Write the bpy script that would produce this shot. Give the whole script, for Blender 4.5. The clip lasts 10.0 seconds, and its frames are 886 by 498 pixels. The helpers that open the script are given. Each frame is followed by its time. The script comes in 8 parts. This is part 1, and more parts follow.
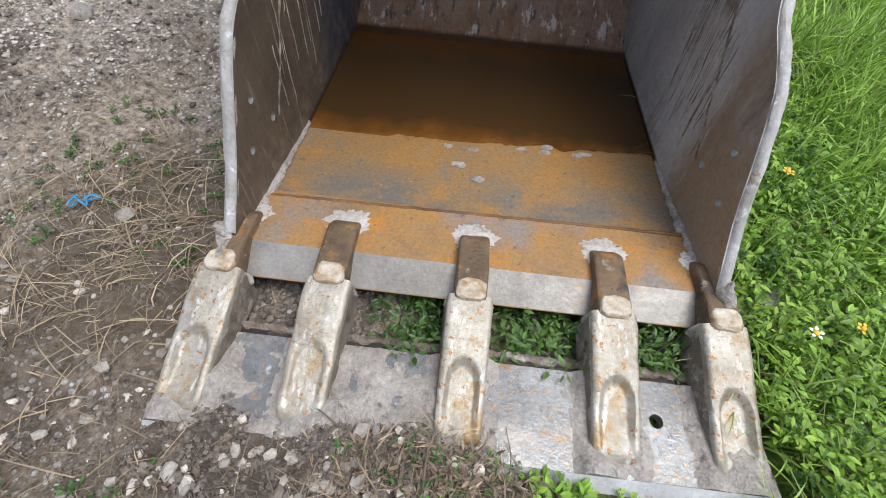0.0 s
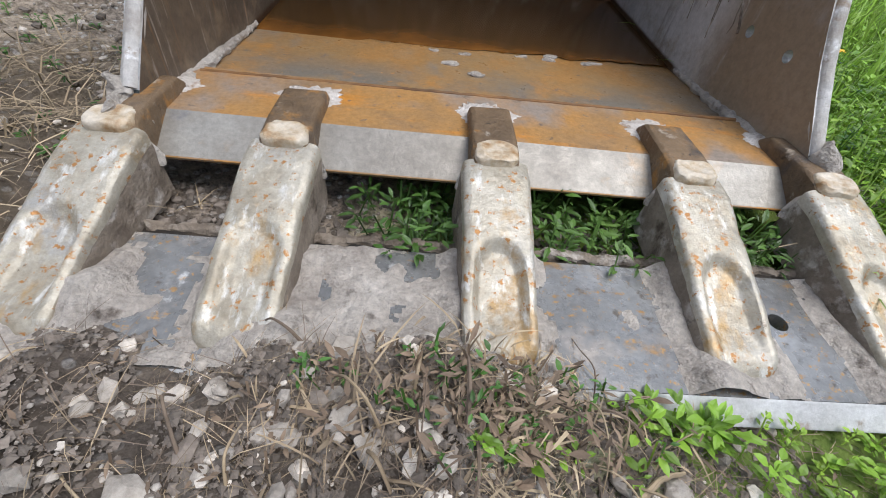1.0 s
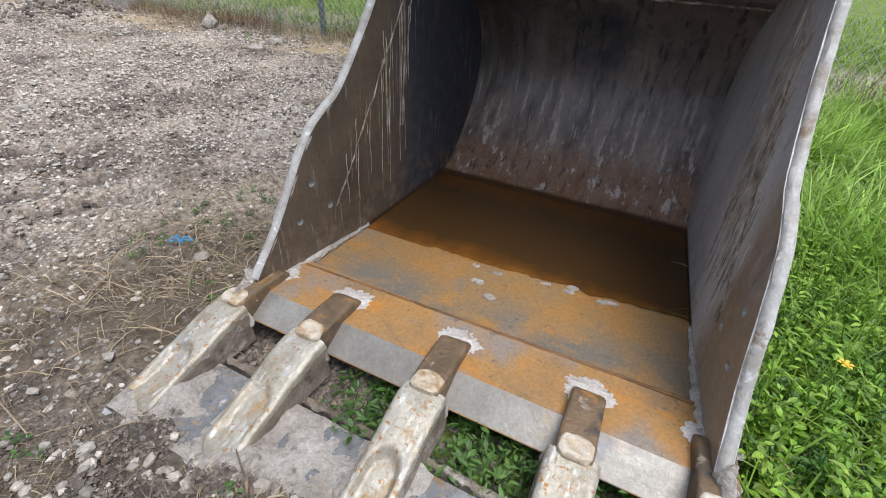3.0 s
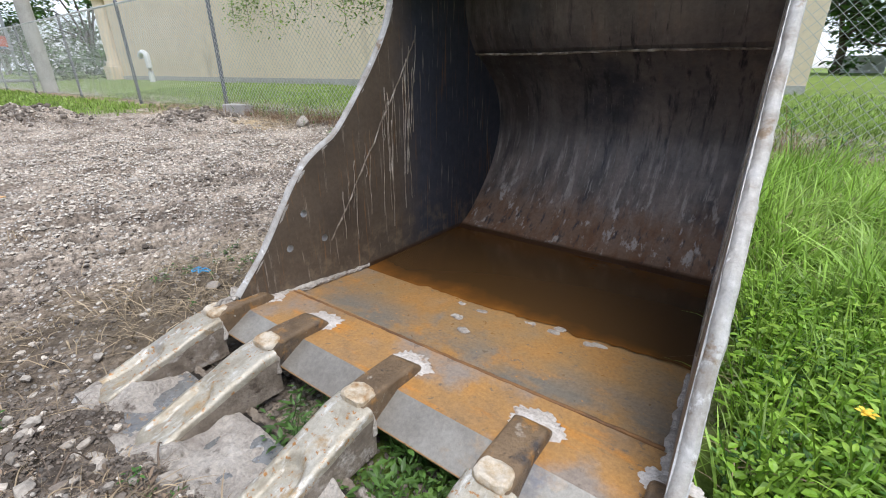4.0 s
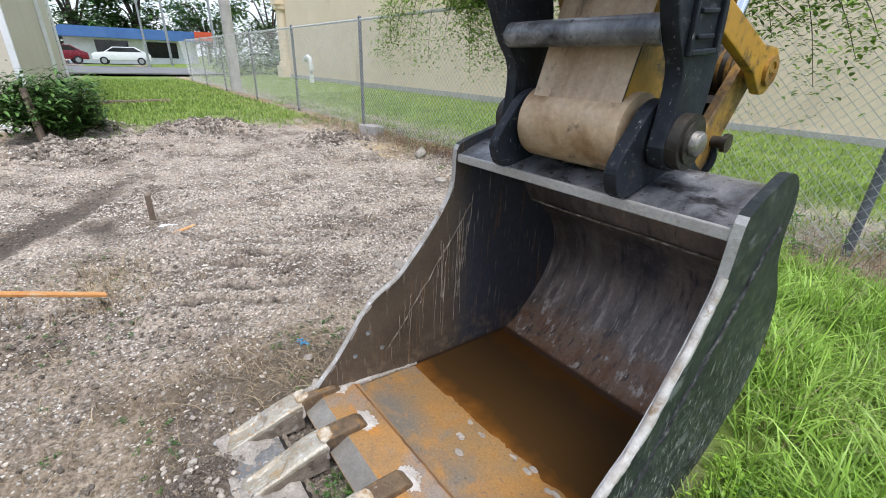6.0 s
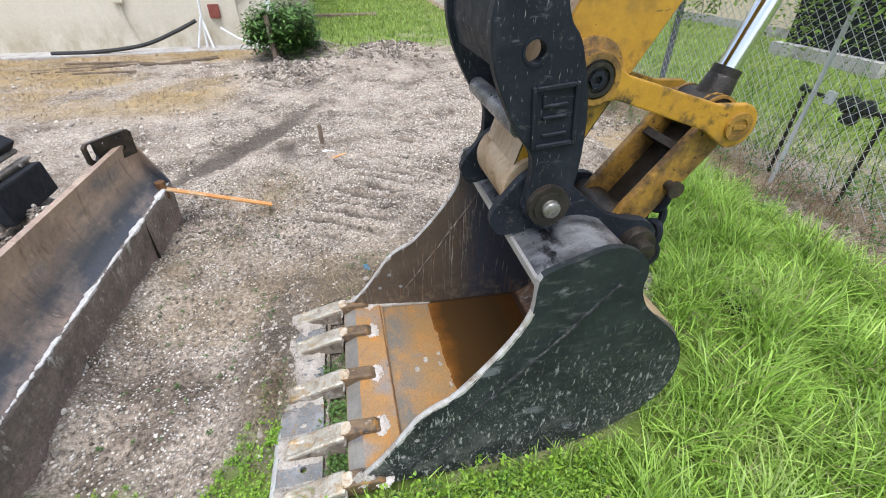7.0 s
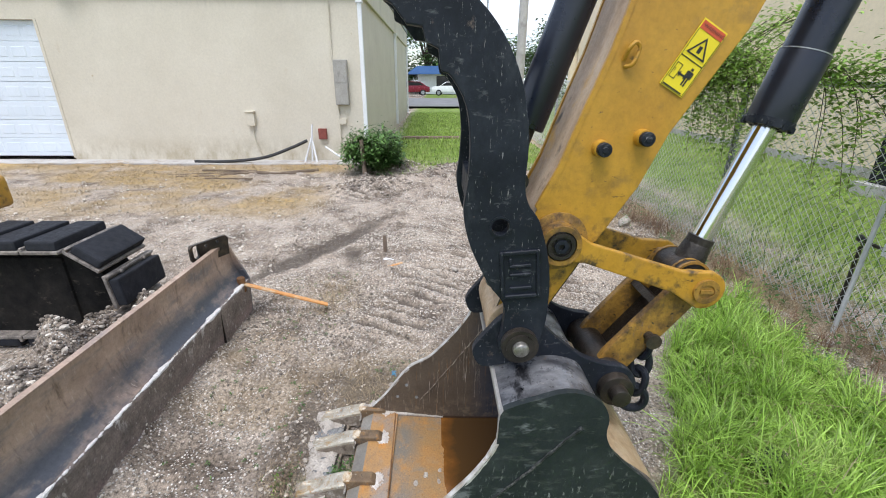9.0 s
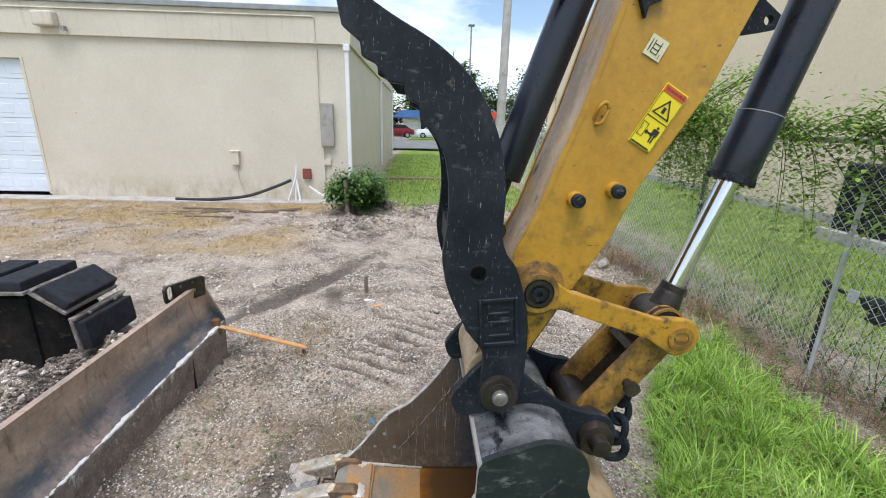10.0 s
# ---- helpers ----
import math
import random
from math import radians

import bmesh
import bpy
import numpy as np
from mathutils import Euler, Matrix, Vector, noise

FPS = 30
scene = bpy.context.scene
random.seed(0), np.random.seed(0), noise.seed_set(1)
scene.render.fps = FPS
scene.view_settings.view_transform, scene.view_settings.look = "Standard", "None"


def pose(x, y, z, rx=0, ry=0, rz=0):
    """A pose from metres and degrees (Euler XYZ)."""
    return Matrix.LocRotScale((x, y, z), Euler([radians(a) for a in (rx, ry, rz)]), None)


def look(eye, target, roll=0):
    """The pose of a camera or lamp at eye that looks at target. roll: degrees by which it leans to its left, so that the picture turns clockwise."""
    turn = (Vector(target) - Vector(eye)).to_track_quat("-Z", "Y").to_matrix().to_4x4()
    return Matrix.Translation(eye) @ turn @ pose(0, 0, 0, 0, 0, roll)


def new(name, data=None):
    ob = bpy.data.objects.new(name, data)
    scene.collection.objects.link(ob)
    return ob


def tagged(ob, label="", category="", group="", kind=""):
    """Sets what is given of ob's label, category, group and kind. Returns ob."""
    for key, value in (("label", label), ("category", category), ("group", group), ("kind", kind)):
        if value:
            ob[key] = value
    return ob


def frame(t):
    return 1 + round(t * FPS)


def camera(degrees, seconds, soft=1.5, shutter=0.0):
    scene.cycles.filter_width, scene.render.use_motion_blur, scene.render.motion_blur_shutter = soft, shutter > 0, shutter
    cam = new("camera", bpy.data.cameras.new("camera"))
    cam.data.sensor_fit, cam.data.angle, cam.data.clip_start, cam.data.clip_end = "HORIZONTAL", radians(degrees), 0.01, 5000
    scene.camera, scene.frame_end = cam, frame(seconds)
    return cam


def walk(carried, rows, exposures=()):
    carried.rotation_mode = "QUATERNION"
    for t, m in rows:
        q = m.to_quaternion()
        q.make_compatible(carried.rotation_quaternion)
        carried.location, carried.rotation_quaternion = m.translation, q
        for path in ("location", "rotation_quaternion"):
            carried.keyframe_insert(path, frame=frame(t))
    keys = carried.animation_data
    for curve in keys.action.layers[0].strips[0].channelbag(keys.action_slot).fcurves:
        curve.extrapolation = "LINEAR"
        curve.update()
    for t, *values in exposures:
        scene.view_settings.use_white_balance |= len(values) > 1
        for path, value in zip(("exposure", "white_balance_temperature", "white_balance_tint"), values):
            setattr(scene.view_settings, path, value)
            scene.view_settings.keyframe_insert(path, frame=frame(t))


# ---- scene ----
cam = camera(91.8, 10.0, soft=1.0)
PATH = [
    (0, (-0.047, -0.378, 0.76), (-0.076, 0.756, -0.887), 5.5),
    (0.5, (-0.118, -0.418, 0.58), (-0.067, 0.782, -1.019), 7.9),
    (1, (-0.097, -0.446, 0.397), (0.058, 0.92, -1.055), 9.0),
    (1.5, (-0.068, -0.443, 0.349), (0.166, 1.082, -0.923), 8.0),
    (2, (-0.055, -0.42, 0.396), (0.181, 1.236, -0.701), 6.3),
    (2.5, (0.046, -0.452, 0.584), (-0.196, 1.13, -0.615), 4.5),
    (3.8, (0.418, -0.368, 0.74), (-0.62, 1.115, -0.111), 1.6),
    (4, (0.436, -0.365, 0.587), (-0.656, 1.121, -0.187), -0.2),
    (4.5, (0.439, -0.431, 0.399), (-0.673, 1.094, -0.264), -1.3),
    (5, (0.453, -0.466, 0.349), (-0.658, 1.085, -0.25), -0.9),
    (5.5, (0.487, -0.486, 0.525), (-0.766, 0.944, -0.094), 0.2),
    (5.7, (0.54, -0.448, 0.775), (-0.791, 0.885, 0.103), 1.1),
    (6.8, (1.176, 0.101, 1.555), (-0.427, 0.547, 0.446), 0.2),
    (7, (1.238, 0.165, 1.569), (-0.367, 0.497, 0.423), -0.2),
    (7.5, (1.394, 0.283, 1.569), (-0.223, 0.416, 0.399), -1.0),
    (8, (1.399, 0.407, 1.642), (-0.289, 0.446, 0.57), -1.3),
    (8.5, (1.409, 0.41, 1.718), (-0.381, 0.432, 0.825), -0.5),
    (9, (1.437, 0.398, 1.776), (-0.424, 0.431, 1.044), 0.3),
    (9.5, (1.438, 0.398, 1.809), (-0.468, 0.459, 1.205), 0.9),
    (10, (1.44, 0.409, 1.803), (-0.477, 0.521, 1.244), 1.5),
]
walk(cam, [(t, look(eye, target, roll)) for t, eye, target, roll in PATH],
     exposures=[(0, 0.5), (2.5, 0.5), (4.0, 0.62), (5.5, 0.62), (7.0, 0.78), (9.0, 0.66), (10.0, 0.56)])

# world: bright broken cloud
world = bpy.data.worlds.new("sky")
scene.world = world
world.use_nodes = True
wn, wl = world.node_tree.nodes, world.node_tree.links
wn.clear()
w_out, w_bg = wn.new("ShaderNodeOutputWorld"), wn.new("ShaderNodeBackground")
w_sky = wn.new("ShaderNodeTexSky")
w_sky.sky_type = "NISHITA"
w_sky.sun_disc = False
w_sky.sun_elevation, w_sky.sun_rotation = radians(68), radians(109)
w_co, w_map, w_noise, w_ramp, w_mix = (wn.new(k) for k in ("ShaderNodeTexCoord", "ShaderNodeMapping", "ShaderNodeTexNoise", "ShaderNodeValToRGB", "ShaderNodeMixRGB"))
w_map.inputs["Scale"].default_value = (1.0, 1.0, 2.6)
w_map.inputs["Location"].default_value = (0.35, 0.1, 0.2)
w_noise.inputs["Scale"].default_value, w_noise.inputs["Detail"].default_value, w_noise.inputs["Roughness"].default_value = 2.6, 9, 0.58
w_ramp.color_ramp.elements[0].position, w_ramp.color_ramp.elements[1].position = 0.40, 0.60
w_mix.inputs[2].default_value = (6.4, 7.0, 8.2, 1)
wl.new(w_co.outputs["Generated"], w_map.inputs["Vector"])
wl.new(w_map.outputs["Vector"], w_noise.inputs["Vector"])
wl.new(w_noise.outputs["Fac"], w_ramp.inputs["Fac"])
wl.new(w_ramp.outputs["Color"], w_mix.inputs[0])
wl.new(w_sky.outputs["Color"], w_mix.inputs[1])
wl.new(w_mix.outputs["Color"], w_bg.inputs["Color"])
wl.new(w_bg.outputs["Background"], w_out.inputs["Surface"])
w_bg.inputs["Strength"].default_value = 0.134

sun = new("sun", bpy.data.lights.new("sun", "SUN"))
sun.data.energy, sun.data.angle, sun.data.color = 2.2, radians(36), (1.0, 0.985, 0.985)
sun.matrix_world = look((4.6, -1.6, 12), (0, 0, 0))


# ---- materials ----
def ramp_node(nt, stops):
    r = nt.nodes.new("ShaderNodeValToRGB")
    e = r.color_ramp.elements
    while len(e) < len(stops):
        e.new(0.5)
    for el, (p, c) in zip(e, stops):
        el.position, el.color = p, (*c, 1)
    return r


def noise_node(nt, vec, scale, detail=6, rough=0.6):
    n = nt.nodes.new("ShaderNodeTexNoise")
    n.inputs["Scale"].default_value, n.inputs["Detail"].default_value, n.inputs["Roughness"].default_value = scale, detail, rough
    nt.links.new(vec, n.inputs["Vector"])
    return n.outputs["Fac"]


def band(nt, fac, lo, hi):
    m = nt.nodes.new("ShaderNodeMapRange")
    m.inputs["From Min"].default_value, m.inputs["From Max"].default_value = lo, hi
    nt.links.new(fac, m.inputs["Value"])
    return m.outputs["Result"]


def mixed(nt, fac, a, b):
    m = nt.nodes.new("ShaderNodeMixRGB")
    for sock, v in zip(m.inputs, (fac, a, b)):
        if isinstance(v, bpy.types.NodeSocket):
            nt.links.new(v, sock)
        elif isinstance(v, tuple):
            sock.default_value = (*v, 1)
        else:
            sock.default_value = v
    return m.outputs["Color"]


def math_node(nt, op, a, b):
    m = nt.nodes.new("ShaderNodeMath")
    m.operation = op
    for sock, v in zip(m.inputs, (a, b)):
        if isinstance(v, bpy.types.NodeSocket):
            nt.links.new(v, sock)
        else:
            sock.default_value = v
    return m.outputs[0]


def mat(name, stops, scale=6, rough=(0.6, 0.85), metal=0.0, bump=0.15, bscale=60, stretch=(1, 1, 1), layers=(), island=0.0, spec=0.5, thin=0.0, grit=0.13):
    """stops: colours over broad noise. layers: (colour, scale, lo, hi, stretch, (axis, none, full)...) of stains, and
    in places painted shade, laid over it by noise, some only along a stretch of an axis.
    """
    m = bpy.data.materials.new(name)
    m.use_nodes = True
    nt = m.node_tree
    b = nt.nodes["Principled BSDF"]
    co = nt.nodes.new("ShaderNodeTexCoord").outputs["Object"]

    def stretched(v):
        mp = nt.nodes.new("ShaderNodeMapping")
        mp.inputs["Scale"].default_value = v
        nt.links.new(co, mp.inputs["Vector"])
        return mp.outputs["Vector"]

    base = noise_node(nt, stretched(stretch), scale, 8)
    r = ramp_node(nt, stops)
    nt.links.new(base, r.inputs["Fac"])
    colour = r.outputs["Color"]
    xyz = nt.nodes.new("ShaderNodeSeparateXYZ")
    nt.links.new(co, xyz.inputs[0])
    for c, s, lo, hi, st, *where in layers:
        fac = band(nt, noise_node(nt, stretched(st), s, 9, 0.65), lo, hi)
        for axis, a, b_ in where:
            ragged = math_node(nt, "ADD", xyz.outputs[axis], math_node(nt, "MULTIPLY", noise_node(nt, co, 9, 6), abs(b_ - a) * 0.8))
            fac = math_node(nt, "MULTIPLY", fac, band(nt, ragged, a + abs(b_ - a) * 0.4, b_ + abs(b_ - a) * 0.4))
        colour = mixed(nt, fac, colour, c)
    if island:
        g = nt.nodes.new("ShaderNodeNewGeometry")
        h = nt.nodes.new("ShaderNodeHueSaturation")
        v = nt.nodes.new("ShaderNodeMapRange")
        v.inputs["To Min"].default_value, v.inputs["To Max"].default_value = 1 - island, 1 + island
        nt.links.new(g.outputs["Random Per Island"], v.inputs["Value"])
        nt.links.new(v.outputs["Result"], h.inputs["Value"])
        nt.links.new(colour, h.inputs["Color"])
        colour = h.outputs["Color"]
    if bump and grit:  # fine specks, darker and lighter than the broad colour
        speck = nt.nodes.new("ShaderNodeMapRange")
        for k, v in (("From Min", 0.36), ("From Max", 0.64), ("To Min", 1 - grit * 1.5), ("To Max", 1 + grit)):
            speck.inputs[k].default_value = v
        nt.links.new(noise_node(nt, co, bscale * 0.9, 10, 0.78), speck.inputs["Value"])
        h2 = nt.nodes.new("ShaderNodeHueSaturation")
        nt.links.new(speck.outputs["Result"], h2.inputs["Value"])
        nt.links.new(colour, h2.inputs["Color"])
        colour = h2.outputs["Color"]
    nt.links.new(colour, b.inputs["Base Color"])
    fine = noise_node(nt, co, bscale, 8, 0.65)
    rr = nt.nodes.new("ShaderNodeMapRange")
    rr.inputs["From Min"].default_value, rr.inputs["From Max"].default_value = 0.3, 0.7
    rr.inputs["To Min"].default_value, rr.inputs["To Max"].default_value = rough
    nt.links.new(noise_node(nt, co, bscale * 0.3, 6), rr.inputs["Value"])
    nt.links.new(rr.outputs["Result"], b.inputs["Roughness"])
    b.inputs["Metallic"].default_value = metal
    b.inputs["Specular IOR Level"].default_value = spec
    if bump:
        bp = nt.nodes.new("ShaderNodeBump")
        bp.inputs["Strength"].default_value, bp.inputs["Distance"].default_value = bump, 0.02
        nt.links.new(fine, bp.inputs["Height"])
        nt.links.new(bp.outputs["Normal"], b.inputs["Normal"])
    if thin:  # light shining through a leaf
        tr, mx = nt.nodes.new("ShaderNodeBsdfTranslucent"), nt.nodes.new("ShaderNodeMixShader")
        nt.links.new(colour, tr.inputs["Color"])
        mx.inputs[0].default_value = thin
        nt.links.new(b.outputs[0], mx.inputs[1])
        nt.links.new(tr.outputs[0], mx.inputs[2])
        nt.links.new(mx.outputs[0], nt.nodes["Material Output"].inputs["Surface"])
    return m


U = (1, 1, 1)


def gritty(g, *args, **kw):
    return mat(*args, grit=g, **kw)


RUST = (0.22, 0.085, 0.022)
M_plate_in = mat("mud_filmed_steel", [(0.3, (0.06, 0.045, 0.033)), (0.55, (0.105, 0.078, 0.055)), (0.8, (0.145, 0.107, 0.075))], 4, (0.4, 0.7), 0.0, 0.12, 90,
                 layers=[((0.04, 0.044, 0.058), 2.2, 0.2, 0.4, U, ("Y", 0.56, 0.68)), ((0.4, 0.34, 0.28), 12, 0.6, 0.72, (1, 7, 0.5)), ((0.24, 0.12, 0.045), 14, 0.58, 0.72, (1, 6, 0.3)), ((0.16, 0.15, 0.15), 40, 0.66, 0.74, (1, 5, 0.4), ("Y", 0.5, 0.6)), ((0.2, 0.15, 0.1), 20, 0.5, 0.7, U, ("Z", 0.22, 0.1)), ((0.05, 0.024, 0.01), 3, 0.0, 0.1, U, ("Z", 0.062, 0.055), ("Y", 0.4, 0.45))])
# back plate: the X layer paints shade into the colour towards the left end
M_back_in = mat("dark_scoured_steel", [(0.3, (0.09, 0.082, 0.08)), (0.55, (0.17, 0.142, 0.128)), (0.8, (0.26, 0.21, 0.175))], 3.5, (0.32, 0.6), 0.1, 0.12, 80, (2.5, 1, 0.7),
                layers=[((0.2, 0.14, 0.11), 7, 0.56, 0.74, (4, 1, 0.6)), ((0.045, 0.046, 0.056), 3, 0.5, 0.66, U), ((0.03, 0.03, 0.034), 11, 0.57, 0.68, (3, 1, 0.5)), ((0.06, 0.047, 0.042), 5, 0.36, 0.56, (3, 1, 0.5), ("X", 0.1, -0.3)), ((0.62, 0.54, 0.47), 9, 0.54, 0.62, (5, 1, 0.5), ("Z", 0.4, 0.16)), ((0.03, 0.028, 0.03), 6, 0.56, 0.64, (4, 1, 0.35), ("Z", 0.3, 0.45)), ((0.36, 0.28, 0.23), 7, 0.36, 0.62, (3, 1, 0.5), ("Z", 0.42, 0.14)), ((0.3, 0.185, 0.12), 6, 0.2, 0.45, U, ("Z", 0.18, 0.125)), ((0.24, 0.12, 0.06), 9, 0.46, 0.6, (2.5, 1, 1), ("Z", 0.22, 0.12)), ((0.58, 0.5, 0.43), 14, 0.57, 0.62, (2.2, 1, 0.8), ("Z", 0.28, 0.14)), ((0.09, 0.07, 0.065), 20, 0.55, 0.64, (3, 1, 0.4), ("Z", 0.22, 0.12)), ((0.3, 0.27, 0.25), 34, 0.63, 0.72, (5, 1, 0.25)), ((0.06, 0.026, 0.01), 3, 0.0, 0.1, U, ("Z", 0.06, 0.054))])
# rubbed grey steel of the right plate, its colour lightened for the light there
M_plate_in_grey = mat("rubbed_lit_steel_side", [(0.3, (0.36, 0.34, 0.34)), (0.55, (0.5, 0.485, 0.48)), (0.8, (0.6, 0.585, 0.58))], 4, (0.33, 0.55), 0.1, 0.12, 90, (1, 2, 0.6),
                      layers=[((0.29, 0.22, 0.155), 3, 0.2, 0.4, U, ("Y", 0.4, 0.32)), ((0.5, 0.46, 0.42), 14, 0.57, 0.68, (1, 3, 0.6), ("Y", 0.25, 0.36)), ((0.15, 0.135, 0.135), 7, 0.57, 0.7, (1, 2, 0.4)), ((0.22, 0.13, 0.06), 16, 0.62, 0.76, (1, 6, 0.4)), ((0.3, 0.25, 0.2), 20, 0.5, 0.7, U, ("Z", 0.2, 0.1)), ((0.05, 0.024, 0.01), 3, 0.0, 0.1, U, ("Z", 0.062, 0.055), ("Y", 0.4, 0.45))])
M_plate_out = mat("black_scuffed_paint", [(0.3, (0.012, 0.016, 0.018)), (0.55, (0.022, 0.028, 0.029)), (0.8, (0.04, 0.047, 0.047))], 5, (0.4, 0.62), 0.0, 0.08, 70, spec=0.25,
                  layers=[((0.075, 0.08, 0.075), 18, 0.56, 0.72, (1, 0.6, 2)), ((0.42, 0.42, 0.39), 50, 0.58, 0.63, (1, 1.3, 0.45), ("Z", 0.7, 0.2)), ((0.3, 0.31, 0.29), 110, 0.56, 0.64, (1, 1.2, 0.6), ("Z", 0.55, 0.15)), ((0.16, 0.16, 0.14), 8, 0.5, 0.7, U, ("Z", 0.32, 0.08)), ((0.14, 0.15, 0.15), 4, 0.6, 0.68, (1, 1, 3)), ((0.1, 0.11, 0.105), 60, 0.66, 0.72, (1, 0.3, 2))])
M_edge = mat("worn_bright_steel", [(0.3, (0.34, 0.325, 0.305)), (0.6, (0.44, 0.43, 0.415)), (0.8, (0.52, 0.515, 0.505))], 5, (0.35, 0.55), 0.45, 0.25, 120,
             layers=[((0.2, 0.15, 0.11), 16, 0.6, 0.72, U)])
M_rim = mat("pale_worn_rim", [(0.3, (0.27, 0.225, 0.18)), (0.5, (0.42, 0.395, 0.365)), (0.75, (0.58, 0.57, 0.555))], 16, (0.5, 0.75), 0.1, 0.25, 130, layers=[((0.24, 0.17, 0.11), 20, 0.6, 0.68, U), ((0.72, 0.71, 0.7), 34, 0.6, 0.68, U)])
M_bright = mat("scraped_bright_steel", [(0.3, (0.4, 0.395, 0.385)), (0.6, (0.55, 0.55, 0.55)), (0.8, (0.66, 0.665, 0.67))], 14, (0.45, 0.65), 0.1, 0.15, 120, layers=[((0.3, 0.24, 0.19), 24, 0.6, 0.68, U)])
M_seam = mat("mud_dusted_weld", [(0.4, (0.12, 0.09, 0.065)), (0.52, (0.24, 0.19, 0.15)), (0.68, (0.48, 0.42, 0.36))], 40, (0.7, 0.9), 0, 0.3, 120)
M_run = mat("dried_mud_runs", [(0.38, (0.14, 0.108, 0.08)), (0.52, (0.3, 0.25, 0.2)), (0.66, (0.5, 0.44, 0.38))], 24, (0.75, 0.95), 0, 0.2, 120, island=0.25)
M_boss = mat("cream_worn_boss", [(0.34, (0.3, 0.17, 0.07)), (0.46, (0.48, 0.38, 0.26)), (0.6, (0.6, 0.53, 0.43))], 38, (0.45, 0.7), 0.1, 0.25, 150)
M_outweld = mat("cracked_black_weld", [(0.4, (0.006, 0.007, 0.008)), (0.55, (0.022, 0.024, 0.025)), (0.7, (0.13, 0.13, 0.12))], 45, (0.5, 0.8), 0, 0.4, 120)
M_rustline = mat("dark_rusty_weld", [(0.3, (0.09, 0.045, 0.02)), (0.55, (0.19, 0.09, 0.03)), (0.8, (0.28, 0.14, 0.05))], 18, (0.5, 0.8), 0, 0.3, 120)
M_lip = mat("polished_lip_steel", [(0.3, (0.19, 0.17, 0.145)), (0.6, (0.3, 0.28, 0.245)), (0.85, (0.4, 0.38, 0.34))], 7, (0.35, 0.55), 0.35, 0.12, 140,
            layers=[((0.12, 0.13, 0.17), 6, 0.62, 0.75, U), ((0.36, 0.25, 0.15), 11, 0.62, 0.78, U)])
M_floor = gritty(0.17, "rust_filmed_floor", [(0.28, (0.25, 0.185, 0.12)), (0.45, (0.31, 0.19, 0.085)), (0.62, (0.36, 0.19, 0.065)), (0.8, (0.35, 0.23, 0.125))], 7, (0.26, 0.48), 0.0, 0.1, 150,
              layers=[((0.215, 0.192, 0.16), 4.2, 0.56, 0.7, (1.3, 1, 1)), ((0.18, 0.158, 0.128), 6, 0.4, 0.56, (0.8, 1.6, 1), ("Y", 0.34, 0.24)), ((0.42, 0.2, 0.05), 11, 0.56, 0.72, U), ((0.14, 0.12, 0.11), 60, 0.6, 0.68, U), ((0.55, 0.27, 0.07), 90, 0.64, 0.7, U), ((0.6, 0.52, 0.44), 26, 0.72, 0.8, U)])
M_lipplate = gritty(0.17, "rusty_lip_plate", [(0.28, (0.23, 0.15, 0.085)), (0.5, (0.36, 0.2, 0.075)), (0.75, (0.45, 0.21, 0.05))], 8, (0.35, 0.6), 0.0, 0.12, 150,
                 layers=[((0.27, 0.22, 0.18), 5, 0.52, 0.66, U), ((0.5, 0.21, 0.035), 7, 0.58, 0.7, (0.6, 3, 1)), ((0.16, 0.12, 0.09), 60, 0.6, 0.68, U)])
M_tooth = gritty(0.13, "ground_tooth_steel", [(0.28, (0.26, 0.215, 0.15)), (0.5, (0.41, 0.37, 0.295)), (0.75, (0.53, 0.495, 0.425))], 20, (0.3, 0.48), 0.35, 0.22, 170,
              layers=[((0.34, 0.345, 0.35), 9, 0.56, 0.7, U), ((0.38, 0.25, 0.11), 20, 0.53, 0.66, (1.3, 0.6, 1), ("Y", -0.09, -0.13)), ((0.36, 0.24, 0.11), 18, 0.58, 0.68, U), ((0.62, 0.6, 0.55), 40, 0.56, 0.66, (1.6, 0.5, 1)), ((0.36, 0.17, 0.05), 95, 0.58, 0.63, U), ((0.2, 0.16, 0.12), 70, 0.66, 0.7, U)])
M_tooth_side = mat("mud_caked_tooth_side", [(0.3, (0.12, 0.09, 0.065)), (0.55, (0.24, 0.195, 0.15)), (0.8, (0.38, 0.325, 0.27))], 22, (0.6, 0.9), 0.0, 0.5, 140,
                   layers=[((0.5, 0.45, 0.4), 16, 0.54, 0.64, U), ((0.09, 0.065, 0.045), 30, 0.56, 0.66, U)])
M_mud = gritty(0.2, "dried_pale_mud", [(0.3, (0.38, 0.33, 0.285)), (0.55, (0.55, 0.495, 0.435)), (0.8, (0.67, 0.62, 0.56))], 18, (0.8, 1.0), 0.0, 0.8, 120,
            layers=[((0.12, 0.095, 0.075), 26, 0.58, 0.7, U), ((0.5, 0.47, 0.44), 45, 0.64, 0.72, U)])
M_soil = mat("dark_soil_crumbs", [(0.3, (0.12, 0.098, 0.08)), (0.6, (0.215, 0.18, 0.149)), (0.85, (0.33, 0.283, 0.24))], 25, (0.9, 1.0), 0, 0.4, 90, island=0.4)
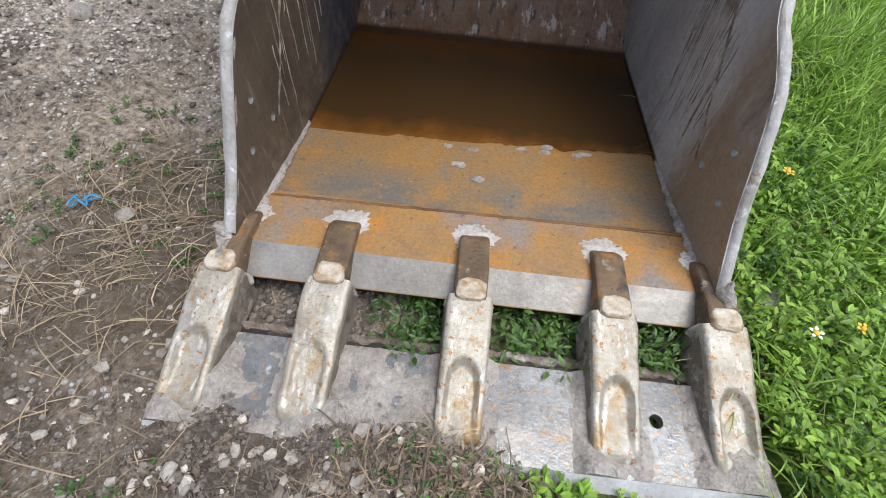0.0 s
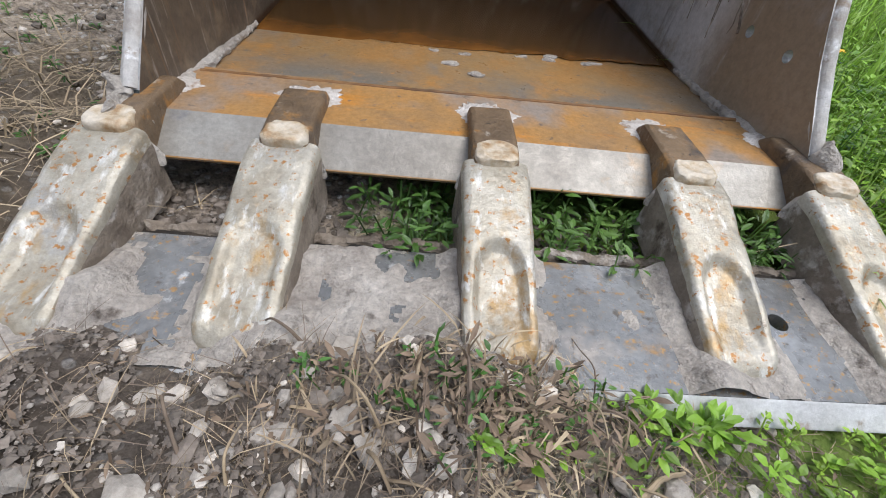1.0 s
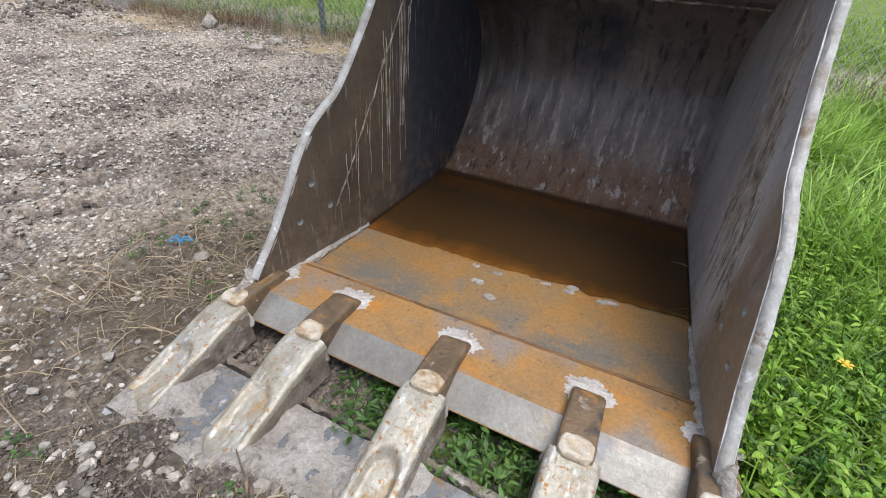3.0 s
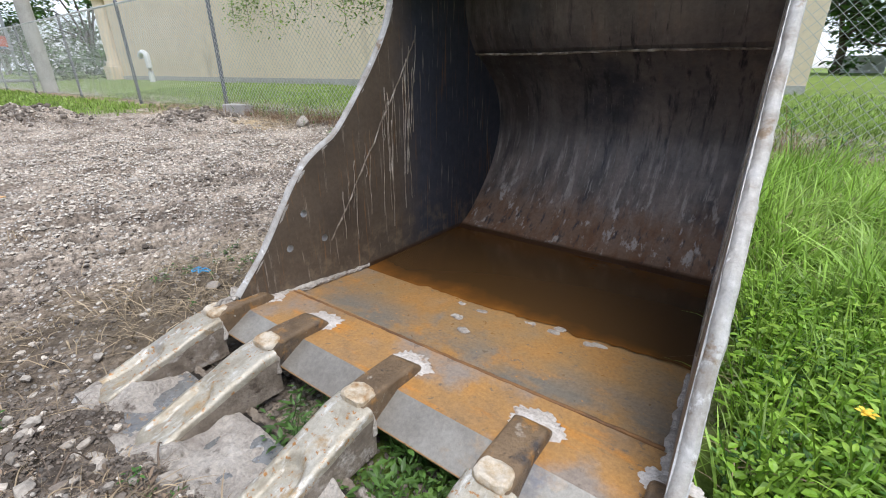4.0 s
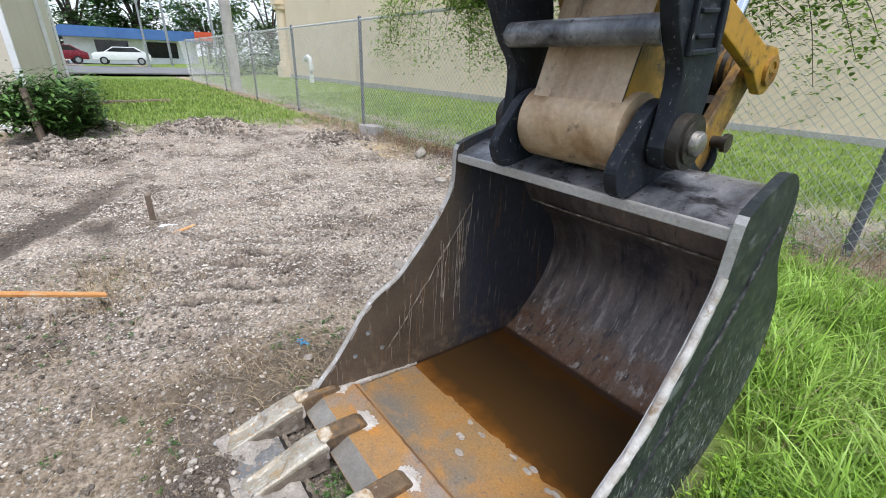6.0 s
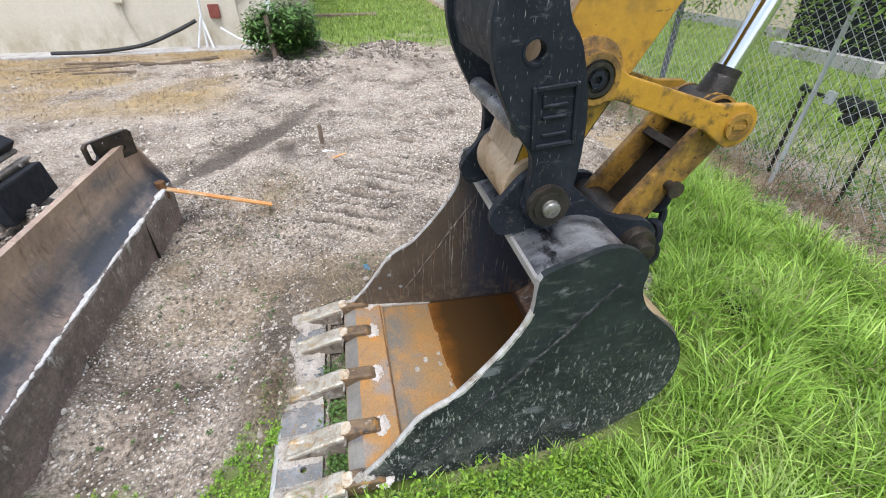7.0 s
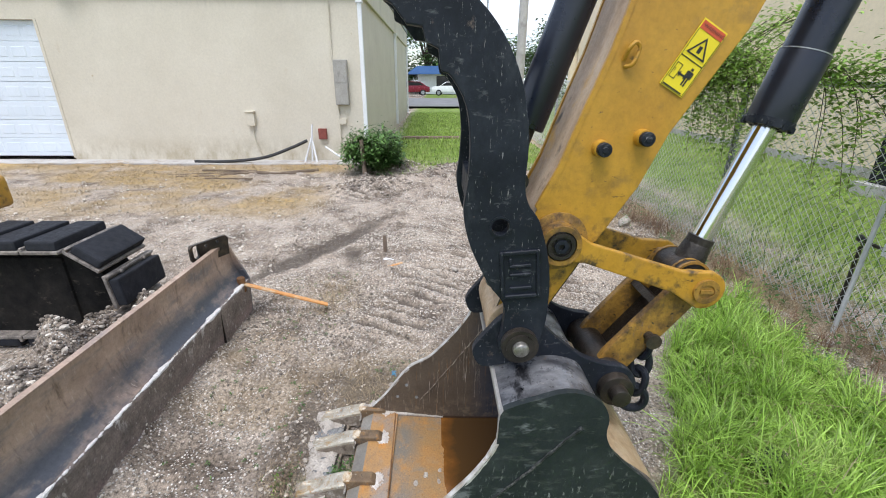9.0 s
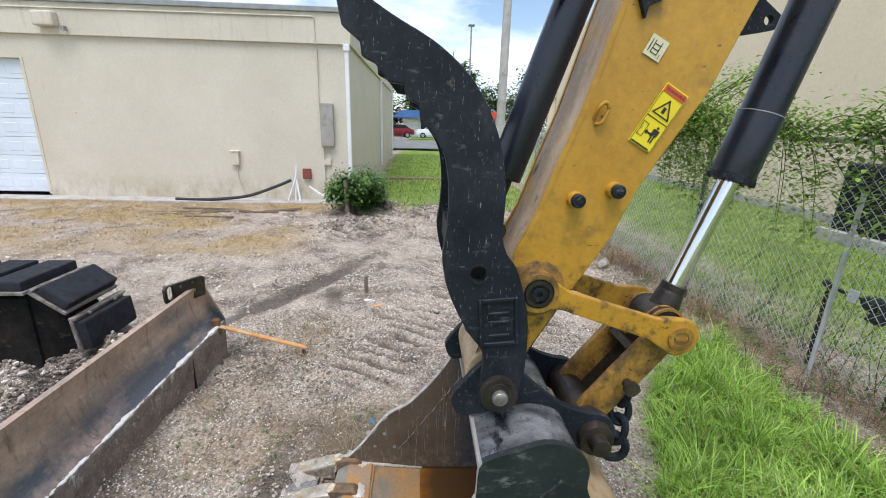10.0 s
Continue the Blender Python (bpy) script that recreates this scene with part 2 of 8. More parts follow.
M_adapter = mat("brown_adapter", [(0.3, (0.1, 0.065, 0.036)), (0.55, (0.19, 0.125, 0.07)), (0.8, (0.28, 0.19, 0.11))], 14, (0.45, 0.75), 0.1, 0.4, 130,
                layers=[((0.05, 0.045, 0.045), 12, 0.56, 0.68, U), ((0.36, 0.18, 0.05), 22, 0.56, 0.66, U), ((0.4, 0.34, 0.27), 34, 0.6, 0.68, U), ((0.04, 0.03, 0.022), 55, 0.6, 0.68, U)])
M_bar = gritty(0.14, "mud_streaked_bar", [(0.3, (0.15, 0.147, 0.14)), (0.55, (0.235, 0.233, 0.225)), (0.8, (0.33, 0.328, 0.32))], 9, (0.16, 0.38), 0.35, 0.1, 130,
            layers=[((0.36, 0.21, 0.08), 50, 0.6, 0.66, (0.8, 1.5, 1)), ((0.36, 0.365, 0.37), 5, 0.56, 0.68, U), ((0.12, 0.1, 0.08), 70, 0.6, 0.68, U), ((0.36, 0.22, 0.1), 17, 0.6, 0.68, (0.8, 1.5, 1)), ((0.42, 0.25, 0.1), 110, 0.6, 0.65, U), ((0.36, 0.32, 0.28), 12, 0.55, 0.7, U), ((0.6, 0.59, 0.57), 22, 0.57, 0.64, U, ("X", 0.1, -0.1))])
M_weld = mat("pale_weld_crust", [(0.3, (0.48, 0.42, 0.37)), (0.6, (0.66, 0.61, 0.56)), (0.8, (0.76, 0.72, 0.68))], 40, (0.7, 0.95), 0, 0.6, 130,
             layers=[((0.3, 0.17, 0.08), 30, 0.58, 0.7, U)])
M_grey_top = mat("rubbed_grey_steel", [(0.34, (0.05, 0.05, 0.056)), (0.48, (0.14, 0.142, 0.152)), (0.7, (0.3, 0.3, 0.31))], 9, (0.22, 0.42), 0.35, 0.1, 90, (1.6, 0.8, 1),
                 layers=[((0.018, 0.018, 0.021), 8, 0.55, 0.63, (0.7, 1.6, 1)), ((0.4, 0.38, 0.36), 40, 0.64, 0.72, (4, 0.4, 1)), ((0.12, 0.09, 0.07), 30, 0.62, 0.7, U)])
M_black = mat("scratched_black_paint", [(0.3, (0.007, 0.009, 0.013)), (0.55, (0.014, 0.017, 0.024)), (0.8, (0.028, 0.033, 0.043))], 6, (0.42, 0.65), 0.0, 0.06, 60, spec=0.2,
              layers=[((0.032, 0.036, 0.044), 5, 0.54, 0.7, (1, 1.4, 0.7)), ((0.2, 0.2, 0.2), 70, 0.63, 0.68, (1, 2.2, 0.5)), ((0.1, 0.105, 0.11), 24, 0.6, 0.72, (1, 0.6, 1.6)), ((0.24, 0.23, 0.22), 40, 0.66, 0.71, (1, 3, 0.3)), ((0.13, 0.1, 0.085), 16, 0.64, 0.72, U)])
M_gloss_black = gritty(0.1, "gloss_black_cylinder", [(0.35, (0.005, 0.008, 0.018)), (0.7, (0.016, 0.018, 0.026))], 3, (0.22, 0.4), 0.0, 0.02, 40,
                    layers=[((0.09, 0.08, 0.07), 35, 0.7, 0.78, U)])
M_yellow = gritty(0.1, "machine_yellow", [(0.3, (0.4, 0.2, 0.02)), (0.55, (0.47, 0.25, 0.026)), (0.8, (0.52, 0.29, 0.04))], 2.5, (0.35, 0.55), 0.0, 0.03, 40,
               layers=[((0.22, 0.13, 0.04), 7, 0.56, 0.74, U), ((0.07, 0.045, 0.025), 26, 0.64, 0.7, (1, 0.6, 1.6)), ((0.06, 0.04, 0.02), 12, 0.5, 0.64, U, ("Z", 1.55, 1.25)), ((0.1, 0.06, 0.03), 60, 0.66, 0.7, U)])
M_yellow_worn = mat("greasy_worn_yellow", [(0.3, (0.06, 0.035, 0.015)), (0.5, (0.3, 0.16, 0.03)), (0.75, (0.45, 0.25, 0.04))], 9, (0.35, 0.65), 0.05, 0.15, 80,
                    layers=[((0.12, 0.065, 0.025), 20, 0.5, 0.66, U), ((0.07, 0.045, 0.025), 11, 0.52, 0.68, U), ((0.2, 0.12, 0.07), 30, 0.58, 0.68, (1, 2, 0.6)), ((0.02, 0.015, 0.011), 50, 0.6, 0.66, U)])
M_wornface = mat("rubbed_bare_face", [(0.3, (0.25, 0.16, 0.09)), (0.5, (0.42, 0.3, 0.2)), (0.75, (0.5, 0.4, 0.3))], 6, (0.45, 0.7), 0.1, 0.12, 70, (1.5, 1, 0.3),
                 layers=[((0.07, 0.05, 0.04), 9, 0.6, 0.7, (1, 1, 0.5)), ((0.5, 0.28, 0.05), 4, 0.6, 0.7, U)])
M_grease = mat("oily_dark_steel", [(0.3, (0.012, 0.011, 0.01)), (0.55, (0.035, 0.028, 0.022)), (0.8, (0.1, 0.07, 0.045))], 14, (0.3, 0.6), 0.3, 0.3, 80)
M_tanboss = mat("tan_worn_boss", [(0.3, (0.22, 0.13, 0.06)), (0.5, (0.4, 0.28, 0.17)), (0.8, (0.5, 0.4, 0.29))], 9, (0.4, 0.65), 0.1, 0.12, 70,
                layers=[((0.05, 0.035, 0.025), 12, 0.62, 0.72, U)])
M_chrome = mat("chromed_rod", [(0.3, (0.62, 0.63, 0.66)), (0.7, (0.72, 0.73, 0.75))], 3, (0.08, 0.16), 1.0, 0.0, 30)
M_steel = mat("bare_pin_steel", [(0.3, (0.2, 0.18, 0.16)), (0.6, (0.42, 0.4, 0.37)), (0.8, (0.55, 0.53, 0.5))], 25, (0.3, 0.5), 0.8, 0.2, 120)
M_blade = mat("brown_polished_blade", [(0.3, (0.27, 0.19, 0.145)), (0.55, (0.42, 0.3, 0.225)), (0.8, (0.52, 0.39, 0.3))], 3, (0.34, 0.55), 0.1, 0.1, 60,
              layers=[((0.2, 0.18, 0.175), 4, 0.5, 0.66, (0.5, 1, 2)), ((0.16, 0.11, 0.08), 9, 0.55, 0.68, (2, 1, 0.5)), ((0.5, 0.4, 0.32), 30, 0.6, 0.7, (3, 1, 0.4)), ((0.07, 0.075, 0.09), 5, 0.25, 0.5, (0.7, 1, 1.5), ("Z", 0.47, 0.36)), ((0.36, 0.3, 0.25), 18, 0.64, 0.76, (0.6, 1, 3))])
M_blade_low = gritty(0.3, "scarred_cutting_edge", [(0.3, (0.1, 0.082, 0.074)), (0.55, (0.21, 0.172, 0.152)), (0.8, (0.34, 0.285, 0.25))], 9, (0.35, 0.6), 0.1, 0.3, 70,
                  layers=[((0.3, 0.22, 0.2), 5, 0.3, 0.5, U, ("Z", 0.12, 0.05)), ((0.5, 0.47, 0.44), 34, 0.61, 0.66, (1.4, 1, 0.5)), ((0.4, 0.36, 0.33), 9, 0.63, 0.7, U), ((0.6, 0.57, 0.54), 14, 0.6, 0.66, (1.2, 1, 0.4), ("Z", 0.16, 0.29))])
M_chalk = mat("white_packed_dust", [(0.3, (0.62, 0.6, 0.58)), (0.7, (0.8, 0.78, 0.76))], 30, (0.85, 1.0), 0, 0.6, 90)
M_rubber = mat("track_rubber", [(0.3, (0.012, 0.013, 0.016)), (0.7, (0.025, 0.027, 0.034))], 10, (0.6, 0.85), 0, 0.2, 90, spec=0.25,
               layers=[((0.16, 0.14, 0.12), 14, 0.66, 0.8, U)])
M_track = mat("dusty_track_steel", [(0.3, (0.09, 0.08, 0.072)), (0.55, (0.25, 0.22, 0.195)), (0.8, (0.42, 0.38, 0.34))], 18, (0.5, 0.8), 0.3, 0.3, 80)
M_trackside = mat("caked_black_track_side", [(0.35, (0.008, 0.008, 0.008)), (0.6, (0.02, 0.018, 0.016)), (0.8, (0.05, 0.042, 0.035))], 7, (0.8, 1.0), 0, 0.4, 60, spec=0.1, layers=[((0.09, 0.075, 0.06), 9, 0.6, 0.72, (1, 1, 2))])
M_orange = mat("orange_lath_paint", [(0.3, (0.52, 0.2, 0.045)), (0.7, (0.64, 0.33, 0.12))], 12, (0.6, 0.8), 0, 0.1, 80, layers=[((0.56, 0.42, 0.26), 9, 0.52, 0.62, (1, 0.4, 1)), ((0.3, 0.16, 0.07), 30, 0.62, 0.7, U)])
M_cream = gritty(0.05, "cream_wall_paint", [(0.3, (0.55, 0.5, 0.405)), (0.6, (0.61, 0.56, 0.46)), (0.8, (0.64, 0.595, 0.5))], 0.8, (0.7, 0.9), 0, 0.12, 25,
              layers=[((0.5, 0.42, 0.3), 2.2, 0.64, 0.78, (1, 1, 0.6)), ((0.42, 0.33, 0.2), 5, 0.69, 0.74, U), ((0.3, 0.26, 0.2), 26, 0.71, 0.74, U), ((0.43, 0.37, 0.27), 4, 0.4, 0.62, (1, 1, 0.5), ("Z", 0.55, 0.1)), ((0.5, 0.46, 0.38), 3, 0.54, 0.7, (1, 3, 0.25), ("Z", 3.1, 3.5))])
M_beige = gritty(0.05, "beige_wall_paint", [(0.3, (0.71, 0.585, 0.425)), (0.7, (0.77, 0.645, 0.485))], 0.6, (0.75, 0.9), 0, 0.06, 20, layers=[((0.5, 0.41, 0.3), 1.2, 0.6, 0.8, (1, 1, 0.3))])
M_white = gritty(0.05, "white_paint", [(0.3, (0.68, 0.69, 0.7)), (0.7, (0.78, 0.79, 0.8))], 2, (0.5, 0.7), 0, 0.03, 40)
M_garage = gritty(0.04, "garage_door_paint", [(0.3, (0.6, 0.66, 0.72)), (0.7, (0.67, 0.73, 0.79))], 1.5, (0.45, 0.6), 0, 0.03, 40)
M_grey = mat("weathered_grey_metal", [(0.3, (0.25, 0.26, 0.27)), (0.7, (0.36, 0.37, 0.38))], 4, (0.45, 0.65), 0.4, 0.05, 60, layers=[((0.5, 0.5, 0.48), 8, 0.62, 0.75, U)])
M_panel = mat("weathered_beige_panel", [(0.3, (0.3, 0.285, 0.255)), (0.7, (0.4, 0.38, 0.345))], 4, (0.5, 0.7), 0.1, 0.05, 60, layers=[((0.24, 0.22, 0.2), 10, 0.58, 0.7, (1, 1, 0.4))])
M_galv = mat("galvanised_wire", [(0.3, (0.4, 0.41, 0.41)), (0.7, (0.58, 0.58, 0.57))], 6, (0.5, 0.7), 0.2, 0.0, 60)
M_post = mat("dull_fence_post", [(0.3, (0.12, 0.13, 0.15)), (0.7, (0.2, 0.21, 0.23))], 8, (0.5, 0.7), 0.4, 0.1, 60, layers=[((0.3, 0.3, 0.3), 25, 0.6, 0.7, U)])
M_concrete = mat("stained_concrete", [(0.3, (0.36, 0.34, 0.32)), (0.7, (0.5, 0.48, 0.46))], 3, (0.8, 0.95), 0, 0.3, 60, layers=[((0.22, 0.2, 0.18), 2, 0.58, 0.75, U)])
M_red = mat("rust_red_box", [(0.3, (0.17, 0.04, 0.03)), (0.7, (0.26, 0.07, 0.05))], 8, (0.6, 0.8), 0, 0.1, 50)
M_hose = mat("black_plastic_hose", [(0.3, (0.012, 0.012, 0.013)), (0.7, (0.03, 0.03, 0.03))], 8, (0.4, 0.6), 0, 0.05, 50)
M_wood = mat("weathered_wood", [(0.3, (0.12, 0.085, 0.06)), (0.6, (0.2, 0.15, 0.11)), (0.8, (0.28, 0.22, 0.17))], 8, (0.75, 0.95), 0, 0.3, 70, (1, 1, 0.15))
M_bark = mat("tree_bark", [(0.3, (0.06, 0.045, 0.035)), (0.7, (0.15, 0.115, 0.09))], 8, (0.85, 1), 0, 0.5, 40, (1, 1, 0.25))
M_stone = gritty(0.2, "limestone_rubble", [(0.3, (0.38, 0.33, 0.275)), (0.55, (0.53, 0.475, 0.41)), (0.8, (0.7, 0.64, 0.57))], 30, (0.8, 1), 0, 0.4, 90, island=0.45,
              layers=[((0.2, 0.16, 0.12), 50, 0.58, 0.72, U)])
M_grass = mat("lawn_blade_green", [(0.3, (0.18, 0.32, 0.04)), (0.55, (0.31, 0.48, 0.085)), (0.8, (0.5, 0.61, 0.2))], 2.2, (0.38, 0.55), 0, 0, 20, island=0.5, thin=0.35)
M_grass_short = mat("short_grass_green", [(0.3, (0.15, 0.23, 0.05)), (0.55, (0.28, 0.4, 0.085)), (0.8, (0.43, 0.43, 0.19))], 1.6, (0.5, 0.7), 0, 0, 20, island=0.5, thin=0.3)
M_weed = mat("broadleaf_weed_green", [(0.3, (0.115, 0.24, 0.024)), (0.55, (0.22, 0.385, 0.038)), (0.8, (0.37, 0.51, 0.075))], 4, (0.38, 0.55), 0, 0, 20, island=0.5, thin=0.35)
M_weed_light = mat("young_weed_green", [(0.3, (0.17, 0.31, 0.025)), (0.55, (0.27, 0.42, 0.05)), (0.8, (0.38, 0.5, 0.09))], 6, (0.38, 0.55), 0, 0, 20, island=0.4, thin=0.35)
M_deadleaf = mat("dead_brown_leaf", [(0.3, (0.11, 0.075, 0.05)), (0.55, (0.19, 0.135, 0.09)), (0.8, (0.28, 0.21, 0.14))], 20, (0.7, 0.9), 0, 0, 20, island=0.5)
M_deadweed = mat("dead_weed_stalk", [(0.3, (0.13, 0.07, 0.04)), (0.55, (0.22, 0.125, 0.075)), (0.8, (0.32, 0.21, 0.13))], 6, (0.8, 0.95), 0, 0, 20, island=0.4)
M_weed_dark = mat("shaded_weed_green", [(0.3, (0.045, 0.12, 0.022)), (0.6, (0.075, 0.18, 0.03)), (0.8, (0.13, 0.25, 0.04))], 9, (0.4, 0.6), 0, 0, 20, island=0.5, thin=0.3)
# darker green for the weeds between the bar and the lip
M_weed_gap = mat("gap_weed_green", [(0.3, (0.05, 0.115, 0.022)), (0.6, (0.09, 0.18, 0.035)), (0.8, (0.16, 0.26, 0.06))], 9, (0.35, 0.55), 0, 0, 20, island=0.5, thin=0.3)
M_straw = mat("dry_straw", [(0.3, (0.19, 0.14, 0.09)), (0.5, (0.34, 0.26, 0.165)), (0.8, (0.5, 0.41, 0.27))], 5, (0.7, 0.9), 0, 0, 20, island=0.4)
M_leaf = mat("tree_leaf_green", [(0.3, (0.04, 0.1, 0.018)), (0.55, (0.075, 0.16, 0.03)), (0.8, (0.13, 0.22, 0.05))], 0.5, (0.45, 0.65), 0, 0, 20, island=0.5)
M_vine = mat("vine_leaf_green", [(0.3, (0.15, 0.26, 0.045)), (0.55, (0.25, 0.38, 0.075)), (0.8, (0.38, 0.48, 0.13))], 2, (0.45, 0.65), 0, 0, 20, island=0.5, thin=0.35)
M_flower = mat("yellow_petal", [(0.3, (0.75, 0.4, 0.02)), (0.7, (0.85, 0.55, 0.05))], 30, (0.5, 0.7), 0, 0, 20)
M_petal_white = mat("white_petal", [(0.3, (0.75, 0.75, 0.72)), (0.7, (0.82, 0.82, 0.8))], 30, (0.5, 0.7), 0, 0, 20)
M_blue = mat("blue_plastic", [(0.3, (0.03, 0.22, 0.42)), (0.7, (0.08, 0.34, 0.55))], 30, (0.35, 0.5), 0, 0, 20)
M_sticker = mat("warning_yellow_vinyl", [(0.3, (0.72, 0.55, 0.01)), (0.7, (0.78, 0.61, 0.02))], 8, (0.35, 0.5), 0, 0, 20)
M_ink = mat("black_ink", [(0.3, (0.012, 0.012, 0.012)), (0.7, (0.02, 0.02, 0.02))], 8, (0.5, 0.6), 0, 0, 20)
M_redink = mat("red_ink", [(0.3, (0.5, 0.06, 0.02)), (0.7, (0.58, 0.09, 0.03))], 8, (0.5, 0.6), 0, 0, 20)
M_ivory = mat("ivory_vinyl", [(0.3, (0.6, 0.55, 0.36)), (0.7, (0.66, 0.6, 0.42))], 8, (0.5, 0.6), 0, 0, 20)
M_glass = mat("dark_car_glass", [(0.3, (0.01, 0.012, 0.014)), (0.7, (0.02, 0.022, 0.025))], 2, (0.05, 0.1), 0, 0, 20)
M_carred = mat("dark_red_car_paint", [(0.3, (0.16, 0.012, 0.025)), (0.7, (0.2, 0.018, 0.03))], 2, (0.2, 0.3), 0.2, 0, 20)
M_carwhite = mat("white_car_paint", [(0.3, (0.7, 0.71, 0.72)), (0.7, (0.76, 0.77, 0.78))], 2, (0.2, 0.3), 0.0, 0, 20)
M_blueroof = mat("blue_metal_roof", [(0.3, (0.05, 0.13, 0.33)), (0.7, (0.08, 0.18, 0.4))], 1, (0.4, 0.6), 0.2, 0, 20)
M_asphalt = mat("asphalt", [(0.3, (0.13, 0.13, 0.13)), (0.7, (0.2, 0.2, 0.2))], 1, (0.8, 0.95), 0, 0.1, 20)

# muddy water: iron-orange sediment along the shallow front shore, brown and glossy behind
M_water = bpy.data.materials.new("rusty_muddy_water")
M_water.use_nodes = True
nt = M_water.node_tree
wb = nt.nodes["Principled BSDF"]
wco = nt.nodes.new("ShaderNodeTexCoord").outputs["Object"]
sep = nt.nodes.new("ShaderNodeSeparateXYZ")
nt.links.new(wco, sep.inputs[0])
shore = math_node(nt, "ADD", sep.outputs["Y"], math_node(nt, "MULTIPLY", noise_node(nt, wco, 9, 6), 0.16))
wr = ramp_node(nt, [(0.0, (0.21, 0.085, 0.018)), (0.08, (0.12, 0.05, 0.012)), (0.18, (0.06, 0.031, 0.011)), (0.8, (0.05, 0.028, 0.012)), (1.0, (0.085, 0.036, 0.009))])
nt.links.new(band(nt, shore, 0.50, 0.94), wr.inputs["Fac"])
nt.links.new(wr.outputs["Color"], wb.inputs["Base Color"])
wb.inputs["Roughness"].default_value = 0.12
wb.inputs["Specular IOR Level"].default_value = 0.3

# ground: crushed shell and dark soil, with grass-green, straw and damp masks held in a colour layer; the damp mask also
# carries painted rut shade
M_ground = bpy.data.materials.new("shell_dirt_and_turf")
M_ground.use_nodes = True
nt = M_ground.node_tree
gb = nt.nodes["Principled BSDF"]
gco = nt.nodes.new("ShaderNodeTexCoord").outputs["Object"]
gmask = nt.nodes.new("ShaderNodeVertexColor")
gmask.layer_name = "cover"
gsep = nt.nodes.new("ShaderNodeSeparateColor")
nt.links.new(gmask.outputs["Color"], gsep.inputs[0])
g1 = ramp_node(nt, [(0.33, (0.095, 0.073, 0.056)), (0.43, (0.2, 0.16, 0.126)), (0.51, (0.335, 0.277, 0.222)), (0.66, (0.45, 0.38, 0.312))])
nt.links.new(noise_node(nt, gco, 1.7, 10, 0.68), g1.inputs["Fac"])
g2 = mixed(nt, band(nt, noise_node(nt, gco, 24, 9, 0.78), 0.53, 0.68), g1.outputs["Color"], (0.13, 0.105, 0.088))
vor = nt.nodes.new("ShaderNodeTexVoronoi")
vor.inputs["Scale"].default_value = 62
nt.links.new(gco, vor.inputs["Vector"])
peb = math_node(nt, "MULTIPLY", band(nt, vor.outputs["Distance"], 0.36, 0.26), band(nt, noise_node(nt, gco, 6, 5), 0.4, 0.52))
gspeck = nt.nodes.new("ShaderNodeHueSaturation")
nt.links.new(math_node(nt, "ADD", math_node(nt, "MULTIPLY", band(nt, noise_node(nt, gco, 55, 10, 0.8), 0.38, 0.62), 1.5), 0.23), gspeck.inputs["Value"])
nt.links.new(mixed(nt, peb, g2, (0.64, 0.61, 0.57)), gspeck.inputs["Color"])
g3 = gspeck.outputs["Color"]
damp_shaded = band(nt, math_node(nt, "ADD", gsep.outputs["Blue"], math_node(nt, "MULTIPLY", noise_node(nt, gco, 11, 8, 0.7), 0.3)), 0.32, 0.95)
g4 = mixed(nt, math_node(nt, "MULTIPLY", damp_shaded, 0.8), g3, (0.082, 0.067, 0.055))
straw = ramp_node(nt, [(0.3, (0.22, 0.17, 0.11)), (0.5, (0.4, 0.29, 0.14)), (0.65, (0.5, 0.34, 0.14)), (0.8, (0.4, 0.33, 0.22))])
nt.links.new(noise_node(nt, gco, 14, 8, 0.7), straw.inputs["Fac"])
g5 = mixed(nt, gsep.outputs["Green"], g4, straw.outputs["Color"])
turf = ramp_node(nt, [(0.3, (0.08, 0.12, 0.03)), (0.5, (0.16, 0.23, 0.05)), (0.65, (0.24, 0.3, 0.08)), (0.8, (0.36, 0.32, 0.18))])
nt.links.new(noise_node(nt, gco, 3.5, 10, 0.72), turf.inputs["Fac"])
g6 = mixed(nt, gsep.outputs["Red"], g5, turf.outputs["Color"])
nt.links.new(g6, gb.inputs["Base Color"])
gb.inputs["Roughness"].default_value = 0.95
gb.inputs["Specular IOR Level"].default_value = 0.2
gbump = nt.nodes.new("ShaderNodeBump")
gbump.inputs["Strength"].default_value, gbump.inputs["Distance"].default_value = 0.85, 0.02
nt.links.new(math_node(nt, "ADD", noise_node(nt, gco, 34, 10, 0.75), math_node(nt, "MULTIPLY", peb, 0.35)), gbump.inputs["Height"])
nt.links.new(gbump.outputs["Normal"], gb.inputs["Normal"])


# ---- mesh helpers ----
def thing(name, at, label, category, group="", kind=""):
    ob = new(name)
    ob.location = at
    ob.empty_display_size = 0.1
    tagged(ob, label, category, group, kind)
    return ob


def part(name, bm, material, parent=None, label="", smooth=False):
    me = bpy.data.meshes.new(name)
    bm.normal_update()
    bm.to_mesh(me)
    bm.free()
    for m in (material if isinstance(material, (list, tuple)) else [material]):
        me.materials.append(m)
    if smooth:
        for p in me.polygons:
            p.use_smooth = True
        me.set_sharp_from_angle(angle=radians(38))
    ob = new(name, me)
    if parent is not None:
        ob.parent = parent
        ob.matrix_parent_inverse = Matrix.Translation(-parent.location) if parent.type == "EMPTY" else Matrix()
    if label:
        tagged(ob, label)
    return ob


def solo(name, bm, material, label, category, kind="", group="", smooth=False):
    return tagged(part(name, bm, material, None, label, smooth), label, category, group, kind)


